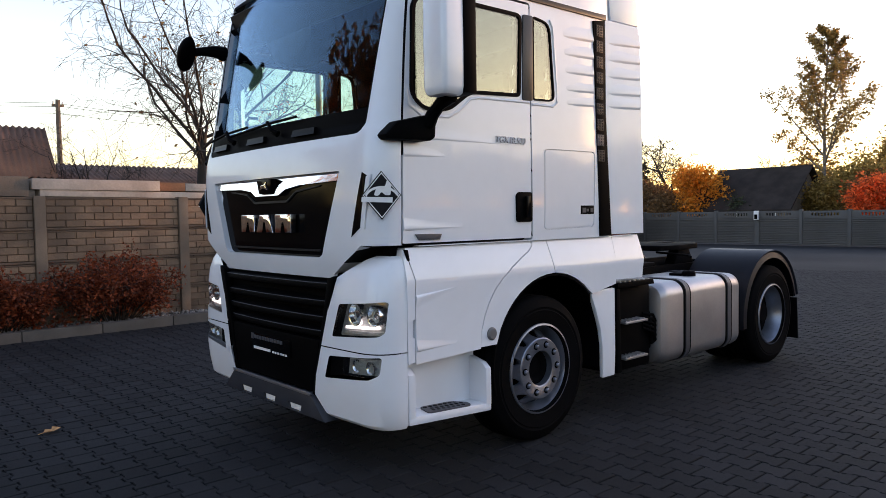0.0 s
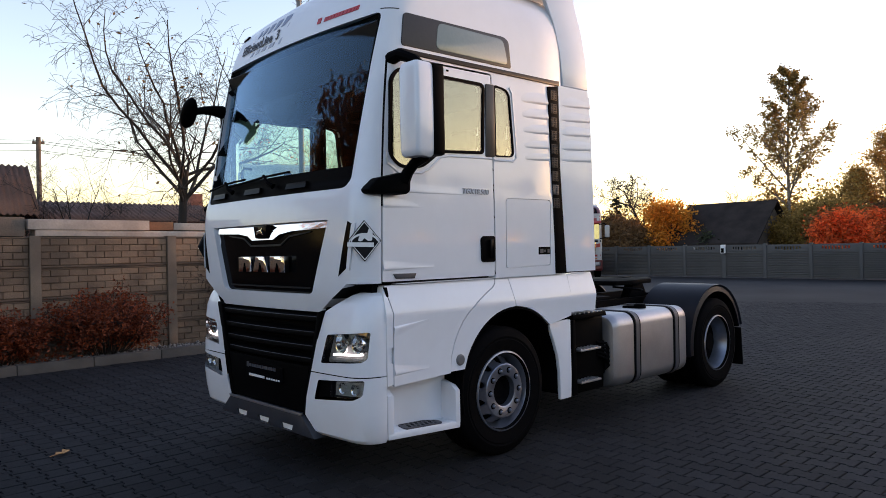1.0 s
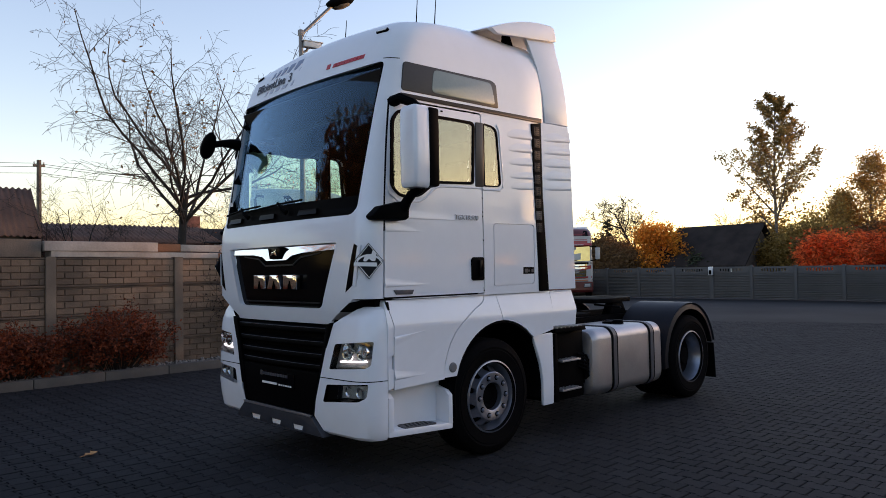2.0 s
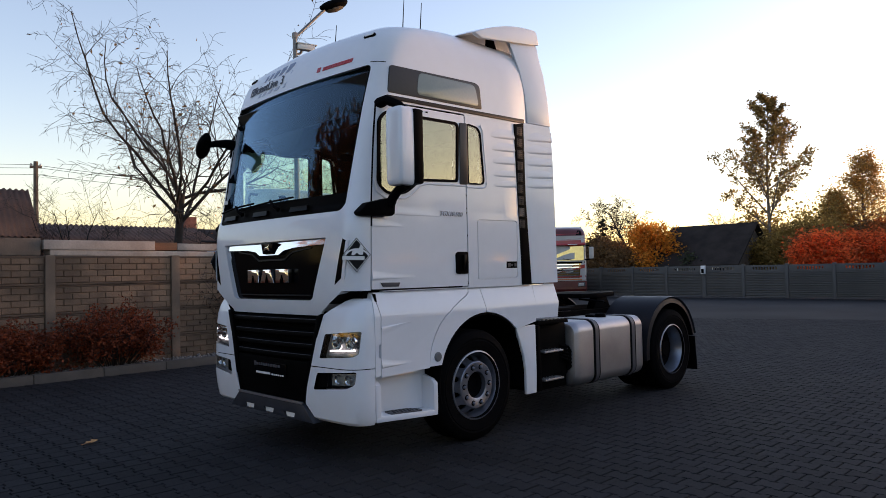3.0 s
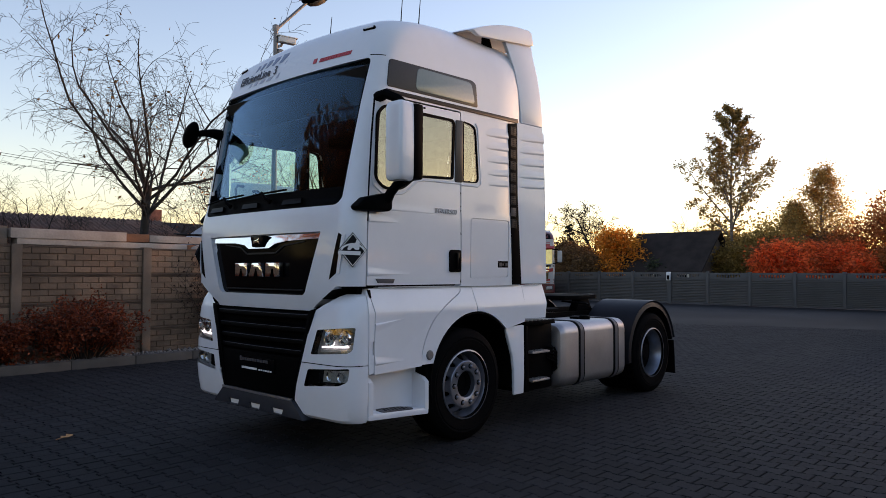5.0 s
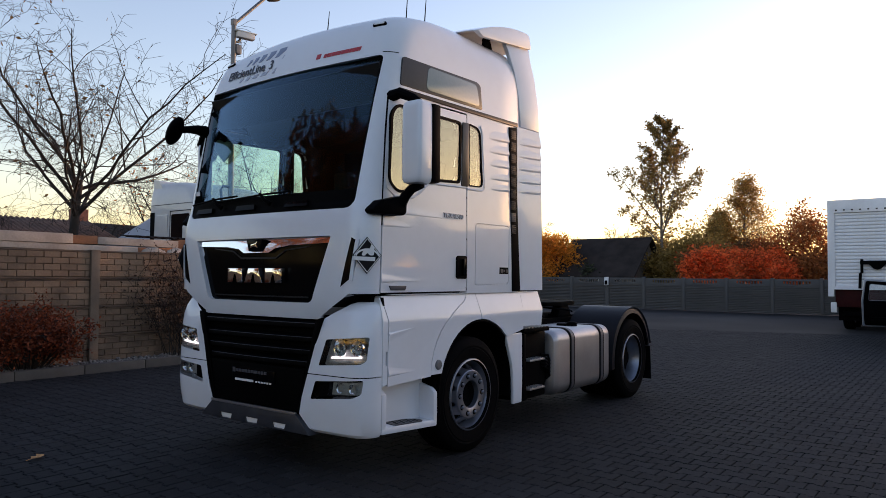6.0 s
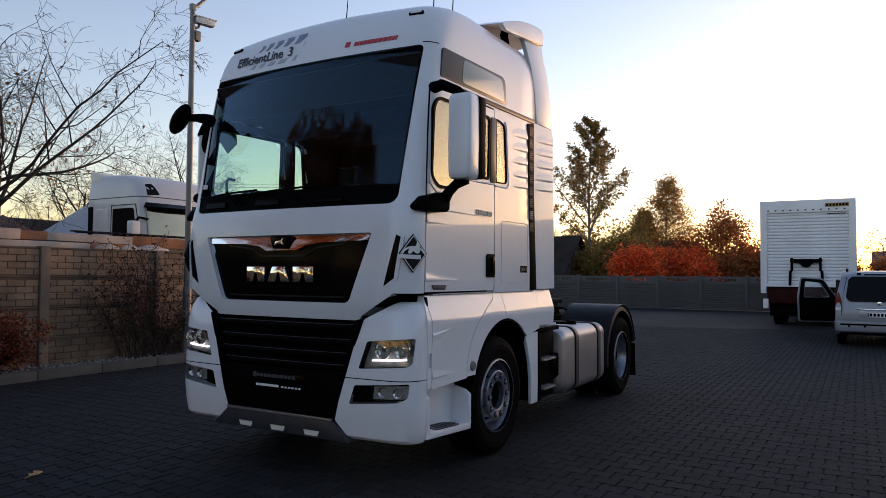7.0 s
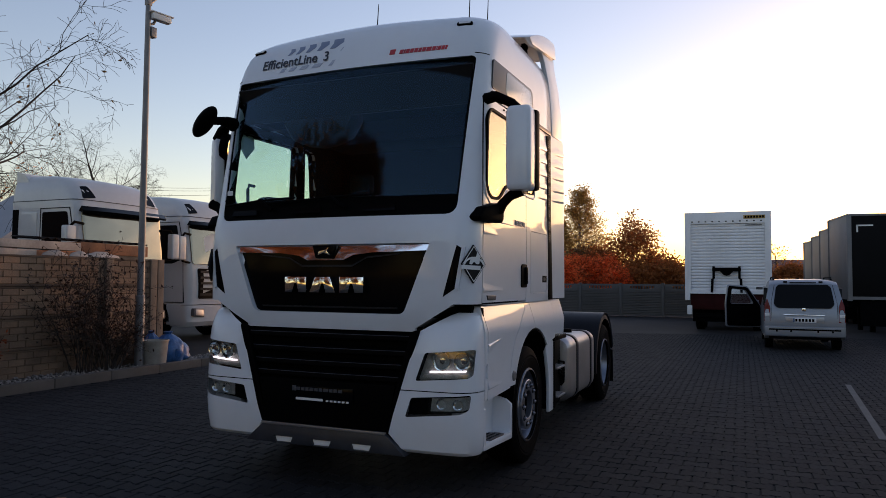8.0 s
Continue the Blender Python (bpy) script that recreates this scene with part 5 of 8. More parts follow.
# ---- chassis behind the cab ----
for s in (-1, 1):
    part("chassis_rail", box(0.4, 5.80, s * 0.39 - 0.04, s * 0.39 + 0.04, 0.76, 1.02, 0.01), M_CHASSIS, truck)
part("crossmember", box(5.68, 5.78, -0.42, 0.42, 0.75, 1.0, 0.02), M_CHASSIS, truck)
part("engine_block", box(0.5, 2.4, -0.36, 0.36, 0.55, 1.32, 0.08), M_CHASSIS, truck)
part("catwalk", box(2.75, 4.1, -0.36, 0.36, 1.02, 1.05, 0.005), M_TREAD, truck, "pierced metal catwalk")
# fifth wheel plate with its slot
fp = prism(rounded([(4.21, -0.42), (4.18, 0.0), (4.21, 0.42), (4.51, 0.47), (5.04, 0.40), (5.38, 0.16), (5.38, 0.06), (4.86, 0.05), (4.86, -0.05), (5.38, -0.06), (5.38, -0.16), (5.04, -0.40), (4.51, -0.47)], 0.04), "z", 1.17, 1.225, 0.012)
fw = part("fifth_wheel", fp, M_CHASSIS, truck, "greasy black fifth wheel coupling")
for s in (-1, 1):
    part("bearing_block", prism([(4.51, 1.02), (4.91, 1.02), (4.81, 1.18), (4.61, 1.18)], "y", s * 0.30, s * 0.42, 0.01), M_CHASSIS, fw)
part("release_handle", tube([(4.36, -0.3, 1.15), (4.31, -0.7, 1.13), (4.26, -0.75, 1.12)], 0.012, 8), M_CHASSIS, fw)
# equipment between cab and coupling
eq = part("air_tank", lathe(disc_profile((0.0, -0.3), (0.09, -0.28), (0.12, -0.24), (0.12, 0.24), (0.09, 0.28), (0.0, 0.3)), "x", (3.25, -0.25, 1.17), 20), M_CHASSIS, truck)
part("coupling_bracket", box(2.72, 2.80, -0.55, 0.45, 1.02, 1.42, 0.01), M_CHASSIS, truck)
part("upper_platform", box(2.78, 3.85, -0.60, 0.55, 1.045, 1.085, 0.012), M_CHASSIS, truck, "black platform behind the cab")
for i in range(5):
    y0 = -0.45 + i * 0.17
    col = (M_CHASSIS, M_RUBBER, M_BLACKGLOSS)[i % 3]
    part("air_hose", tube([(2.78, y0, 1.38), (2.95, y0 - 0.03, 1.42 - 0.02 * i), (3.15, y0 + 0.06, 1.30), (3.35, y0 + 0.02, 1.26), (3.7, y0 * 0.6, 1.25), (4.0, y0 * 0.4, 1.2), (4.22, y0 * 0.4, 1.1)], 0.013, 8), col, truck)
part("rear_exhaust_box", box(2.9, 4.1, 0.42, 1.15, 0.42, 1.02, 0.08, 4), M_CHASSIS, truck)

# fuel tank with straps and cap
TK = rect(0.70, 0.70, 0.12, 6)
ends = [(2.965, 0.80), (2.985, 0.93), (3.03, 0.985), (3.07, 1.0), (4.30, 1.0), (4.345, 0.985), (4.385, 0.93), (4.40, 0.80)]
tk = part("fuel_tank", loft([[(x, -0.855 + p[0] * k, 0.625 + p[1] * k) for p in TK] for x, k in ends]), M_ALU, truck, "brushed aluminium fuel tank", 40)
for xs in (3.37, 4.13):
    for dx, m_, gr, wd in ((0, M_BLACK, 0.004, 0.060), (0, M_GREYSKID, 0.011, 0.030)):
        bo = loft([[(x, -0.855 + p[0] * k, 0.625 + p[1] * k) for p in TK] for x, k in ((xs - wd, 1.0 + gr * 2.6), (xs + wd, 1.0 + gr * 2.6))])
        part("strap", bo, m_, tk)
part("filler_cap", lathe(disc_profile((0.0, 0.055), (0.05, 0.052), (0.062, 0.04), (0.064, 0.0)), "z", (3.80, -0.98, 0.968), 20), M_BLACK, tk, "black filler cap")
part("filler_cap", box(3.72, 3.95, -0.94, -0.82, 0.97, 1.0, 0.012), M_BLACK, tk)
# step unit ahead of the tank
su = part("side_step_unit", box(2.36, 2.92, -1.12, -0.55, 0.30, 0.985, 0.03), M_BLACK, truck, "black battery box with two metal steps")
part("step_frame", prism([(2.34, 0.985), (2.34, 1.02), (2.84, 1.03), (2.86, 0.985)], "y", -1.20, -0.62, 0.006), M_BLACK, su, "black step cover with bright studs")
for i in range(7):
    part("step_rib", box(2.38 + i * 0.066, 2.405 + i * 0.066, -1.19, -0.65, 1.024, 1.036, 0.003), M_TREAD, su)
for z in (0.70, 0.415):
    part("metal_step", box(2.43, 2.74, -1.215, -1.08, z - 0.006, z + 0.012, 0.005), M_ALU, su, "aluminium step")
    for i in range(6):
        part("step_rib", box(2.45 + i * 0.05, 2.462 + i * 0.05, -1.20, -1.09, z + 0.012, z + 0.02), M_TREAD, su)
part("step_side", prism([(2.33, 0.32), (2.33, 0.98), (2.37, 0.98), (2.39, 0.32)], "y", -1.20, -1.05, 0.006), M_BLACK, su)
part("valve_block", box(2.84, 2.97, -1.10, -0.9, 0.42, 0.74, 0.02), M_CHASSIS, su)
for i in range(5):
    part("cable", tube([(2.80, -1.12, 0.74 - i * 0.03), (2.90, -1.16, 0.72 - i * 0.035), (2.97, -1.14, 0.66 - i * 0.04), (2.93, -1.12, 0.55 - i * 0.02)], 0.012, 8), M_RUBBER, su)
# rear mudguards and flaps
for s in (-1, 1):
    ring = []
    for a in list(range(188, 20, -8)) + [14]:
        r = 0.632
        x, z = 5.07 + r * math.cos(radians(a)), 0.50 + r * math.sin(radians(a))
        if 40 < a < 150:
            z = min(z + 0.01, 1.165)
        ring.append([(x + dr * math.cos(radians(a)), s * y, z + dr * math.sin(radians(a))) for dr, y in ((0.0, 1.20), (0.022, 1.215), (0.028, 1.17), (0.03, 0.55), (0.012, 0.54), (0.008, 1.17), (-0.055, 1.20), (-0.055, 1.212))])
    mg = part("rear_mudguard", loft(ring), M_FENDER, truck, "black rear mudguard", 45)
    part("mud_flap", prism([(5.675, 0.62), (5.692, 0.62), (5.735, 0.17), (5.71, 0.17)], "y", s * 0.56, s * 1.21, 0.003), M_RUBBER, mg, "black rubber mud flap")
    part("tail_lamp", box(5.735, 5.78, min(s * 0.75, s * 1.15), max(s * 0.75, s * 1.15), 0.62, 0.75, 0.01), M_BLACK, truck)

# ---- mirrors, wipers, roof fittings ----
for s in (-1, 1):
    hous = loft([[(0.342 + dx, s * 1.445 + dy * s, z) for dx, dy in [(p[0], p[1]) for p in rect(0.165 * k, 0.185 * k, 0.03 * k, 4)]] for z, k in ((2.232, 0.80), (2.245, 0.93), (2.275, 1.0), (2.50, 1.02), (2.80, 1.0), (2.83, 0.93), (2.845, 0.80))])
    def turned(bm):
        """The far mirror is thinner and swung back."""
        if s > 0:
            r = Matrix.Rotation(radians(-38), 3, "Z")
            for v in bm.verts:
                q = r @ Vector(((v.co.x - 0.42) * 0.55, v.co.y - 1.29, 0))
                v.co.x, v.co.y = 0.40 + q.x, 1.29 + q.y
        return bm
    mi = part("mirror", turned(hous), M_WHITE, truck, "white mirror housing on black arms", 40)
    part("mirror_back", turned(box(0.40, 0.50, min(s * 1.355, s * 1.55), max(s * 1.355, s * 1.55), 2.24, 2.84, 0.025)), M_BLACK, mi)
    part("mirror_face", turned(box(0.5005, 0.506, min(s * 1.375, s * 1.53), max(s * 1.375, s * 1.53), 2.27, 2.81, 0.002)), M_MIRROR, mi)
    part("upper_arm", tube([(0.36, s * 1.12, 2.93), (0.38, s * 1.24, 2.955), (0.40, s * 1.36, 2.90), (0.42, s * 1.42, 2.83)], [0.05, 0.042, 0.035, 0.04], 10), M_BLACK, mi, "black upper mirror arm")
    foot = loft([[(0.10 + (x - 0.10) * k, s * (yy + lean * (x - 0.10)), z) for x, z in ((0.10, 2.03), (0.17, 2.105), (0.36, 2.15), (0.40, 2.12), (0.395, 2.02), (0.37, 2.0), (0.115, 2.0))] for yy, lean, k in ((1.13, 0, 0.97), (1.21, 0.20, 1.03), (1.225, 0.26, 1.02))])
    part("arm_foot", bevel(foot, 0.015), M_BLACK, mi, "black mirror foot")
    part("lower_arm", tube([(0.37, s * 1.265, 2.09), (0.38, s * 1.30, 2.15), (0.39, s * 1.35, 2.20), (0.40, s * 1.43, 2.245)], [0.045, 0.038, 0.036, 0.05], 10), M_BLACK, mi)
# front view mirror on the far corner, and its arm
bowl = lathe(disc_profile((0.0, -0.055), (0.06, -0.05), (0.11, -0.03), (0.135, 0.0), (0.14, 0.03), (0.13, 0.035), (0.0, 0.035)), "x", seg=28)
for v in bowl.verts:
    v.co = Matrix.Rotation(radians(38), 3, "X") @ Vector((v.co.x, v.co.y * 0.50, v.co.z * 1.12))
fm = part("front_mirror", bowl, M_BLACK, truck, "black front view mirror on a curved arm")
fm.matrix_basis = pose(-0.06, 1.14, 2.86, 0, -28, 25)
arm_ = part("front_mirror_arm", tube([(-0.04, 1.12, 2.875), (0.06, 1.085, 2.895), (0.15, 1.08, 2.905), (0.24, 1.09, 2.90)], [0.03, 0.034, 0.045, 0.06], 10), M_BLACK, truck, "black curved mirror arm")
km = part("kerb_mirror", prism(rounded([(-0.11, 0.07), (-0.03, 0.12), (0.03, 0.12), (0.11, 0.07), (0.10, -0.04), (0.0, -0.14), (-0.10, -0.04)], 0.03), "y", -0.03, 0.05, 0.02), M_BLACK, truck, "black kerb mirror above the far door")
km.matrix_basis = pose(0.46, 1.33, 2.76, 12, 0, 22)
part("mirror_face", prism(rounded([(-0.095, 0.06), (-0.025, 0.105), (0.025, 0.105), (0.095, 0.06), (0.088, -0.035), (0.0, -0.122), (-0.088, -0.035)], 0.03), "y", -0.034, -0.028), M_MIRROR, km)
part("mirror_stalk", tube([(0.40, 1.20, 2.97), (0.42, 1.30, 2.95), (0.45, 1.35, 2.86)], 0.025, 8), M_BLACK, truck, "black kerb mirror stalk")
for x in (0.72, 0.80, 0.87):
    part("rivet", box(x - 0.010 * (1 + (x == 0.80)), x + 0.010 * (1 + (x == 0.80)), -1.1985, -1.18, 2.925, 2.938, 0.002), M_BLACK, doors[-1])
part("sticker", prism(rounded([(0.985, 2.31), (1.04, 2.31), (1.04, 2.27), (0.985, 2.27)], 0.006), "x", 0.126, 0.128), M_WHITEDECAL, ws, "small white paper sticker")
# wipers
for y0, y1, z0 in ((0.62, 1.00, 2.205), (-0.05, 0.60, 2.225)):
    p0 = nose(y0, 2.15, 0.03)
    wp = part("wiper_arm", tube([nose(y0 - 0.10, 2.125, 0.02), nose(y0 - 0.06, 2.15, 0.045), nose(y0 + 0.02, 2.215, 0.045)], [0.022, 0.016, 0.012], 8), M_BLACK, truck, "black wiper arm")
    part("wiper_blade", tube([nose(y0 - 0.32, 2.215, 0.03), nose(y0 + 0.02, 2.205, 0.035), nose(y1, 2.175, 0.03)], 0.009, 8), M_BLACK, wp)
for y0 in (0.80, 0.18, -0.45):
    part("washer_cover", nose_sheet([(y0 - 0.13, 2.088), (y0 + 0.13, 2.088), (y0 + 0.12, 2.13), (y0 - 0.12, 2.13)], 0.018, 0.03, 4), M_BLACKGLOSS, ws)
def on_nose(y, z, out=0.004, roll=0.0):
    p = nose(y, z, out)
    dz = nose(y, z + 0.02) - nose(y, z - 0.02)
    dy = nose(y - 0.02, z) - nose(y + 0.02, z)
    xax, yax = dy.normalized(), dz.normalized()
    zax = xax.cross(yax).normalized()
    yax = zax.cross(xax)
    m = Matrix((xax, yax, zax)).transposed().to_4x4()
    return Matrix.Translation(p) @ m @ pose(0, 0, 0, 0, 0, roll)


# roof lamps, aerials, beacons base
for s in (-1, 1):
    rl = part("marker_lamp", prism(rect(0.125, 0.042, 0.018), "z", -0.04, 0.012, 0.005), M_BLACK, truck, "small roof marker lamp")
    rl.matrix_basis = on_nose(s * 0.965, 3.565, 0.0)
    part("lens", prism(rect(0.095, 0.022, 0.010), "z", 0.0, 0.016, 0.003), M_WHITEDECAL, rl)
for x, y, h, r in ((0.75, -0.02, 0.32, 0.012), (0.95, -0.80, 0.40, 0.016), (1.05, -0.93, 0.36, 0.014)):
    z0 = 3.67 if y > -0.5 else 3.665
    ae = part("aerial", tube([(x, y, z0 - 0.03), (x, y, z0 + 0.05), (x + 0.004, y, z0 + 0.06), (x + 0.03, y, z0 + h)], [r * 1.6, r, 0.006, 0.003], 8), M_BLACK, truck, "thin black roof aerial")
part("roof_sensor", tube([(0.62, 0.42, 3.62), (0.62, 0.42, 3.675), (0.62, 0.42, 3.69)], [0.022, 0.018, 0.008], 10), M_BLACK, truck)

# lettering and decals on the roof front
for word, at, tag in (("EfficientLine", 0.572, "dark blue roof lettering"), ("3", 0.197, "dark blue numeral on the roof")):
    lt = lettering("lettering", word, 0.128, Matrix(), M_DARKDECAL, truck, tag, squeeze=0.935, bold=0.001)
    for v in lt.data.vertices:
        v.co = nose(at - v.co.x, 3.405 + v.co.y * 0.95, 0.006 + v.co.z)
    lt.data.update()
y0 = 0.615
for k in range(5):
    w = 0.042 + 0.013 * k
    h = 0.064 + 0.007 * k
    z0 = 3.474
    top = nose_prism([(y0, z0), (y0 - 0.028, z0 + h * 0.55), (y0 - 0.018, z0 + h), (y0 - 0.018 - w, z0 + h), (y0 - 0.030 - w, z0 + h * 0.55), (y0 - w * 0.55, z0)], 0.003, 0.006)
    part("stripe", top, M_BLUEDECAL, truck, "slate blue bent stripe")
    if k < 4:
        yb = y0 + 0.05 - 0.01 * k
        part("stripe", nose_prism([(yb, 3.318), (yb - 0.03, 3.352), (yb - 0.03 - w, 3.352), (yb - w, 3.318)], 0.003, 0.006), M_PALEDECAL, truck, "pale blue slanted stripe")
    y0 -= w + 0.046
part("stripe", nose_prism([(0.055, 3.475), (0.045, 3.475), (0.130, 3.318), (0.165, 3.318)], 0.003, 0.006), M_PALEDECAL, truck, "thin pale slanted line")
y = -0.47
part("name_mark", nose_sheet([(-0.386, 3.345), (-0.432, 3.345), (-0.440, 3.388), (-0.394, 3.388)], 0.004, 0.006, 3), M_REDDECAL, truck, "red mark")
for w in (0.035, 0.018, 0.035, 0.035, 0.035, 0.03, 0.035, 0.045, 0.035, 0.012, 0.03, 0.03, 0.022):
    part("name_bar", nose_sheet([(y, 3.344), (y - w + 0.006, 3.344), (y - w - 0.004, 3.378), (y - 0.010, 3.378)], 0.004, 0.006, 2), M_REDDECAL, truck)
    y -= w
lettering("lettering", "TGX", 0.060, pose(1.055, -1.2015, 2.055, 90, 0, 0), M_GREYDECAL, doors[-1], "small grey lettering", 0.004, 0.15)
lettering("lettering", "18.500", 0.060, pose(1.20, -1.2015, 2.055, 90, 0, 0), M_GREYDECAL, doors[-1], "small grey number", 0.004, 0.15)

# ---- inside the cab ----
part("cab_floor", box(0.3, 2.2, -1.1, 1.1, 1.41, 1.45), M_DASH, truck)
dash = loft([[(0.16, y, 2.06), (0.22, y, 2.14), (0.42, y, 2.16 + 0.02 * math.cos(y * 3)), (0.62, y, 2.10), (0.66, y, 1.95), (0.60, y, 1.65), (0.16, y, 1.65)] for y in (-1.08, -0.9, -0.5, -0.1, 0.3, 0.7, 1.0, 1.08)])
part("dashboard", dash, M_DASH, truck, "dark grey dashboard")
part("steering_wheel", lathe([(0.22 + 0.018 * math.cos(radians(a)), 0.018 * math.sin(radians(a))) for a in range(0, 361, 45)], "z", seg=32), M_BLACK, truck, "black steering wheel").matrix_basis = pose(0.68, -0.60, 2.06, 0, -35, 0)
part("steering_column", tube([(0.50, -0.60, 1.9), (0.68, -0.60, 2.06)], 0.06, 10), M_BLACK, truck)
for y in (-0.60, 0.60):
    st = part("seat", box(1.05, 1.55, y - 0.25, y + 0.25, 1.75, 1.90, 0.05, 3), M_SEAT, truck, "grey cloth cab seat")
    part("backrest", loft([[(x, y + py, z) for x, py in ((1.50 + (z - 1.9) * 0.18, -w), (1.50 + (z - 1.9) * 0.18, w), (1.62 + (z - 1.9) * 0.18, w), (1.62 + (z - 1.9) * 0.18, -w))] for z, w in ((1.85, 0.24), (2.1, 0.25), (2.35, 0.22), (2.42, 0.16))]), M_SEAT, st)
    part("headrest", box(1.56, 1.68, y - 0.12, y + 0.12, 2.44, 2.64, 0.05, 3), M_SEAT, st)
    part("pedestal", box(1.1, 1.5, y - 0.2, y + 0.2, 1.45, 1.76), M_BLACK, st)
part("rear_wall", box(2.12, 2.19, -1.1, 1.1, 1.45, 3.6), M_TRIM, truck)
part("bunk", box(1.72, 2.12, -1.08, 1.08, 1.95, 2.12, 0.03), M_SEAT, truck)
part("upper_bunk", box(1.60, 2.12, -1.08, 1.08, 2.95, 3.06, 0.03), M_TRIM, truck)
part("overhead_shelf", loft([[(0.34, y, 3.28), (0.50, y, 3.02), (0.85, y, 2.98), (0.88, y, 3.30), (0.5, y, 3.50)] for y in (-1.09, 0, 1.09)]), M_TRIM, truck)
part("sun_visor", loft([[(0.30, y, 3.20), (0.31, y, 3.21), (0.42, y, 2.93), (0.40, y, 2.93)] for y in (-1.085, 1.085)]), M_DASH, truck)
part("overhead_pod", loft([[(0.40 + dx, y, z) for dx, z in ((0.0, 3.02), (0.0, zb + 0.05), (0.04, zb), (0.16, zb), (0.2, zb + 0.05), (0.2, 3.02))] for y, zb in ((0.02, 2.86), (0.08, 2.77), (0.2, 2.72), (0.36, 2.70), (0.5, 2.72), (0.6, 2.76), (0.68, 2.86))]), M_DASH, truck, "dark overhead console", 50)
pn = part("pennant", prism([(0.40, 2.85), (0.45, 2.875), (0.50, 2.85), (0.55, 2.875), (0.60, 2.85), (0.61, 2.76), (0.50, 2.65), (0.39, 2.76)], "y", 1.150, 1.154), M_PENNANT, doors[1], "pale green shield sticker on the far window")
for s in (-1, 1):
    part("grab_rail", tube([(0.42, s * 1.06, 2.20), (0.40, s * 1.05, 2.36), (0.42, s * 1.05, 2.40), (0.5, s * 1.06, 2.40)], 0.014, 8), M_TRIM, truck)

# ---- other vehicles ----
M_CREAMPAINT = material("white_fleet_paint", (0.52, 0.515, 0.51), 0.36, coat=0.5, vary=0.05, big=1, fine=12)
M_TRAILERWHITE = material("white_trailer_paint", (0.74, 0.75, 0.77), 0.4, coat=0.3, vary=0.07, big=1.2, fine=14)
M_REDPAINT = material("red_fleet_paint", (0.38, 0.03, 0.025), 0.3, coat=0.5, vary=0.1, big=2)
M_SILVER = material("silver_car_paint", (0.22, 0.245, 0.28), 0.38, metal=0.4, coat=0.3, vary=0.05, big=2)
M_TAIL = material("red_lamp_glass", (0.16, 0.008, 0.008), 0.2, coat=0.15, vary=0.1, spec=0.2)
M_CARGLASS = material("dark_car_glass", (0.004, 0.0045, 0.005), 0.08, spec=0.1, coat=0.0, vary=0.1)
M_TARP = material("dark_trailer_curtain", (0.005, 0.0053, 0.006), 0.6, vary=0.2, big=1, fine=30, spec=0.08)
M_TRAILERGREY = material("grey_trailer_panel", (0.17, 0.17, 0.175), 0.6, vary=0.15, big=1)
M_REDFRAME = material("dark_red_frame", (0.030, 0.004, 0.004), 0.6, vary=0.2, big=3, spec=0.1)
M_PLATEBROWN = material("brown_sign_plate", (0.35, 0.22, 0.05), 0.5, vary=0.1)
# Mirror metals with the golden sky's reflection put into their colour.
M_GOLDGLOW = material("painted_gold_reflection", (0.95, 0.62, 0.22), 0.10, metal=1.0, vary=0.12, big=3)
M_SKYGLASS = material("painted_sky_windscreen", (0.28, 0.25, 0.19), 0.08, metal=0.9, vary=0.1)
M_PALEMETAL = material("pale_grey_sheet", (0.34, 0.35, 0.38), 0.5, vary=0.08, big=0.8, fine=20)
M_HOUSEROOF = material("red_tile_roof", (0.22, 0.10, 0.08), 0.85, vary=0.2, big=1, fine=20)

FLEET = [(0.95, 0.03, 1.2, 0.06, 0.22, 0.22), (1.5, 0.0, 1.22, 0.06, 0.22, 0.22), (2.0, 0.03, 1.22, 0.06, 0.22, 0.22), (3.02, 0.16, 1.21, 0.06, 0.22, 0.22), (3.16, 0.19, 1.205, 0.06, 0.22, 0.22),
         (3.38, 0.29, 1.19, 0.08, 0.26, 0.28), (3.55, 0.42, 1.15, 0.10, 0.3, 0.35), (3.66, 0.64, 1.08, 0.12, 0.34, 0.4), (3.72, 1.0, 0.98, 0.12, 0.34, 0.4), (3.75, 1.40, 0.85, 0.12, 0.34, 0.3)]


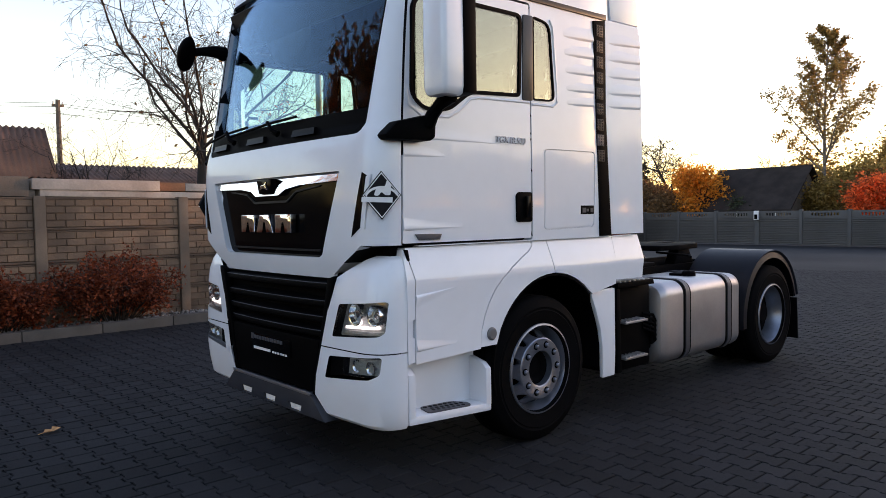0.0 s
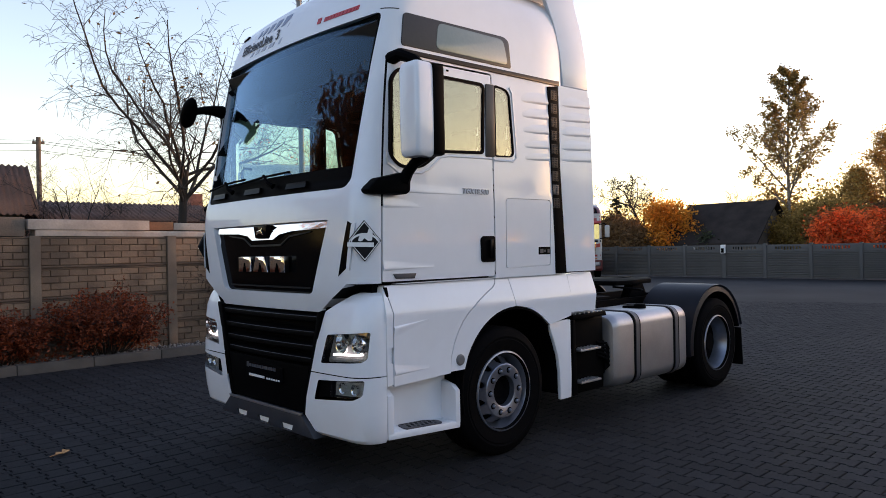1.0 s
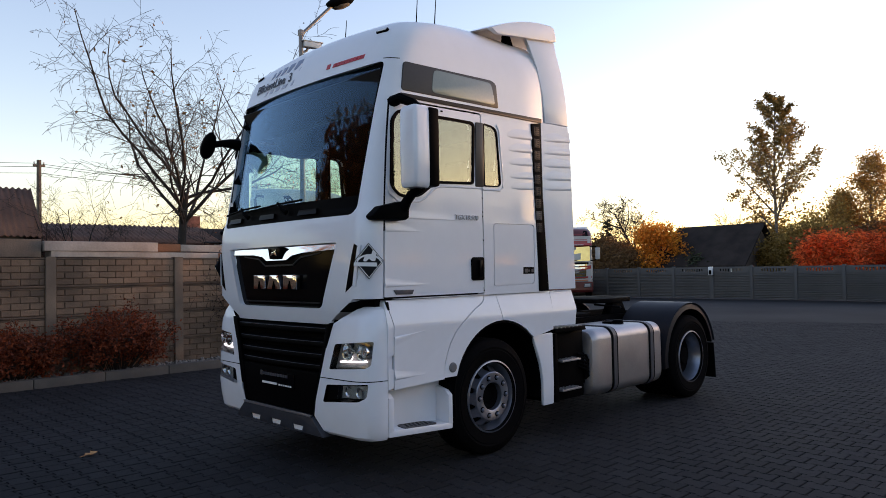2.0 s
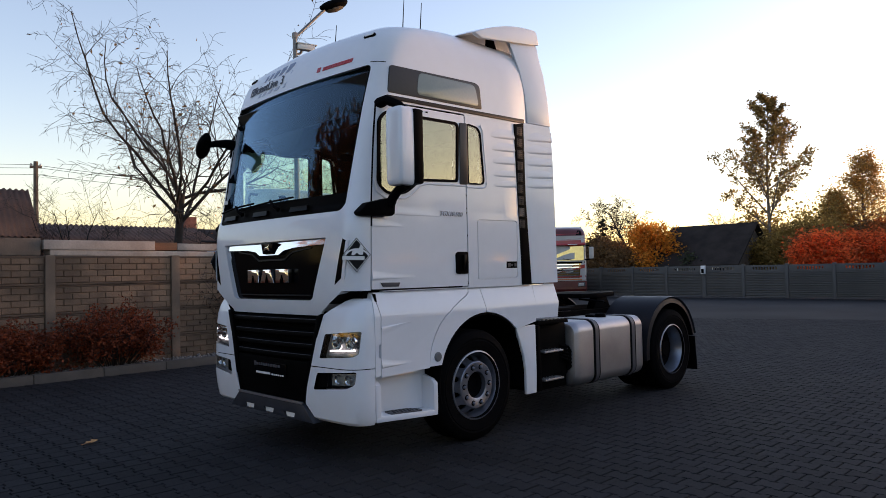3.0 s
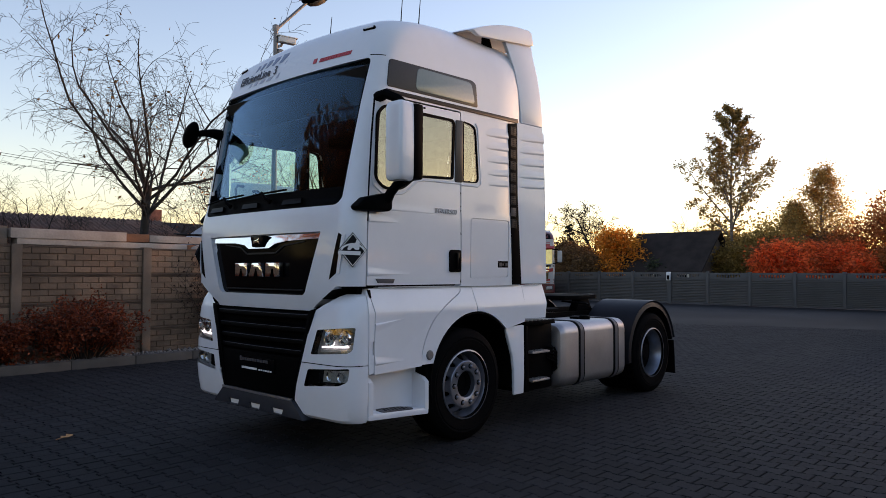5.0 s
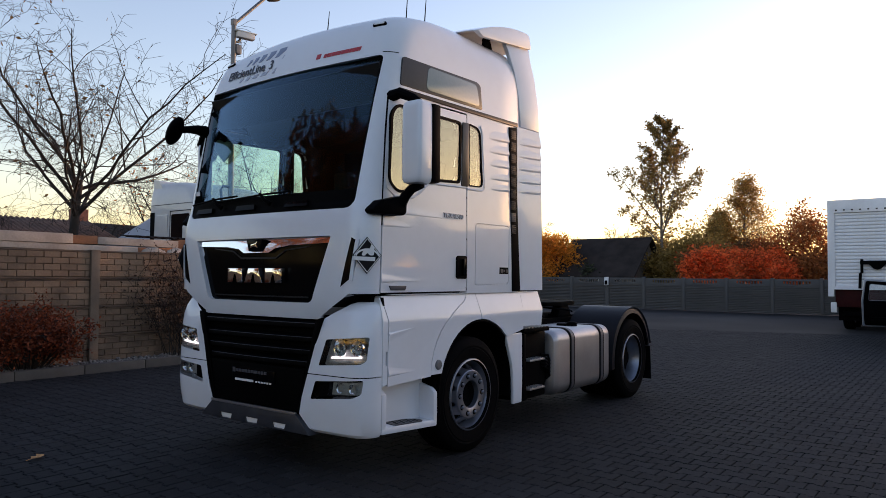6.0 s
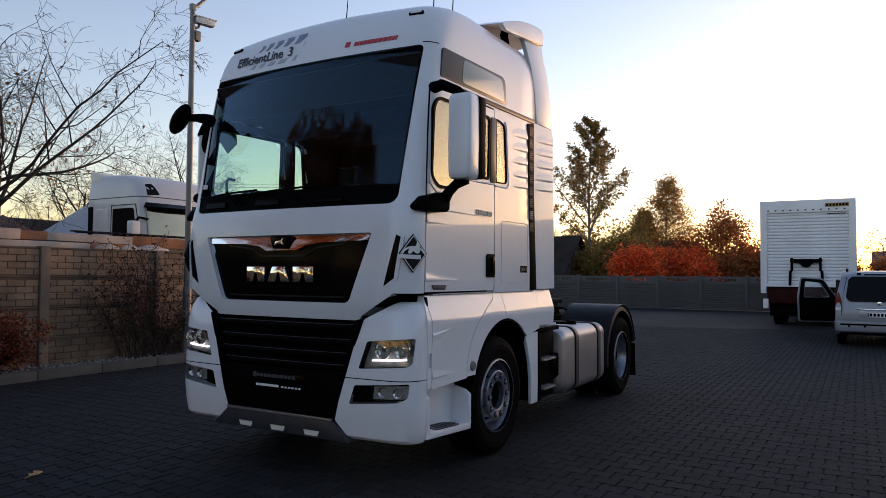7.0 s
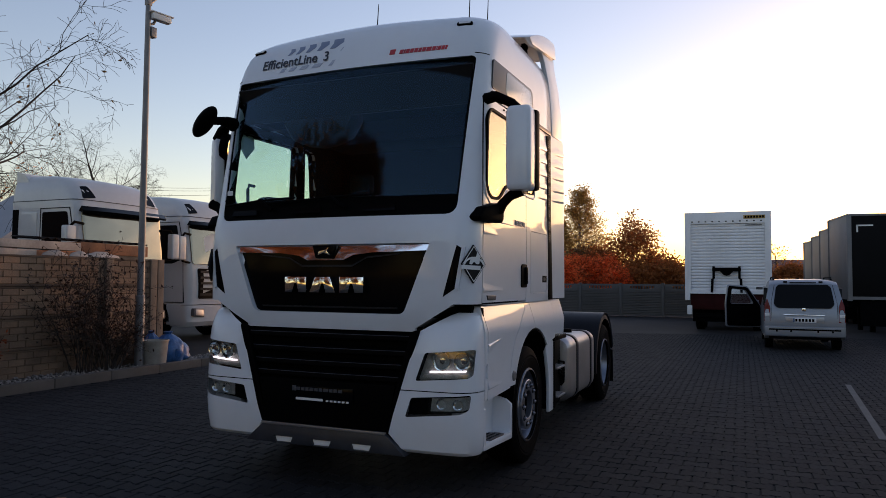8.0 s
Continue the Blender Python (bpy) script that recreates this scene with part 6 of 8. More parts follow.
def fleet_truck(name, label, at, rz, paint, stripes=False, lift=1.0, group=""):
    """A parked cab-over tractor, simpler than the main one; nose towards its own -x."""
    t = thing(name, label, "truck", at, rz, group)
    secs = [(0.95 + (z - 0.95) * lift, *r) for z, *r in FLEET]
    body = part("cab", loft([plan_loop(*c, rear=2.25) for c in secs]), paint, t, "", 28)
    def nose2(y, z):
        for a, b in zip(secs, secs[1:]):
            if z <= b[0]:
                k = max(0, (z - a[0]) / (b[0] - a[0]))
                c = [a[i] + (b[i] - a[i]) * k for i in range(1, 6)]
                lp2 = plan_loop(z, *c, rear=2.25)[:17]
                return next((p[0] + (q[0] - p[0]) * (abs(y) - p[1]) / max(1e-6, q[1] - p[1]) for p, q in zip(lp2, lp2[1:]) if p[1] <= abs(y) <= q[1]), lp2[-1][0])
        return 0.5
    def sheet(poly, out, thick):
        bm = prism(poly, "x", 0, thick)
        bmesh.ops.triangulate(bm, faces=[f for f in bm.faces if len(f.verts) > 4])
        for _ in range(3):
            bmesh.ops.subdivide_edges(bm, edges=[e for e in bm.edges if e.calc_length() > 0.15], cuts=1)
        for v in bm.verts:
            v.co.x += nose2(v.co.y, v.co.z) - out
        return bm
    top = 2.0 + (1.02 if not stripes else 0.85) * lift
    part("windscreen", sheet(rounded([(-1.08, 2.02), (1.08, 2.02), (1.10, top), (-1.10, top)], 0.06), 0.035, 0.045), M_GOLDGLOW if stripes else M_SKYGLASS, t, "windscreen with the golden sky's glow in its colour", 50)
    vis = part("sun_visor", loft([[(0.02 + 0.1 * (y / 1.2) ** 2, y, top + 0.08), (-0.12 + 0.2 * (y / 1.2) ** 4, y, top - 0.02), (-0.10 + 0.2 * (y / 1.2) ** 4, y, top - 0.06), (0.10 + 0.1 * (y / 1.2) ** 2, y, top - 0.03)] for y in [1.18 * k / 6 for k in range(-6, 7)]]), M_CARGLASS if not stripes else M_REDPAINT, t, "sun visor over the windscreen")
    # The striped truck's grille takes the same painted gold reflection.
    gr = part("grille", sheet(rounded([(-0.85, 1.1), (0.85, 1.1), (0.9, 1.9), (-0.9, 1.9)], 0.05), 0.012, 0.02), M_BLACK if not stripes else M_GOLDGLOW, t)
    for k in range(5):
        z = 1.18 + k * 0.15
        part("slat", sheet([(-0.82, z), (0.82, z), (0.82, z + 0.06), (-0.82, z + 0.06)], 0.03, 0.03), M_CHROME if stripes else M_DARKGREY, gr)
    bp = part("bumper", loft([plan_loop(*c, rear=0.7) for c in ((0.38, 0.05, 1.2, 0.06, 0.22, 0.2), (0.5, -0.03, 1.23, 0.06, 0.22, 0.2), (0.93, -0.02, 1.23, 0.06, 0.22, 0.2))]), M_MAROON if stripes else paint, t, "", 28)
    for s in (-1, 1):
        part("headlamp", prism(rounded([(s * 0.72, 0.62), (s * 1.12, 0.66), (s * 1.10, 0.86), (s * 0.74, 0.84)], 0.03), "x", -0.045, 0.15, 0.01), M_GREYSKID, bp)
        part("lens", prism(rounded([(s * 0.75, 0.65), (s * 1.06, 0.68), (s * 1.05, 0.83), (s * 0.77, 0.81)], 0.03), "x", -0.055, 0.0, 0.004), M_ALU, bp)
        part("side_window", prism(rounded([(0.32, 2.12), (0.50, top - 0.03), (1.25, top - 0.03), (1.25, 2.02), (0.62, 2.02)], 0.05), "y", s * 1.20, s * 1.226), M_CARGLASS, t, "dark side window")
        part("door_seam", boolean(prism([(0.22, 1.0), (0.27, 2.5), (0.42, top + 0.06), (1.32, top + 0.06), (1.32, 1.0)], "y", s * 1.19, s * 1.2235), prism([(0.235, 1.015), (0.285, 2.5), (0.432, top + 0.045), (1.305, top + 0.045), (1.305, 1.015)], "y", s * 1.1, s * 1.3)), M_SEAM, t)
        part("cab_panel", prism(rounded([(1.42, 2.15), (1.42, top - 0.02), (1.95, top - 0.02), (1.95, 2.15)], 0.04), "y", s * 1.20, s * 1.228, 0.006), paint, t)
        part("rear_gap", box(2.02, 2.20, min(s * 1.19, s * 1.225), max(s * 1.19, s * 1.225), 1.1, top + 0.05, 0.0), M_BLACK, t)
        mi = part("mirror", box(0.02, 0.20, min(s * 1.36, s * 1.60), max(s * 1.36, s * 1.60), 2.10, 2.72, 0.05, 3), paint, t)
        part("mirror_arm", tube([(0.14, s * 1.1, 2.78), (0.10, s * 1.35, 2.80), (0.11, s * 1.45, 2.70)], 0.03, 8), M_BLACK, mi)
        part("mirror_arm", tube([(0.14, s * 1.1, 2.04), (0.11, s * 1.4, 2.08), (0.11, s * 1.45, 2.15)], 0.03, 8), M_BLACK, mi)
        part("door_handle", box(1.12, 1.26, min(s * 1.21, s * 1.235), max(s * 1.21, s * 1.235), 1.55, 1.62, 0.008), M_BLACK, t)
        part("roof_lamp", sheet(rounded([(s * 0.70, 3.38), (s * 1.02, 3.34), (s * 0.97, 3.62), (s * 0.80, 3.64)], 0.03), 0.012, 0.03), M_CARGLASS, t)
        w = part("wheel", lathe(disc_profile((0.0, -0.02), (0.12, -0.03), (0.17, -0.12), (0.25, -0.06), (0.29, -0.10), (0.31, -0.15), (0.31, 0.1)), "y", seg=28), M_STEEL, t)
        w.matrix_basis = pose(1.35, s * 1.04, 0.503, 0, 0, 0 if s < 0 else 180)
        part("tyre", tyre(0.505, 0.31), M_RUBBER, w)
        wr = shared("wheel", w, t, pose(5.0, s * 1.0, 0.503, 0, 0, 0 if s < 0 else 180))
        shared("tyre", w.children[0], wr, Matrix())
        part("step_panel", prism([(0.3, 0.42), (0.78, 0.42), (0.80, 0.95), (0.3, 0.95)], "y", s * 1.0, s * 1.22, 0.02), paint, t)
        part("arch", loft([[(1.35 + r * math.cos(radians(a)), y, 0.5 + r * math.sin(radians(a))) for r, y in ((0.58, s * 1.22), (0.66, s * 1.22), (0.66, s * 0.8), (0.58, s * 0.8))] for a in range(0, 181, 12)]), M_BLACK, t)
        part("side_skirt", box(2.2, 4.2, min(s * 1.0, s * 1.2), max(s * 1.0, s * 1.2), 0.3, 1.0, 0.04), paint if not stripes else M_REDPAINT, t)
    part("chassis", box(0.4, 6.0, -0.4, 0.4, 0.6, 1.0, 0.02), M_CHASSIS, t)
    # crease round the roof's foot, rear spoiler edge, light bar under the visor
    part("roof_joint", loft([plan_loop(z, *[a + (b - a) * 0.0 for a, b in zip(secs[4][1:], secs[4][1:])], rear=2.252, inset=-0.004) for z in (secs[4][0] + 0.01, secs[4][0] + 0.028)]), M_GREYSKID, t)
    part("spoiler_edge", loft([[(1.75, y, secs[-1][0] - 0.25), (2.0, y, secs[-1][0] + 0.03), (2.24, y, secs[-1][0] + 0.08), (2.24, y, secs[-1][0] - 0.3)] for y in (-1.12, -1.0, 0, 1.0, 1.12)]), paint, t)
    part("light_bar", box(-0.135, -0.11, -0.75, -0.25, top - 0.035, top + 0.0, 0.006), M_WHITEDECAL, vis)
    if stripes:
        for z, h, m_ in ((0.99, 0.05, M_ORANGEPAINT), (1.12, 0.10, M_REDPAINT), (1.86, 0.10, M_BLACK), (2.96, 0.14, M_REDPAINT), (3.15, 0.30, M_REDPAINT)):
            part("stripe", sheet([(-1.15, z), (1.15, z), (1.15, z + h), (-1.15, z + h)], 0.015, 0.02), m_, t)
        part("roof_cap", loft([plan_loop(*c, rear=2.255, inset=-0.006) for c in secs[4:]]), M_MAROON, t, "dark red roof cap", 28)
        part("roof_band", loft([plan_loop(secs[4][0] + dz_, *secs[4][1:], rear=2.258, inset=-0.012) for dz_ in (-0.02, 0.09)]), M_DULLWHITE, t, "pale band under the roof", 28)
        for yy in (-0.42, 0.40):
            part("wiper", tube([(-0.02, yy, 2.05), (-0.015, yy + 0.45, 2.12)], 0.014, 6), M_BLACK, t)
        part("front_stripe", sheet([(-1.12, 1.62), (-1.12, 1.80), (1.12, 1.40), (1.12, 1.24)], 0.036, 0.03), M_REDPAINT, t, "slanted red stripe")
        part("grille_bar", sheet([(-0.8, 1.30), (-0.72, 1.30), (0.75, 1.74), (0.67, 1.74)], 0.05, 0.02), M_CHROME, gr)
    return t


M_MAROON = material("dark_red_roof_paint", (0.11, 0.016, 0.014), 0.35, coat=0.5, vary=0.15, big=2)
M_DULLWHITE = material("dull_white_paint", (0.42, 0.41, 0.40), 0.4, coat=0.3, vary=0.1, big=2)
M_ORANGEPAINT = material("orange_paint", (0.6, 0.16, 0.03), 0.35, coat=0.4, vary=0.1)
fleet_truck("parked_truck", "white parked tractor truck with a tall rounded roof", (9.58, 14.35, -0.016), 90, M_CREAMPAINT, lift=1.06, group="trucks behind the wall")
fleet_truck("parked_truck", "white parked tractor truck beside another behind the wall", (13.1, 14.65, -0.016), 90, M_CREAMPAINT, lift=1.04, group="trucks behind the wall")
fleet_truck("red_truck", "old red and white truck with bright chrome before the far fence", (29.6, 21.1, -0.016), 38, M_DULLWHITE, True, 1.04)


def trailer_wheels(t, xs, y0, y1, r=0.5):
    for x in xs:
        for y in (y0, y1):
            w = part("wheel", lathe(disc_profile((0.0, -0.1), (0.14, -0.12), (0.25, -0.02), (0.30, -0.14), (0.30, 0.14), (0.0, 0.14)), "y", seg=24), M_STEEL, t)
            w.matrix_basis = pose(x, y, r, 0, 0, 0 if y < (y0 + y1) / 2 else 180)
            part("tyre", tyre(0.505, 0.31), M_RUBBER, w)


# white box trailer seen from behind
bt = thing("box_trailer", "white box trailer with a ribbed rear door", "trailer", (23.05, 0.58, -0.016))
part("box_body", box(0.10, 9.0, 0.03, 2.72, 1.27, 4.0, 0.02), M_TRAILERWHITE, bt)
part("rear_frame", boolean(boolean(box(0.0, 0.12, 0.02, 2.72, 1.04, 4.01, 0.012), box(-0.1, 0.09, 0.22, 2.52, 1.36, 3.62)), box(-0.1, 0.3, 0.16, 2.56, 0.9, 1.26)), M_TRAILERWHITE, bt)
rd = part("roller_door", box(0.07, 0.10, 0.21, 2.53, 1.30, 3.64), M_TRAILERWHITE, bt, "white ribbed roller door")
slat = None
for k in range(22):
    m = pose(0.07, 1.37, 1.345 + k * 0.1035)
    if slat is None:
        slat = part("slat", loft([[(-0.002, y, 0.0), (-0.026, y, 0.02), (-0.03, y, 0.05), (-0.024, y, 0.08), (-0.002, y, 0.094), (0.012, y, 0.094), (0.012, y, 0.0)] for y in (-1.145, 1.145)]), M_TRAILERWHITE, rd)
        slat.matrix_basis = m
    else:
        shared("slat", slat, rd, m)
for k in range(11):
    part("rivet_lamp", box(-0.012, 0.0, 0.30 + k * 0.215, 0.35 + k * 0.215, 3.675, 3.715, 0.004), M_BLACK, bt)
part("sign_plate", box(-0.012, 0.0, 0.20, 0.86, 3.765, 3.885, 0.003), M_PLATEBROWN, bt, "brown sign plate with dark unreadable blocks")
for k in range(7):
    part("sign_block", box(-0.017, -0.01, 0.235 + k * 0.088, 0.295 + k * 0.088, 3.79, 3.86), M_BLACK, bt)
part("thin_mark", box(0.028, 0.035, 0.30, 0.80, 3.545, 3.57), M_DARKGREY, bt)
part("lift_frame", joined(tube([(-0.06, 1.86, 1.30), (-0.06, 1.84, 1.75), (-0.06, 1.80, 1.78), (-0.06, 1.80, 2.18)], 0.042, 8), tube([(-0.06, 0.94, 1.30), (-0.06, 0.96, 1.75), (-0.06, 1.0, 1.78), (-0.06, 1.0, 2.18)], 0.042, 8), box(-0.10, -0.02, 0.95, 1.85, 2.02, 2.14, 0.03), prism([(1.62, 2.03), (1.18, 2.03), (1.3, 1.90), (1.4, 1.86), (1.5, 1.90)], "x", -0.09, -0.03)), M_BLACK, bt, "black tail lift frame")
# Full-width black sheet, added to stand for the dark below the box.
part("mud_flap", box(0.45, 0.48, 0.25, 2.5, 0.30, 1.10, 0.004), M_BLACK, bt, "black sheet added to darken the trailer's underside")
part("under_frame", box(0.3, 8.5, 0.35, 2.35, 0.82, 1.27, 0.02), M_REDFRAME, bt, "dark red trailer frame")
part("rear_beam", box(0.12, 0.28, 0.18, 2.54, 0.72, 1.255, 0.02), M_REDFRAME, bt)
part("side_lamp", box(0.05, 0.2, 2.50, 2.66, 0.55, 0.86, 0.02), M_WHITEDECAL, bt)
part("crash_bar", box(0.35, 0.45, 0.3, 2.4, 0.45, 0.57, 0.015), M_CHASSIS, bt)
part("small_sticker", box(0.03, 0.037, 0.28, 0.5, 1.42, 1.5), M_GREYSKID, bt)
trailer_wheels(bt, (1.2, 2.5), 0.45, 2.28)

# parked van with an open door; its nose points to +x
van = thing("van", "silver panel van with its driver's door open", "van", (16.45, 0.16, -0.016))
VP = [(0.0, 0.42), (-0.03, 0.62), (0.0, 0.95), (0.06, 1.25), (0.22, 1.70), (0.36, 1.78), (1.4, 1.82), (2.3, 1.76), (2.75, 1.60), (3.25, 1.12), (3.95, 0.98), (4.22, 0.80), (4.26, 0.45), (4.1, 0.30), (0.1, 0.30)]
def van_loop(y):
    k = abs(y) / 0.90
    return [(x, y * (1.0 if z < 1.05 else 1.0 - 0.16 * (z - 1.05) / 0.75), z - (0.05 * k ** 6 if z > 1.5 else 0)) for x, z in VP]
vb = loft([van_loop(y) for y in (-0.90, -0.885, -0.84, -0.6, -0.3, 0, 0.3, 0.6, 0.84, 0.885, 0.90)])
for wx in (0.75, 3.45):
    vb = boolean(vb, lathe(disc_profile((0.0, -1.2), (0.37, -1.2), (0.37, 1.2), (0.0, 1.2)), "y", (wx, 0, 0.32), 28))
part("body", vb, M_SILVER, van, "", 30)
rw_ = rounded([(-0.60, 1.08), (0.60, 1.08), (0.68, 1.17), (0.62, 1.60), (0.55, 1.67), (-0.55, 1.67), (-0.62, 1.60), (-0.68, 1.17)], 0.05)
bm = prism(rw_, "x", -0.012, 0.03)
for v in bm.verts:
    v.co.x += 0.06 + (v.co.z - 1.25) * 0.355
part("rear_window", bm, M_CARGLASS, van, "dark rear window")
part("window_lip", box(0.19, 0.215, -0.3, 0.3, 1.705, 1.73, 0.004), M_BLACK, van)
for s in (-1, 1):
    bm = prism(rounded([(s * 0.76, 0.72), (s * 0.905, 0.72), (s * 0.89, 1.15), (s * 0.83, 1.32), (s * 0.76, 1.10)], 0.03), "x", -0.02, 0.10, 0.01)
    for v in bm.verts:
        v.co.x += max(0, (v.co.z - 0.95) * 0.2) + 0.0
    tl = part("tail_lamp", bm, M_TAIL, van, "red tail lamp")
    part("lamp_band", box(-0.028, 0.0, min(s * 0.78, s * 0.89), max(s * 0.78, s * 0.89), 0.86, 0.93, 0.004), M_WHITEDECAL, tl)
    part("roof_rail", tube([(0.5, s * 0.66, 1.80), (0.6, s * 0.66, 1.85), (2.1, s * 0.66, 1.86), (2.25, s * 0.66, 1.79)], 0.02, 8), M_BLACK, van)
    part("side_window", prism(rounded([(0.45, 1.12), (0.50, 1.58), (1.35, 1.62), (1.35, 1.12)], 0.05), "y", s * 0.80, s * 0.895), M_CARGLASS, van)
    part("rear_wing", prism([(0.02, 0.42), (0.02, 0.62), (0.3, 0.64), (0.4, 0.42)], "y", s * 0.86, s * 0.915, 0.01), M_SILVER, van)
    for wx in (0.75, 3.45):
        w = part("wheel", lathe(disc_profile((0.0, -0.06), (0.1, -0.07), (0.19, -0.05), (0.205, -0.09), (0.205, 0.08)), "y", seg=24), M_STEEL, van)
        w.matrix_basis = pose(wx, s * 0.78, 0.318, 0, 0, 0 if s < 0 else 180)
        part("tyre", lathe(disc_profile((0.20, -0.09), (0.26, -0.1), (0.31, -0.09), (0.32, -0.06), (0.32, 0.06), (0.31, 0.09), (0.2, 0.09)), "y", seg=32), M_RUBBER, w)
bmp = part("rear_bumper", box(-0.08, 0.12, -0.90, 0.90, 0.36, 0.62, 0.05, 3), M_SILVER, van)
part("bumper_pad", box(-0.088, -0.06, -0.80, 0.80, 0.52, 0.56, 0.01), M_BLACK, bmp)
for y in (-0.62, -0.3, 0.3, 0.62):
    part("sensor", lathe(disc_profile((0.0, -0.006), (0.024, -0.004), (0.026, 0.02)), "x", (-0.088, y, 0.5), 12), M_BLACK, bmp)
np_ = part("plate_recess", box(-0.02, 0.04, -0.45, 0.42, 0.70, 0.86, 0.02), M_ALU, van, "bright plate surround")
npl = part("number_plate", box(-0.03, -0.012, -0.27, 0.25, 0.72, 0.83, 0.006), M_WHITEDECAL, van, "white number plate with plain bars")
for k in range(6):
    part("plate_bar", box(-0.034, -0.028, 0.20 - k * 0.075 - 0.05, 0.20 - k * 0.075, 0.74, 0.81), M_BLACK, npl)
part("plate_strip", box(-0.034, -0.028, 0.212, 0.245, 0.725, 0.825), M_BLUEBAG, npl)
for s in (-1, 1):
    part("gate_seam", tube([(-0.012, s * 0.74, 0.64), (-0.004, s * 0.74, 0.95), (0.055, s * 0.735, 1.22), (0.20, s * 0.655, 1.66)], 0.006, 5), M_SEAM, van)
    part("roof_hinge", box(0.20, 0.26, s * 0.40 - 0.045, s * 0.40 + 0.045, 1.715, 1.755, 0.008), M_BLACK, van)
part("valance", box(-0.05, 0.14, -0.80, 0.80, 0.30, 0.375, 0.02), M_BLACK, bmp, "black lower valance")
part("bright_band", box(-0.086, -0.07, -0.86, 0.86, 0.585, 0.60, 0.004), M_ALU, bmp)
part("tailgate_grip", box(-0.012, 0.03, -0.46, 0.46, 0.885, 0.915, 0.01), M_CHROME, van)
part("badge", prism(rounded([(-0.05, 1.0), (0.05, 1.0), (0.035, 1.08), (-0.035, 1.08)], 0.015), "x", 0.0, 0.05, 0.004), M_CHROME, van, "small chrome badge")
part("wiper", tube([(0.07, 0.05, 1.15), (0.10, -0.15, 1.28), (0.11, -0.28, 1.30)], 0.01, 6), M_BLACK, van)
part("aerial_base", box(1.9, 2.0, -0.04, 0.04, 1.79, 1.85, 0.01), M_BLACK, van)
van.scale = (1.0, 0.955, 0.95)
# open driver's door, hinged at its front edge
dz = [(0.0, 0.40), (0.0, 1.02), (-0.42, 1.62), (-1.02, 1.66), (-1.10, 1.10), (-1.08, 0.42)]
leafd = prism(rounded(dz, 0.06), "y", -0.03, 0.03, 0.01)
winp = rounded([(-0.24, 1.10), (-0.48, 1.49), (-0.90, 1.53), (-0.94, 1.10)], 0.05)
leafd = boolean(leafd, prism(winp, "y", -0.2, 0.2))
vd = part("open_door", leafd, M_SILVER, van, "silver front door standing wide open")
vd.matrix_basis = pose(3.05, 0.91, 0, 0, 0, -62)
part("door_card", prism(rounded([(-0.06, 0.46), (-0.06, 1.0), (-1.02, 1.02), (-1.02, 0.48)], 0.05), "y", -0.05, -0.028, 0.008), M_BLACK, vd, "black inner door panel")
trimd = boolean(prism(rounded([(-0.03, 0.43), (-0.03, 1.02), (-0.43, 1.58), (-1.0, 1.62), (-1.07, 1.10), (-1.05, 0.45)], 0.06), "y", -0.040, -0.031), prism(offset_poly(winp, 0.012), "y", -0.2, 0.2))
part("inner_trim", trimd, M_BLACK, vd, "black inner door frame")
part("door_glass", prism(winp, "y", -0.004, 0.004), M_LENS, vd)
part("door_pocket", box(-0.9, -0.3, -0.10, -0.045, 0.5, 0.66, 0.02), M_BLACK, vd)
part("door_mirror", box(-0.18, -0.02, 0.03, 0.26, 1.0, 1.20, 0.04), M_SILVER, vd)

# row of trailers along the yard's side
def long_trailer(at, label, side_mat, end_mat, h=3.95):
    t = thing("curtain_trailer", label, "trailer", at, 7, "row of trailers")
    part("curtain_side", box(0.0, 2.5, -13.0, -0.08, 1.15, h - 0.05, 0.02), side_mat, t)
    part("end_wall", box(0.06, 2.44, -0.08, 0.02, 1.1, h - 0.04, 0.02), end_mat, t)
    part("roof_rail", box(-0.02, 2.52, -13.0, 0.03, h - 0.06, h + 0.02, 0.02), end_mat, t)
    for x in (0.0, 2.5):
        part("corner_post", box(x - 0.05, x + 0.05, -0.10, 0.05, 1.05, h, 0.015), end_mat, t)
    part("side_rail", box(-0.02, 0.04, -13.0, -0.05, 1.10, 1.20), M_TRAILERGREY, t)
    part("frame", box(0.5, 2.0, -12.8, -0.1, 0.85, 1.10), M_CHASSIS, t)
    # Long black sheet, added so that the space under the trailer reads dark.
    part("under_guard", box(0.08, 0.14, -12.4, -0.35, 0.22, 1.06, 0.01), M_CHASSIS, t)
    for k in range(6):
        part("tie_strap", box(-0.012, 0.0, -1.5 - k * 2.0, -1.44 - k * 2.0, 1.2, h - 0.4), M_BLACK, t)
    for y in (-9.5, -10.9, -2.2):
        for x in (0.3, 2.2):
            w = part("wheel", lathe(disc_profile((0.0, -0.13), (0.3, -0.13), (0.45, -0.15), (0.5, -0.1), (0.5, 0.1), (0.45, 0.15), (0.0, 0.15)), "x", seg=24), M_RUBBER, t)
            w.matrix_basis = pose(x, y, 0.5)
    part("landing_leg", box(0.5, 0.62, -0.9, -0.75, 0.0, 0.9), M_CHASSIS, t)
    part("landing_leg", box(1.9, 2.02, -0.9, -0.75, 0.0, 0.9), M_CHASSIS, t)
    return t


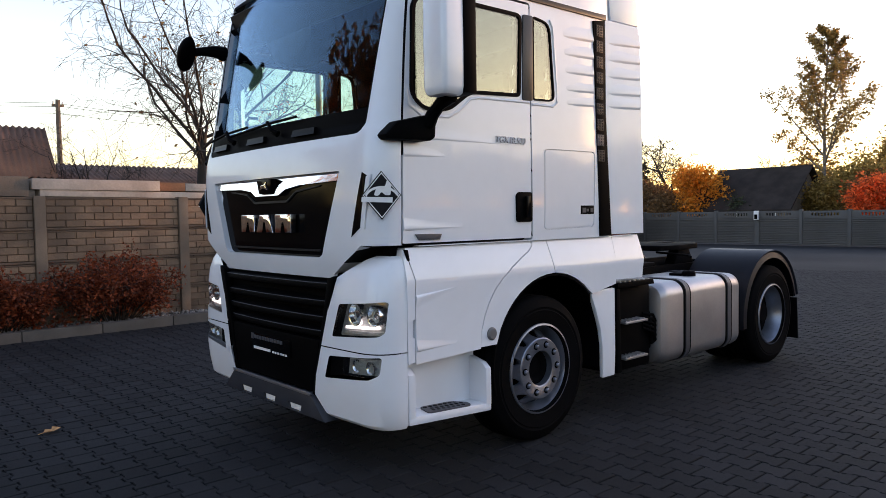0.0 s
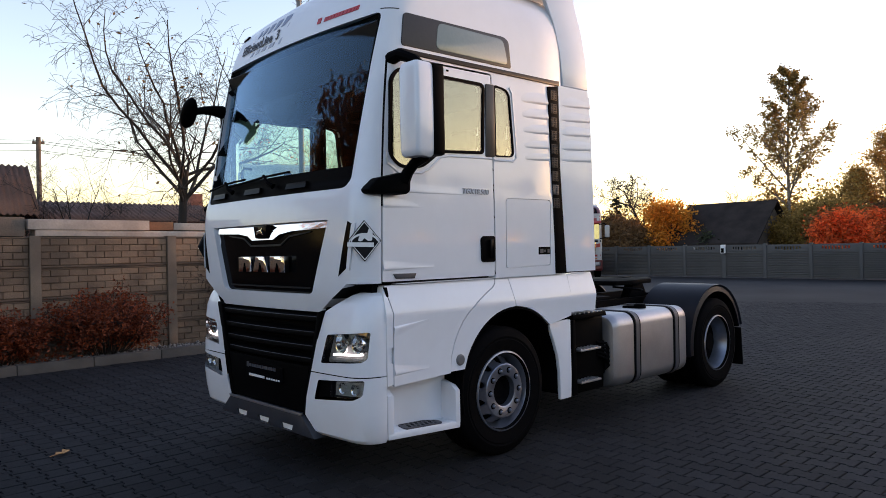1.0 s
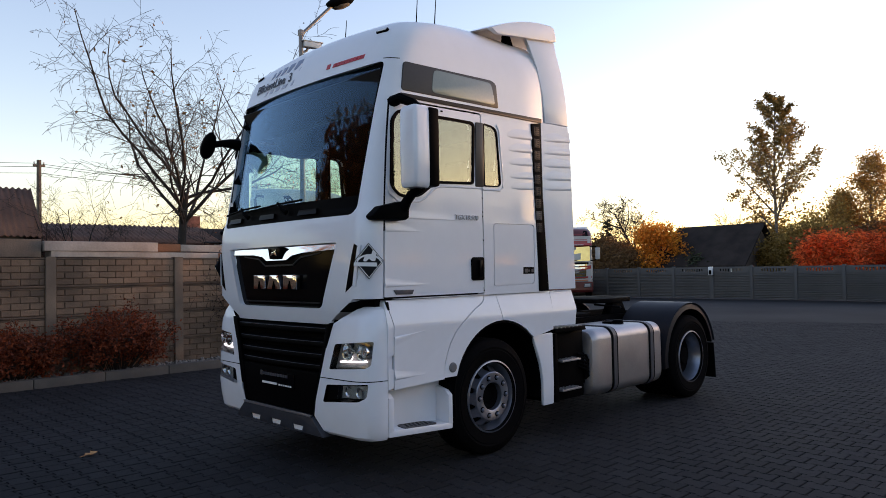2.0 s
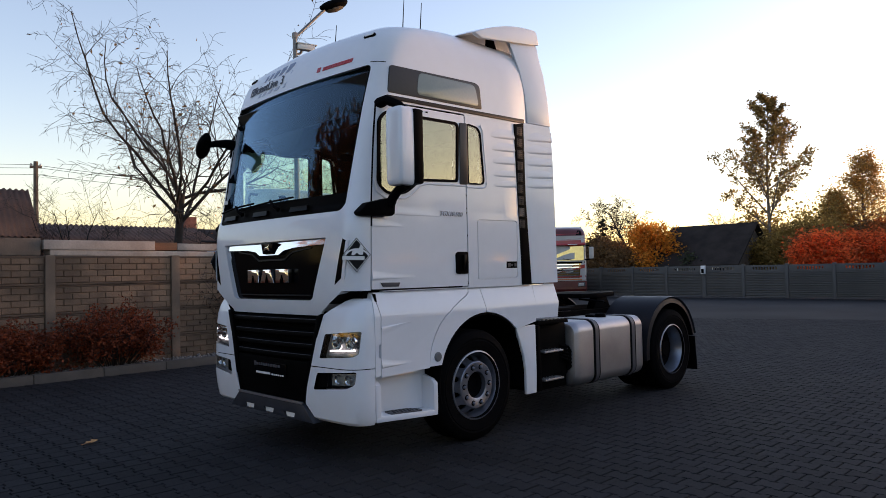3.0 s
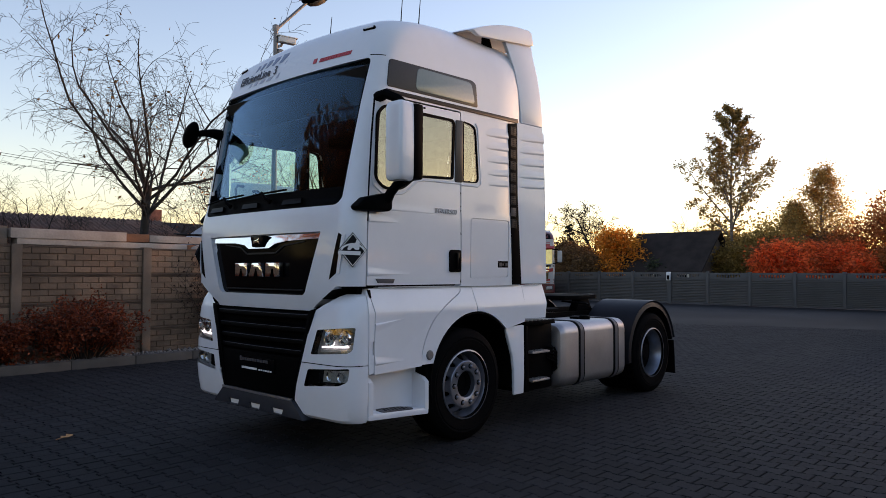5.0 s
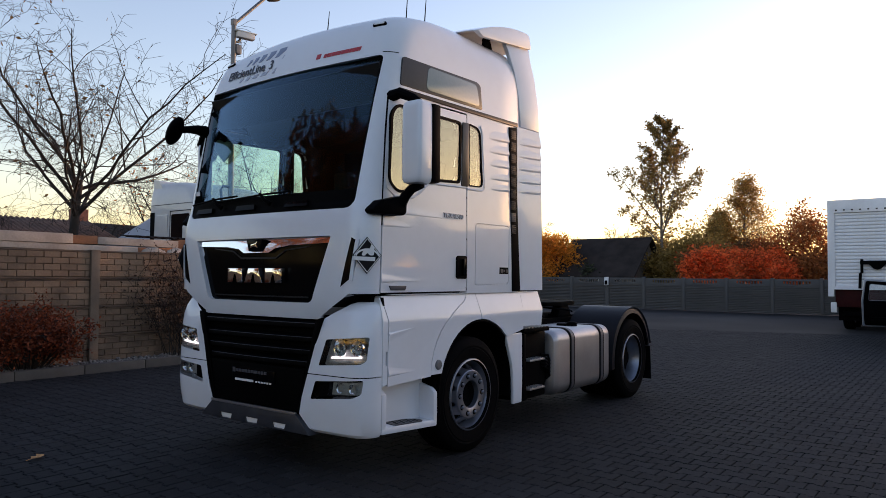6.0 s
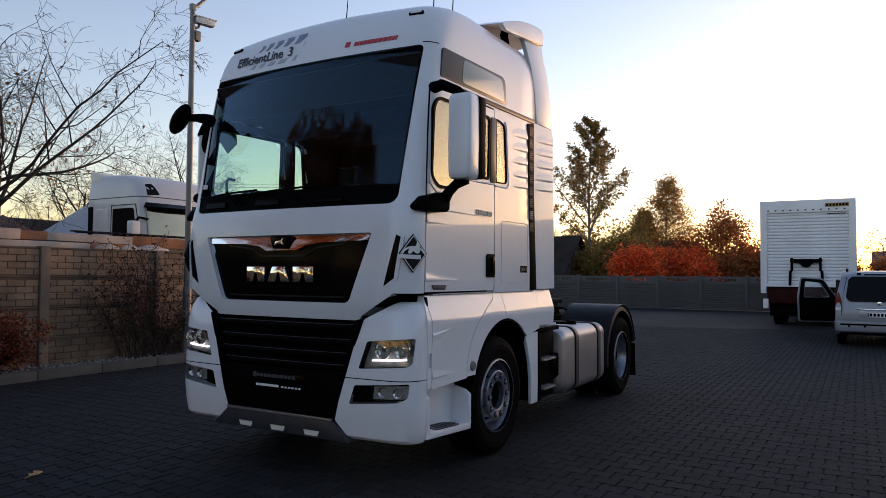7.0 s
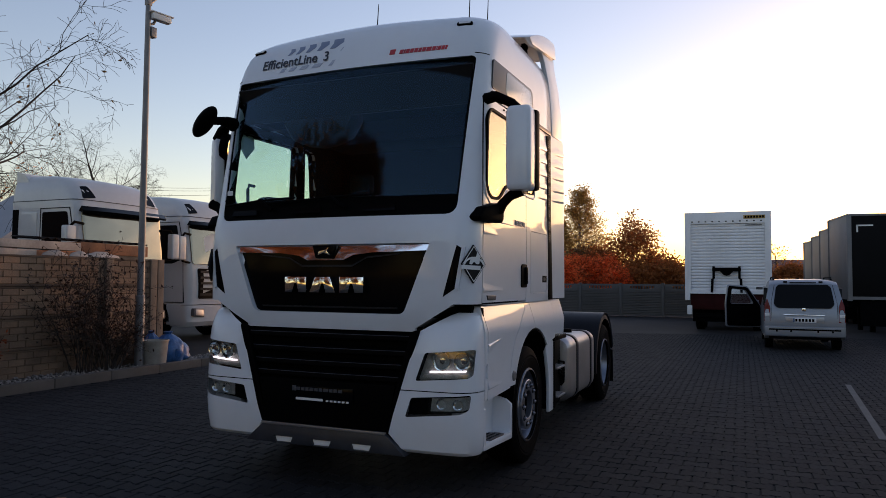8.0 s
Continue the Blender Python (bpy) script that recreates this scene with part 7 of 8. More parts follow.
t0 = long_trailer((24.6, -1.78, -0.016), "dark curtain-sided trailer with a grey front frame", M_TARP, M_TRAILERGREY)
part("corner_mark", joined(box(-0.02, -0.005, -0.75, -0.25, 3.55, 3.60), box(-0.02, -0.005, -0.30, -0.25, 3.35, 3.60)), M_WHITEDECAL, t0, "pale corner mark")
long_trailer((30.3, -2.0, -0.016), "grey trailer with a pale end wall", M_TRAILERGREY, M_TRAILERGREY)
long_trailer((34.8, -2.05, -0.016), "grey trailer standing in a row", M_TRAILERGREY, M_TRAILERGREY)
long_trailer((39.6, -2.05, -0.016), "pale grey trailer at the row's far end", M_TRAILERGREY, M_TRAILERGREY)


# ---- houses, sheds, pole and wires ----
def house(name, label, at, rz, L_, D, eave, ridge, wall_m, roof_m, over=0.4, chimney=None):
    h = thing(name, label, "house", at, rz)
    part("wall", prism([(0, 0), (D, 0), (D, eave), (D / 2, ridge - 0.06), (0, eave)], "x", 0, L_), wall_m, h)
    for s in (0, 1):
        y0, y1 = (-over, D / 2) if s == 0 else (D + over, D / 2)
        z0 = eave - over * (ridge - eave) / (D / 2)
        rf = prism([(y0, z0), (y1, ridge), (y1, ridge + 0.12), (y0, z0 + 0.12)], "x", -over, L_ + over)
        r_ = part("roof", rf, roof_m, h)
    for k in range(3):
        w = part("window", box(L_ * (0.2 + 0.3 * k) - 0.45, L_ * (0.2 + 0.3 * k) + 0.45, -0.05, 0.02, eave * 0.35, eave * 0.8, 0.02), M_WHITEDECAL, h)
        part("pane", box(L_ * (0.2 + 0.3 * k) - 0.38, L_ * (0.2 + 0.3 * k) + 0.38, -0.06, -0.045, eave * 0.38, eave * 0.77), M_CARGLASS, w)
    if chimney:
        part("chimney", box(chimney - 0.35, chimney + 0.35, D / 2 - 0.3, D / 2 + 0.3, ridge - 0.6, ridge + 0.75, 0.02), M_BRICKRED, h, "brick chimney")
    return h


ps = thing("gable_shed", "pale grey shed with a broad gable behind the trucks", "shed", (0, 0, -0.016))
part("wall", prism([(12.6, 0), (12.6, 2.6), (15.6, 4.6), (18.6, 2.6), (18.6, 0)], "y", 23.5, 26.6), M_PALEMETAL, ps)
for x0, x1 in ((12.35, 15.6), (18.85, 15.6)):
    part("roof", prism([(x0, 2.50), (x1, 4.67), (x1, 4.74), (x0, 2.57)], "y", 23.35, 26.75), M_PALEMETAL, ps)
house("barn", "low house with a dark hipped roof beyond the fence", (45.6, 24.4, -0.016), -90, 5.6, 6.0, 1.9, 4.45, M_WOOD, M_DARKROOF)
house("farmhouse", "small pale house with a red roof far off", (72.0, -0.9, -0.016), -90, 7.0, 7.0, 2.7, 3.95, M_PLASTER, M_HOUSEROOF)
house("farmhouse", "low dark house behind the orange tree", (60.0, 33.5, -0.016), -90, 7.0, 6.0, 2.2, 4.4, M_WOOD, M_DARKROOF)
sh = thing("corrugated_shed", "shed under a brown corrugated roof behind the wall", "shed", (0, 0, 0))
part("wall", box(-8.0, 5.7, 27.3, 29.9, -0.01, 3.25), M_WOOD, sh)
corrugated("roof", "", -8.4, 6.25, 27.0, 3.10, 28.6, 4.95, M_ETERNIT, 0.20, 0.035, parent=sh)
corrugated("roof", "", -8.4, 6.25, 28.6, 4.95, 30.2, 3.10, M_ETERNIT, 0.20, 0.035, parent=sh)
sh2 = thing("long_shed", "long low shed with a corrugated roof behind the wall", "shed", (0, 0, 0))
part("wall", box(6.6, 13.2, 28.0, 32.0, -0.01, 3.05), M_BRICKRED, sh2)
corrugated("roof", "", 6.3, 13.4, 27.4, 2.95, 30.0, 3.80, M_ETERNIT, 0.20, 0.035, parent=sh2)
corrugated("roof", "", 6.3, 13.4, 30.0, 3.80, 32.6, 2.95, M_ETERNIT, 0.20, 0.035, parent=sh2)
house("farmhouse", "low pale house with a dark roof and a brick chimney", (14.6, 33.0, -0.016), 0, 5.2, 5.0, 3.3, 4.05, M_PLASTER, M_DARKROOF, 0.3, 1.0)
po = thing("utility_pole", "old wooden utility pole carrying wires", "pole", (9.42, 40.0, -0.016))
part("pole", tube([(0, 0, 0), (0, 0, 7.8)], [0.15, 0.11], 10), M_WOOD, po)
part("crossarm", box(-0.28, 0.28, -0.06, 0.06, 7.45, 7.57, 0.01), M_WOOD, po)
for x in (-0.22, 0.0, 0.22):
    part("insulator", lathe(disc_profile((0.0, 0.14), (0.04, 0.13), (0.05, 0.05), (0.02, 0.0)), "z", (x, 0, 7.57), 10), M_WHITEDECAL, po)
for i, (x, dz_) in enumerate(((-0.22, 0.0), (0.22, -0.15), (0.0, -0.5))):
    pts = []
    for k in range(17):
        u = k / 16
        pts.append((x + (30 * u), -2 * u, 7.62 + dz_ - 3.2 * u * (1 - u) + 0.9 * u))
    part("wire", tube(pts, 0.012, 5), M_BLACK, po, "thin black wire")
    pts = []
    for k in range(17):
        u = k / 16
        pts.append((x - 30 * u, 1.0 * u, 7.62 + dz_ - 3.0 * u * (1 - u) + 0.6 * u))
    part("wire", tube(pts, 0.012, 5), M_BLACK, po, "thin black wire")

# ---- plants ----
def leaf_material(name, base, rand=0.35, trans=0.35):
    return material(name, base, 0.7, vary=0.25, big=3, fine=40, rand=rand, island=True, translucent=trans)


M_RED = leaf_material("red_barberry_leaves", (0.23, 0.045, 0.012), rand=0.5)
M_REDBRIGHT = leaf_material("bright_red_leaves", (0.80, 0.16, 0.04), rand=0.6, trans=0.6)
M_ORANGE = leaf_material("orange_leaves", (0.75, 0.30, 0.035), trans=0.6)
M_OLIVE = leaf_material("olive_leaves", (0.33, 0.215, 0.06), trans=0.6)
M_BROWNLEAF = leaf_material("dull_brown_leaves", (0.17, 0.09, 0.035), trans=0.45)
M_DUSKLEAF = leaf_material("dusky_dark_leaves", (0.045, 0.018, 0.010), trans=0.2)
M_POPLARLEAF = leaf_material("dark_olive_leaves", (0.27, 0.175, 0.055), trans=0.5)
M_GOLD = leaf_material("golden_brown_leaves", (0.46, 0.25, 0.06), trans=0.6)
M_RUSTLEAF = leaf_material("rust_leaves", (0.38, 0.12, 0.03), trans=0.5)
M_DARKLEAF = leaf_material("dark_green_leaves", (0.035, 0.045, 0.02))


TWIG = [0.003]          # least thickness of twigs


def branches(rg, start, way, length, radius, level, spec, out, tips):
    """Grows one limb and its side shoots; out takes (points, radii), tips the ends."""
    kids, bend, lift, share, ratio, first = spec[level][:6]
    fall = spec[level][6] if len(spec[level]) > 6 else 0.55
    thin, taper = spec[level][7:9] if len(spec[level]) > 8 else (0.55, 0.8)
    n = (9 if level == 1 and len(spec[level]) > 8 else 5) if level < 2 else 4
    pts, rad = [Vector(start)], [radius]
    d = Vector(way).normalized()
    for i in range(n):
        d = (d + Vector((rg.gauss(0, bend), rg.gauss(0, bend), rg.gauss(0, bend) + lift))).normalized()
        pts.append(pts[-1] + d * length / n)
        rad.append(max(TWIG[0], radius * (1 - taper * (i + 1) / n)))
    out.append((pts, rad, level))
    if level + 1 >= len(spec):
        tips.append((pts[-1], d))
        tips.append((pts[-2], d))
        return
    for k in range(kids):
        t = first + (1 - first) * (k + rg.random()) / kids
        i = min(n - 1, int(t * n))
        p = pts[i].lerp(pts[i + 1], t * n - i)
        base = (pts[i + 1] - pts[i]).normalized()
        side = base.orthogonal().normalized()
        side.rotate(Matrix.Rotation(k * 2.4 + rg.random() * 1.2, 3, base))
        w = (base * (1 - share) + side * share).normalized()
        branches(rg, p, w, length * ratio * rg.uniform(0.7, 1.15) * (1.1 - fall * t), max(TWIG[0], rad[i] * thin), level + 1, spec, out, tips)


def wood_mesh(out, sides=(8, 6, 4, 3, 3)):
    vs, fs = [], []
    for pts, rad, level in out:
        n = sides[min(level, len(sides) - 1)]
        base = len(vs)
        for i, p in enumerate(pts):
            d = (pts[min(i + 1, len(pts) - 1)] - pts[max(0, i - 1)])
            u = d.orthogonal().normalized()
            w = d.normalized().cross(u)
            for k in range(n):
                a = 2 * math.pi * k / n
                q = p + rad[i] * (math.cos(a) * u + math.sin(a) * w)
                vs.append((q.x, q.y, q.z))
        for i in range(len(pts) - 1):
            for k in range(n):
                j = (k + 1) % n
                fs.append((base + i * n + k, base + i * n + j, base + (i + 1) * n + j, base + (i + 1) * n + k))
    return vs, fs


def leaf_mesh(rg, tips, each, scatter, size, keep=1.0):
    vs, fs = [], []
    for p, d in tips:
        if rg.random() > keep:
            continue
        for _ in range(each):
            c = p + Vector((rg.gauss(0, scatter), rg.gauss(0, scatter), rg.gauss(0, scatter)))
            u = Vector((rg.gauss(0, 1), rg.gauss(0, 1), rg.gauss(0, 0.7))).normalized()
            w = u.orthogonal().normalized()
            w.rotate(Matrix.Rotation(rg.random() * 6.28, 3, u))
            s = size * rg.uniform(0.6, 1.3)
            k = len(vs)
            t = u.cross(w)
            for a, b, h in ((-1, 0, 0), (0, -0.5, 0.12), (1, 0, 0), (0, 0.5, 0.12)):
                q = c + u * (a * s) + t * (b * s) + w * (h * s)
                vs.append((q.x, q.y, q.z))
            fs.append((k, k + 1, k + 2, k + 3))
    return vs, fs


def tree(name, label, at, seed, height, radius, spec, leaf=None, each=6, scatter=0.3, size=0.08, keep=1.0, bark=None, stems=1, lean=(0, 0), category="tree", trunk_share=1.0, twig=0.004):
    rg = random.Random(seed)
    out, tips = [], []
    TWIG[0] = twig
    for s in range(stems):
        off = Vector((rg.gauss(0, 0.12), rg.gauss(0, 0.12), 0)) * (stems > 1)
        branches(rg, off, (lean[0] + rg.gauss(0, 0.10) * stems ** 0.5 * (stems > 1), lean[1] + rg.gauss(0, 0.10) * (stems > 1), 1), height * trunk_share, radius, 0, spec, out, tips)
    o = thing(name, label, category, at)
    vs, fs = wood_mesh(out)
    raw("trunk", vs, fs, bark or M_BARK, o, "bare limbs and twigs" if not leaf else "", True)
    if leaf:
        vs, fs = leaf_mesh(rg, tips, each, scatter, size, keep)
        raw("crown", vs, fs, leaf, o, "loose crown of small leaves")
    return o


def bush(name, label, at, seed, w, d, h, leaf, n=900, size=0.035, stems=40, category="bush"):
    """A low shrub of many thin stems with small leaves."""
    TWIG[0] = 0.003
    rg = random.Random(seed)
    out, tips = [], []
    for i in range(stems):
        a = rg.random() * 6.28
        r = rg.random() ** 0.5
        base = Vector((math.cos(a) * r * w * 0.3, math.sin(a) * r * d * 0.3, 0))
        way = Vector((math.cos(a) * r * w * 0.9, math.sin(a) * r * d * 0.7, h * 0.95))
        branches(rg, base, way, h * rg.uniform(0.6, 1.15), 0.008, 0, [(6, 0.14, 0.02, 0.5, 0.5, 0.25), (4, 0.2, 0.0, 0.6, 0.5, 0.2), (0, 0.25, 0, 0, 0, 0)], out, tips)
    o = thing(name, label, category, at)
    vs, fs = wood_mesh(out, (4, 3, 3))
    tagged(raw("wood", vs, fs, M_BARK, o), kind="stuff")
    if leaf:
        each = max(1, n * 10 // max(1, len(tips)))
        vs, fs = leaf_mesh(rg, tips, each, 0.05, size)
        tagged(raw("foliage", vs, fs, leaf, o), kind="stuff")
    return o


bush("barberry_bush", "dark red barberry bush in autumn leaf by the wall", (3.22, 11.10, 0.08), 11, 0.95, 0.46, 0.84, M_RED, 1500, 0.028, 70)
bush("barberry_bush", "low dark red barberry bush by the wall", (1.72, 11.10, 0.08), 12, 0.80, 0.45, 0.68, M_RED, 1500, 0.028, 60)
bush("barberry_bush", "dark red barberry bush further along the wall", (0.1, 11.12, 0.08), 13, 1.1, 0.5, 0.85, M_RED, 1100, 0.028, 50)
bush("barberry_bush", "dark red barberry bush at the bed's far part", (-1.8, 11.12, 0.08), 14, 1.1, 0.5, 0.8, M_RED, 900, 0.028, 40)
bush("bare_shrub", "dark nearly bare shrub with upright twigs", (5.75, 11.12, 0.08), 15, 0.85, 0.5, 1.75, M_DUSKLEAF, 170, 0.03, 20, "shrub")
bush("bare_shrub", "dark sprawling shrub at the lamp post", (6.20, 11.12, 0.08), 16, 0.8, 0.5, 1.05, M_DUSKLEAF, 220, 0.03, 24, "shrub")

BARE = [(9, 0.06, 0.06, 0.50, 0.85, 0.30), (8, 0.10, 0.05, 0.52, 0.60, 0.25), (7, 0.13, 0.0, 0.6, 0.55, 0.2), (5, 0.16, -0.03, 0.6, 0.6, 0.2), (0, 0.2, -0.03, 0, 0, 0)]
CROWN = [(12, 0.03, 0.02, 0.52, 1.50, 0.70, 0.12, 0.45, 0.30), (9, 0.13, 0.035, 0.52, 0.45, 0.12, 0.5, 0.52, 0.8), (5, 0.17, 0.0, 0.55, 0.58, 0.12, 0.5, 0.55, 0.8), (5, 0.20, -0.05, 0.55, 0.6, 0.15), (0, 0.18, -0.09, 0, 0, 0)]
tree("bare_tree", "large bare tree with a few last leaves behind the wall", (10.62, 25.7, -0.016), 5, 4.8, 0.20, CROWN, M_BROWNLEAF, 1, 0.12, 0.085, 0.05, M_BARK, 1, (0.02, 0), twig=0.0065)
tree("bare_tree", "bare tree behind the parked trucks", (21.5, 29.0, -0.016), 8, 6.0, 0.18, BARE, None, trunk_share=1.0)
tree("bare_tree", "bare young tree with many twigs", (17.0, 31.0, -0.016), 9, 5.2, 0.16, BARE, M_RUSTLEAF, 1, 0.12, 0.09, 0.06)
SHRUBBY = [(7, 0.10, 0.05, 0.5, 0.6, 0.15), (6, 0.15, 0.03, 0.5, 0.6, 0.2), (5, 0.2, 0.0, 0.6, 0.6, 0.2), (0, 0.2, 0, 0, 0, 0)]
for x, y, h, sd in ((7.6, 27.0, 4.2, 21), (9.0, 28.5, 3.6, 22), (12.6, 29.5, 3.9, 23), (14.0, 27.5, 3.6, 24), (6.4, 29.0, 3.4, 25)):
    tree("bare_thicket", "bare thin thicket behind the sheds", (x, y, -0.016), sd, h, 0.05, SHRUBBY, None, stems=4, category="shrub")

# trees beyond the far fence
POPLAR = [(25, 0.015, 0.03, 0.54, 0.50, 0.30, 0.95), (12, 0.05, 0.09, 0.45, 0.25, 0.1), (3, 0.1, 0.05, 0.5, 0.5, 0.2), (0, 0.15, 0.05, 0, 0, 0)]
tree("poplar_tree", "tall slender tree in thin olive leaf beyond the fence", (52.0, 18.9, -0.016), 31, 13.6, 0.16, POPLAR, M_POPLARLEAF, 6, 0.13, 0.12, 0.9, M_BARKGREY, twig=0.010)
BIRCH = [(34, 0.03, 0.02, 0.5, 0.40, 0.12, 0.92), (9, 0.08, 0.0, 0.5, 0.5, 0.2), (5, 0.12, -0.06, 0.5, 0.6, 0.2), (0, 0.15, -0.1, 0, 0, 0)]
tree("birch_tree", "golden brown birch beyond the fence", (58.0, 14.3, -0.016), 32, 9.3, 0.14, BIRCH, M_GOLD, 5, 0.24, 0.09, 0.85, M_BARKGREY)
ROUND = [(12, 0.08, 0.03, 0.6, 0.62, 0.22), (7, 0.12, 0.02, 0.55, 0.6, 0.2), (5, 0.15, 0.0, 0.6, 0.6, 0.2), (0, 0.2, 0, 0, 0, 0)]
tree("round_tree", "round rust brown tree in thin leaf beyond the fence", (54.0, 9.9, -0.016), 33, 5.2, 0.2, ROUND, M_RUSTLEAF, 9, 0.34, 0.12, 0.9)
BAREROUND = [(12, 0.08, 0.03, 0.6, 0.62, 0.25), (8, 0.12, 0.02, 0.55, 0.55, 0.2), (7, 0.15, 0.0, 0.6, 0.55, 0.2), (4, 0.2, 0, 0.6, 0.6, 0.2), (0, 0.2, 0, 0, 0, 0)]
tree("orange_tree", "bright orange small tree beyond the fence", (46.0, 25.0, -0.016), 34, 3.7, 0.14, ROUND, M_ORANGE, 9, 0.28, 0.12, 1.0)
tree("bare_round_tree", "dark bare round tree beyond the fence", (51.4, 29.4, -0.016), 35, 6.6, 0.20, BAREROUND, None, twig=0.014)
tree("green_tree", "olive tree beside the tall poplar", (54.0, 16.6, -0.016), 36, 5.0, 0.15, ROUND, M_OLIVE, 5, 0.35, 0.12, 0.8)
tree("green_tree", "low olive tree beside the dark roof", (53.0, 20.5, -0.016), 37, 4.4, 0.12, ROUND, M_OLIVE, 5, 0.3, 0.13, 0.7)
tree("birch_tree", "lower golden brown birch between the tall birch and the poplar", (57.0, 16.0, -0.016), 38, 6.6, 0.12, BIRCH, M_GOLD, 5, 0.26, 0.09, 0.85, M_BARKGREY)
red = None
for i, (x, y, h, sd, lf_) in enumerate(((50, 12.6, 3.5, 41, M_REDBRIGHT), (51, 10.6, 3.3, 42, M_REDBRIGHT), (50, 8.6, 3.0, 43, M_RUSTLEAF), (52, 7.0, 2.9, 44, M_REDBRIGHT), (50, 14.0, 2.7, 45, M_OLIVE), (51, 5.2, 2.7, 46, M_RUSTLEAF), (49, 3.6, 2.5, 47, M_RUSTLEAF), (49, 16.0, 2.6, 48, M_OLIVE), (50, 1.5, 2.6, 49, M_RUSTLEAF), (52, -1.5, 2.9, 53, M_RUSTLEAF), (53, -5, 3.2, 54, M_DARKLEAF), (52, -9, 3.0, 55, M_DARKLEAF), (51, -13, 3.4, 56, M_DARKLEAF), (53, 12, 4.2, 57, M_RUSTLEAF), (54, 7.8, 3.6, 58, M_REDBRIGHT), (49, 9.8, 2.6, 59, M_REDBRIGHT), (47, 22.2, 2.4, 60, M_DARKLEAF), (50, 29.0, 3.0, 50, M_RUSTLEAF), (52, 32.0, 3.6, 51, M_DARKLEAF), (55, 35.0, 4.0, 52, M_DARKLEAF))):
    kind_ = {M_REDBRIGHT: "glowing red autumn shrub beyond the fence", M_RUSTLEAF: "rust brown autumn shrub beyond the fence", M_OLIVE: "olive shrub beyond the fence", M_DARKLEAF: "dark green shrub beyond the fence"}[lf_]
    tree("autumn_shrub", kind_, (x, y, -0.016), sd, h * 0.75, 0.07, SHRUBBY, lf_, 10, 0.26, 0.11, 1.0, stems=4, category="shrub")
for x, y, h, sd, lf_, lb in ((49.0, 17.2, 3.7, 141, M_OLIVE, "dense olive shrub beyond the fence"), (50.5, 15.6, 4.6, 142, M_OLIVE, "tall dense olive shrub beyond the fence"), (48.5, 15.0, 3.6, 143, M_BROWNLEAF, "brown-green shrub beyond the fence"), (50.0, 19.4, 3.4, 144, M_OLIVE, "dense olive shrub beside the poplar"),
                            (46.0, 28.4, 3.4, 145, M_BROWNLEAF, "dull brown shrub beyond the fence"), (47.5, 30.4, 3.8, 146, M_BROWNLEAF, "dull brown thicket beyond the fence"), (45.0, 26.8, 2.6, 147, M_BROWNLEAF, "low brown shrub beside the orange tree"), (54.0, 13.2, 4.4, 148, M_BROWNLEAF, "brown shrub under the birch"), (46.5, 32.5, 3.4, 149, M_BROWNLEAF, "dull brown bush beyond the fence"), (49.5, 11.4, 3.3, 150, M_REDBRIGHT, "glowing red autumn shrub beyond the fence"), (45.0, 13.3, 3.2, 152, M_REDBRIGHT, "glowing red autumn shrub beside the olive ones"), (51.5, 6.2, 3.4, 151, M_RUSTLEAF, "rust brown autumn shrub beyond the fence")):
    tree("hedge_shrub", lb, (x, y, -0.016), sd, h * 0.75, 0.08, SHRUBBY, lf_, 8, 0.36, 0.11, 0.9, stems=5, category="shrub")
tree("bare_thicket", "bare twigs behind the far roofs", (60, 26.0, -0.016), 61, 5.0, 0.06, SHRUBBY, None, twig=0.01, stems=5, category="shrub")
tree("bare_tree", "small bare tree by the far house", (62, -1.3, -0.016), 62, 4.2, 0.10, ROUND, M_GOLD, 1, 0.2, 0.1, 0.5)
tree("fir_tree", "small dark fir beyond the fence", (49.2, 31.3, -0.016), 63, 5.6, 0.12, [(34, 0.01, 0.0, 0.85, 0.26, 0.12, 1.0), (8, 0.05, -0.02, 0.5, 0.35, 0.2), (0, 0.1, 0, 0, 0, 0)], M_DARKLEAF, 5, 0.06, 0.09, 1.0)

# trees behind the camera, which the windscreen and windows mirror
tree("garden_tree", "leafy rust brown tree behind the wall", (-9.9, 13.0, -0.016), 71, 8.2, 0.26, [(16, 0.06, 0.03, 0.55, 0.62, 0.18, 0.5), (8, 0.12, 0.03, 0.5, 0.55, 0.15), (5, 0.15, 0.02, 0.55, 0.6, 0.2), (0, 0.2, 0.03, 0, 0, 0)], M_RUSTLEAF, 9, 0.20, 0.16, 1.0)
for i in range(24):
    a = radians(-38 - i * 4.8)
    tree("edge_tree", "broad dark tree at the yard's edge", (5 + 47 * math.cos(a), 47 * math.sin(a), -0.016), 200 + i, 5.5 + (i * 7 % 5) * 0.15, 0.18, ROUND, M_DARKLEAF, 6, 0.45, 0.24, 0.9)
# Unseen trees set near and tall to block west light from the truck's nose.
for i in range(7):
    tree("edge_tree", "unseen dark tree set to dim the west light", (-27 - (i % 3) * 3, -24 + i * 7, -0.016), 95 + i, 5.2 + (i * 5 % 4) * 0.7, 0.18, ROUND, M_DARKLEAF, 6, 0.45, 0.22, 0.9)

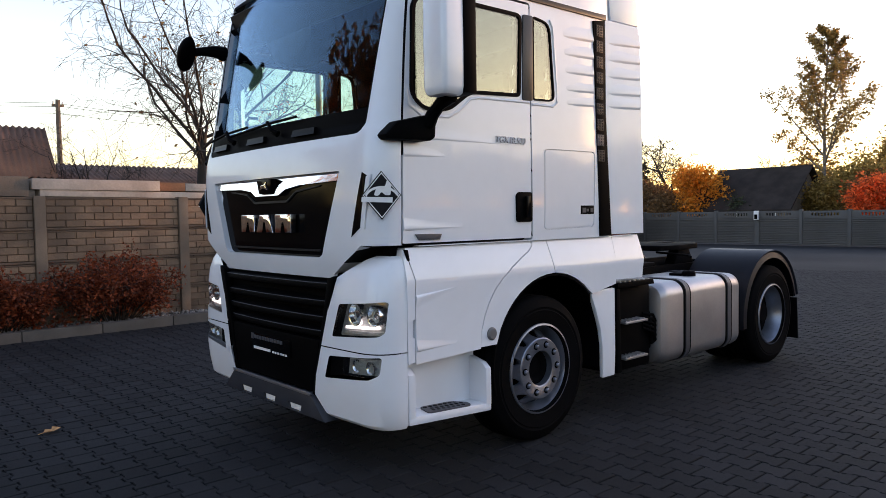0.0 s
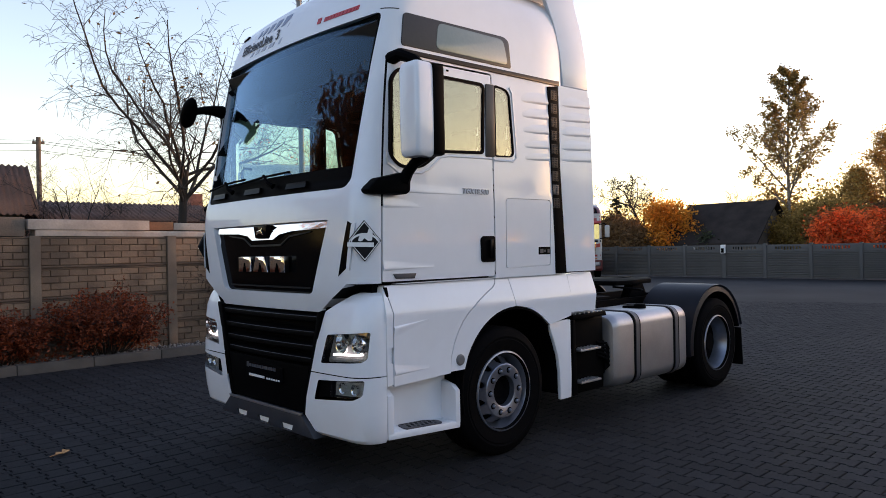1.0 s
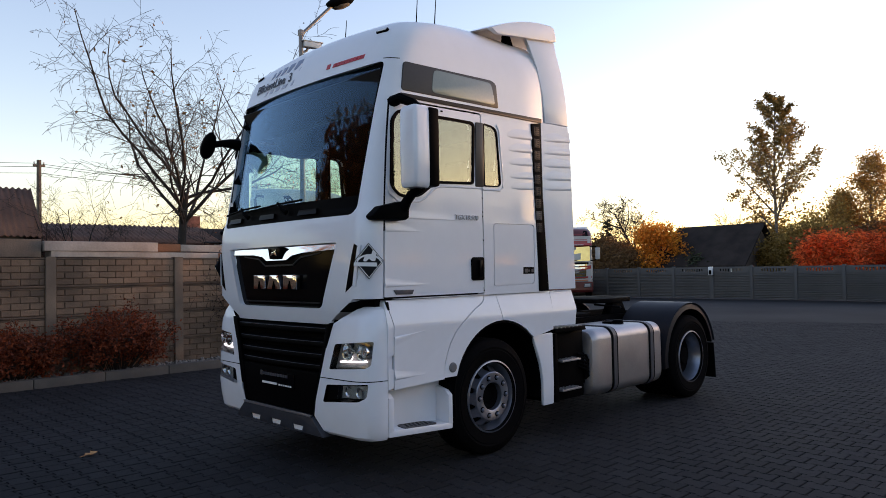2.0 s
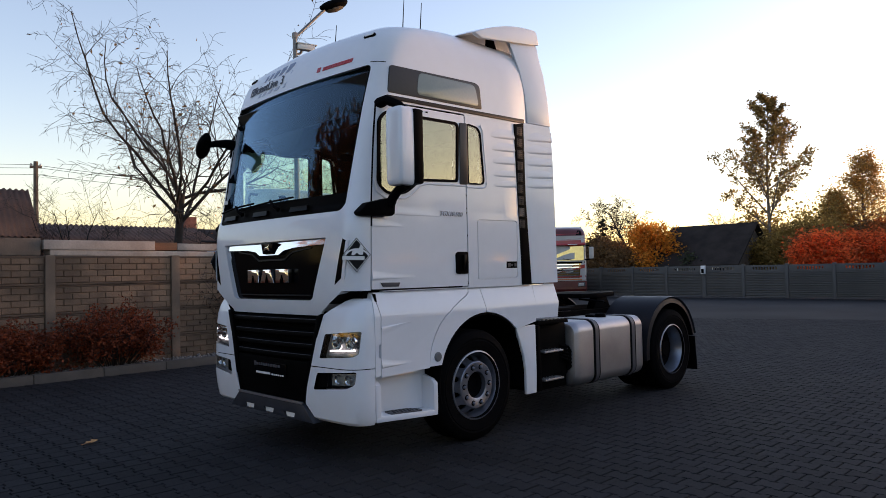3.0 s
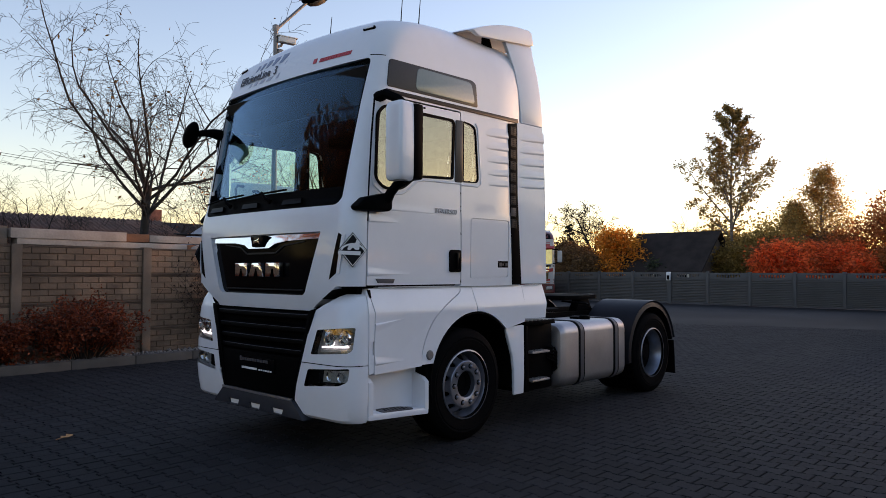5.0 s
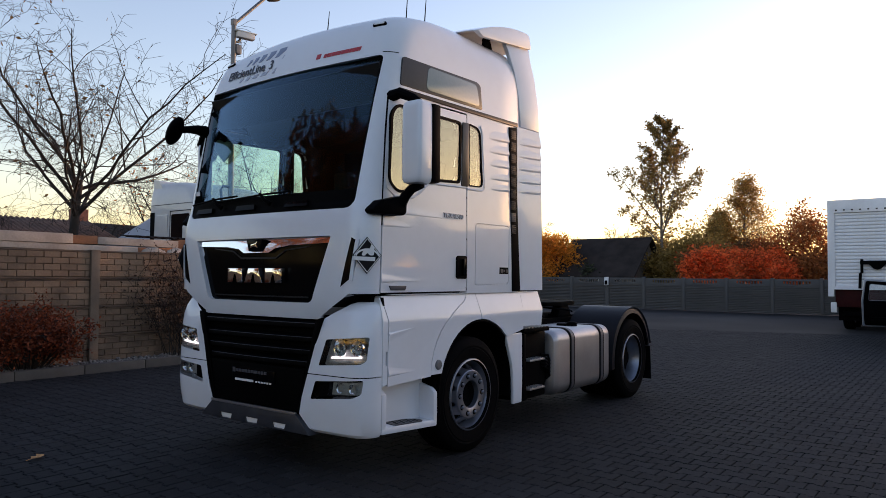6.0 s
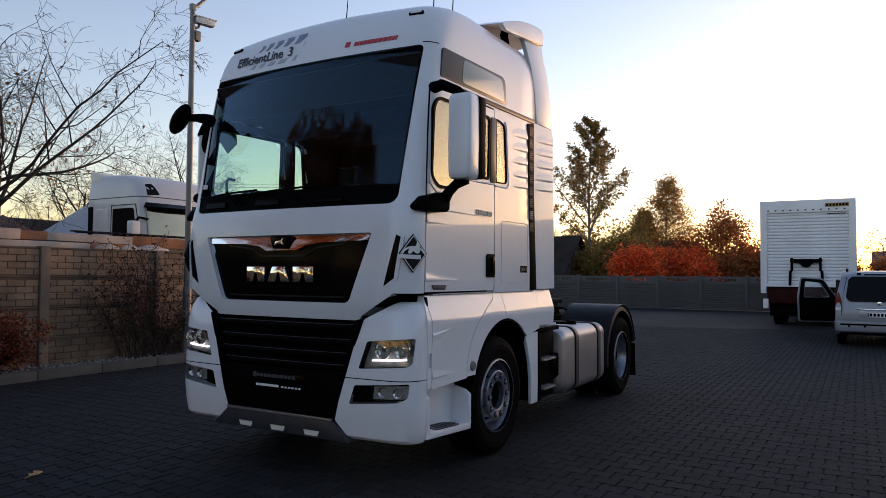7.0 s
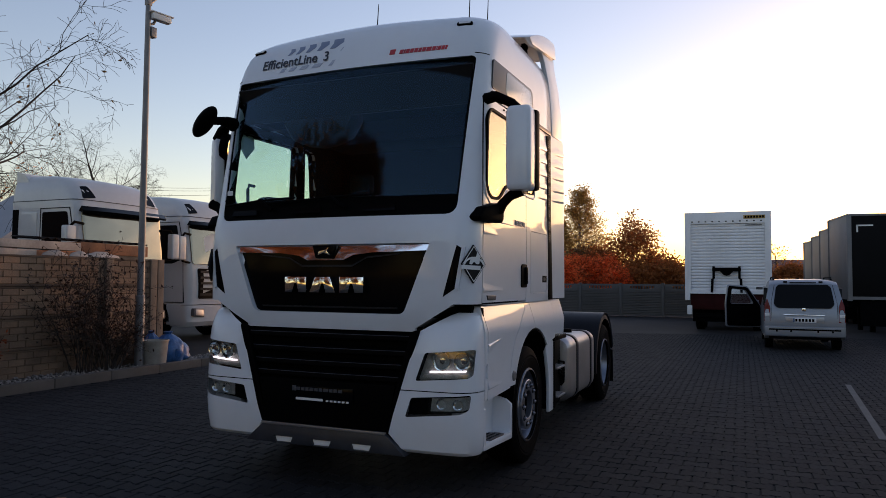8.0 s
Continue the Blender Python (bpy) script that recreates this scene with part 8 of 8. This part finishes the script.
# ---- interlocking pavers: the nearest as pieces, the others joined ----
PL, PW, DD = 0.20, 0.1675, 0.0125
half_edge = [(-PL / 2, DD), (-0.058, DD), (-0.034, -DD), (0.034, -DD), (0.058, DD), (PL / 2, DD)]
g_ = 0.0055
outline = [(PW / 2 + e - g_, y * (1 - 2 * g_ / PL)) for y, e in half_edge] + [(-(PW / 2 + e) + g_, y * (1 - 2 * g_ / PL)) for y, e in reversed(half_edge)]
small = [(x - math.copysign(0.0035, x), y - (math.copysign(0.0035, y) if abs(y) > 0.09 else 0)) for x, y in outline]
NV = len(outline)
rel = np.array([(x, y, -0.017) for x, y in outline] + [(x, y, -0.004) for x, y in outline] + [(x, y, 0.0) for x, y in small])
rel_faces = [tuple(range(2 * NV, 3 * NV))]
for lv in (0, 1):
    for i in range(NV):
        j = (i + 1) % NV
        rel_faces.append((lv * NV + i, lv * NV + j, (lv + 1) * NV + j, (lv + 1) * NV + i))
paving = tagged(new("block_paving"), "dark grey interlocking concrete paving", "pavement", kind="structure")
bedding = part("joint_sand", prism([(-4.05, -8.1), (21.4, -8.1), (21.4, 2.0), (18.4, 10.6), (-4.05, 10.6)], "z", -0.0155, -0.0125), M_SAND, paving, "dark sand in the joints")
rg = np.random.RandomState(7)
cells = []
for ix in range(-26, 132):
    x = ix * PW
    for iy in range(-40, 55):
        y = (iy + 0.5 * (ix % 2)) * PL
        if y > 10.55 or x > 21.5 - 0.35 * max(0, y - 2) or x < -4:
            continue
        cells.append((x, y))
cells = np.array(cells)
order = np.argsort((cells[:, 0] - 2.2) ** 2 + (cells[:, 1] - 1.6) ** 2)
jit = rg.uniform(-0.0022, 0.0012, len(cells))
piece = None
for n in order[:298]:
    m = pose(cells[n, 0], cells[n, 1], jit[n], rg.uniform(-0.3, 0.3), rg.uniform(-0.3, 0.3), rg.uniform(-0.4, 0.4))
    if piece is None:
        piece = raw("paver", [tuple(v) for v in rel], rel_faces, M_PAVE, paving)
        piece.matrix_basis = m
    else:
        shared("paver", piece, paving, m)
far = order[298:]
tilt = rg.uniform(-0.005, 0.005, (len(far), 2))
V = np.repeat(rel[None], len(far), 0)
V[:, :, 2] += V[:, :, 0] * tilt[:, :1] + V[:, :, 1] * tilt[:, 1:] + jit[far][:, None]
V[:, :, 0] += cells[far, 0][:, None]
V[:, :, 1] += cells[far, 1][:, None]
lens_ = np.array([len(f) for f in rel_faces])
flat = np.concatenate([np.array(f) for f in rel_faces])
me = bpy.data.meshes.new("paver_field")
nvp, nf, nl = len(rel), len(rel_faces), len(flat)
me.vertices.add(len(far) * nvp)
me.vertices.foreach_set("co", V.reshape(-1).astype(np.float32))
me.loops.add(len(far) * nl)
me.loops.foreach_set("vertex_index", (flat[None] + (np.arange(len(far)) * nvp)[:, None]).reshape(-1).astype(np.int32))
me.polygons.add(len(far) * nf)
starts = np.concatenate([[0], np.cumsum(lens_)[:-1]])
me.polygons.foreach_set("loop_start", (starts[None] + (np.arange(len(far)) * nl)[:, None]).reshape(-1).astype(np.int32))
me.polygons.foreach_set("use_smooth", np.zeros(len(far) * nf, dtype=bool))
me.update(calc_edges=True)
me.validate()
me.materials.append(M_PAVEFAR)
fld = new("paver_field", me)
fld.parent = paving
tagged(fld, kind="stuff")
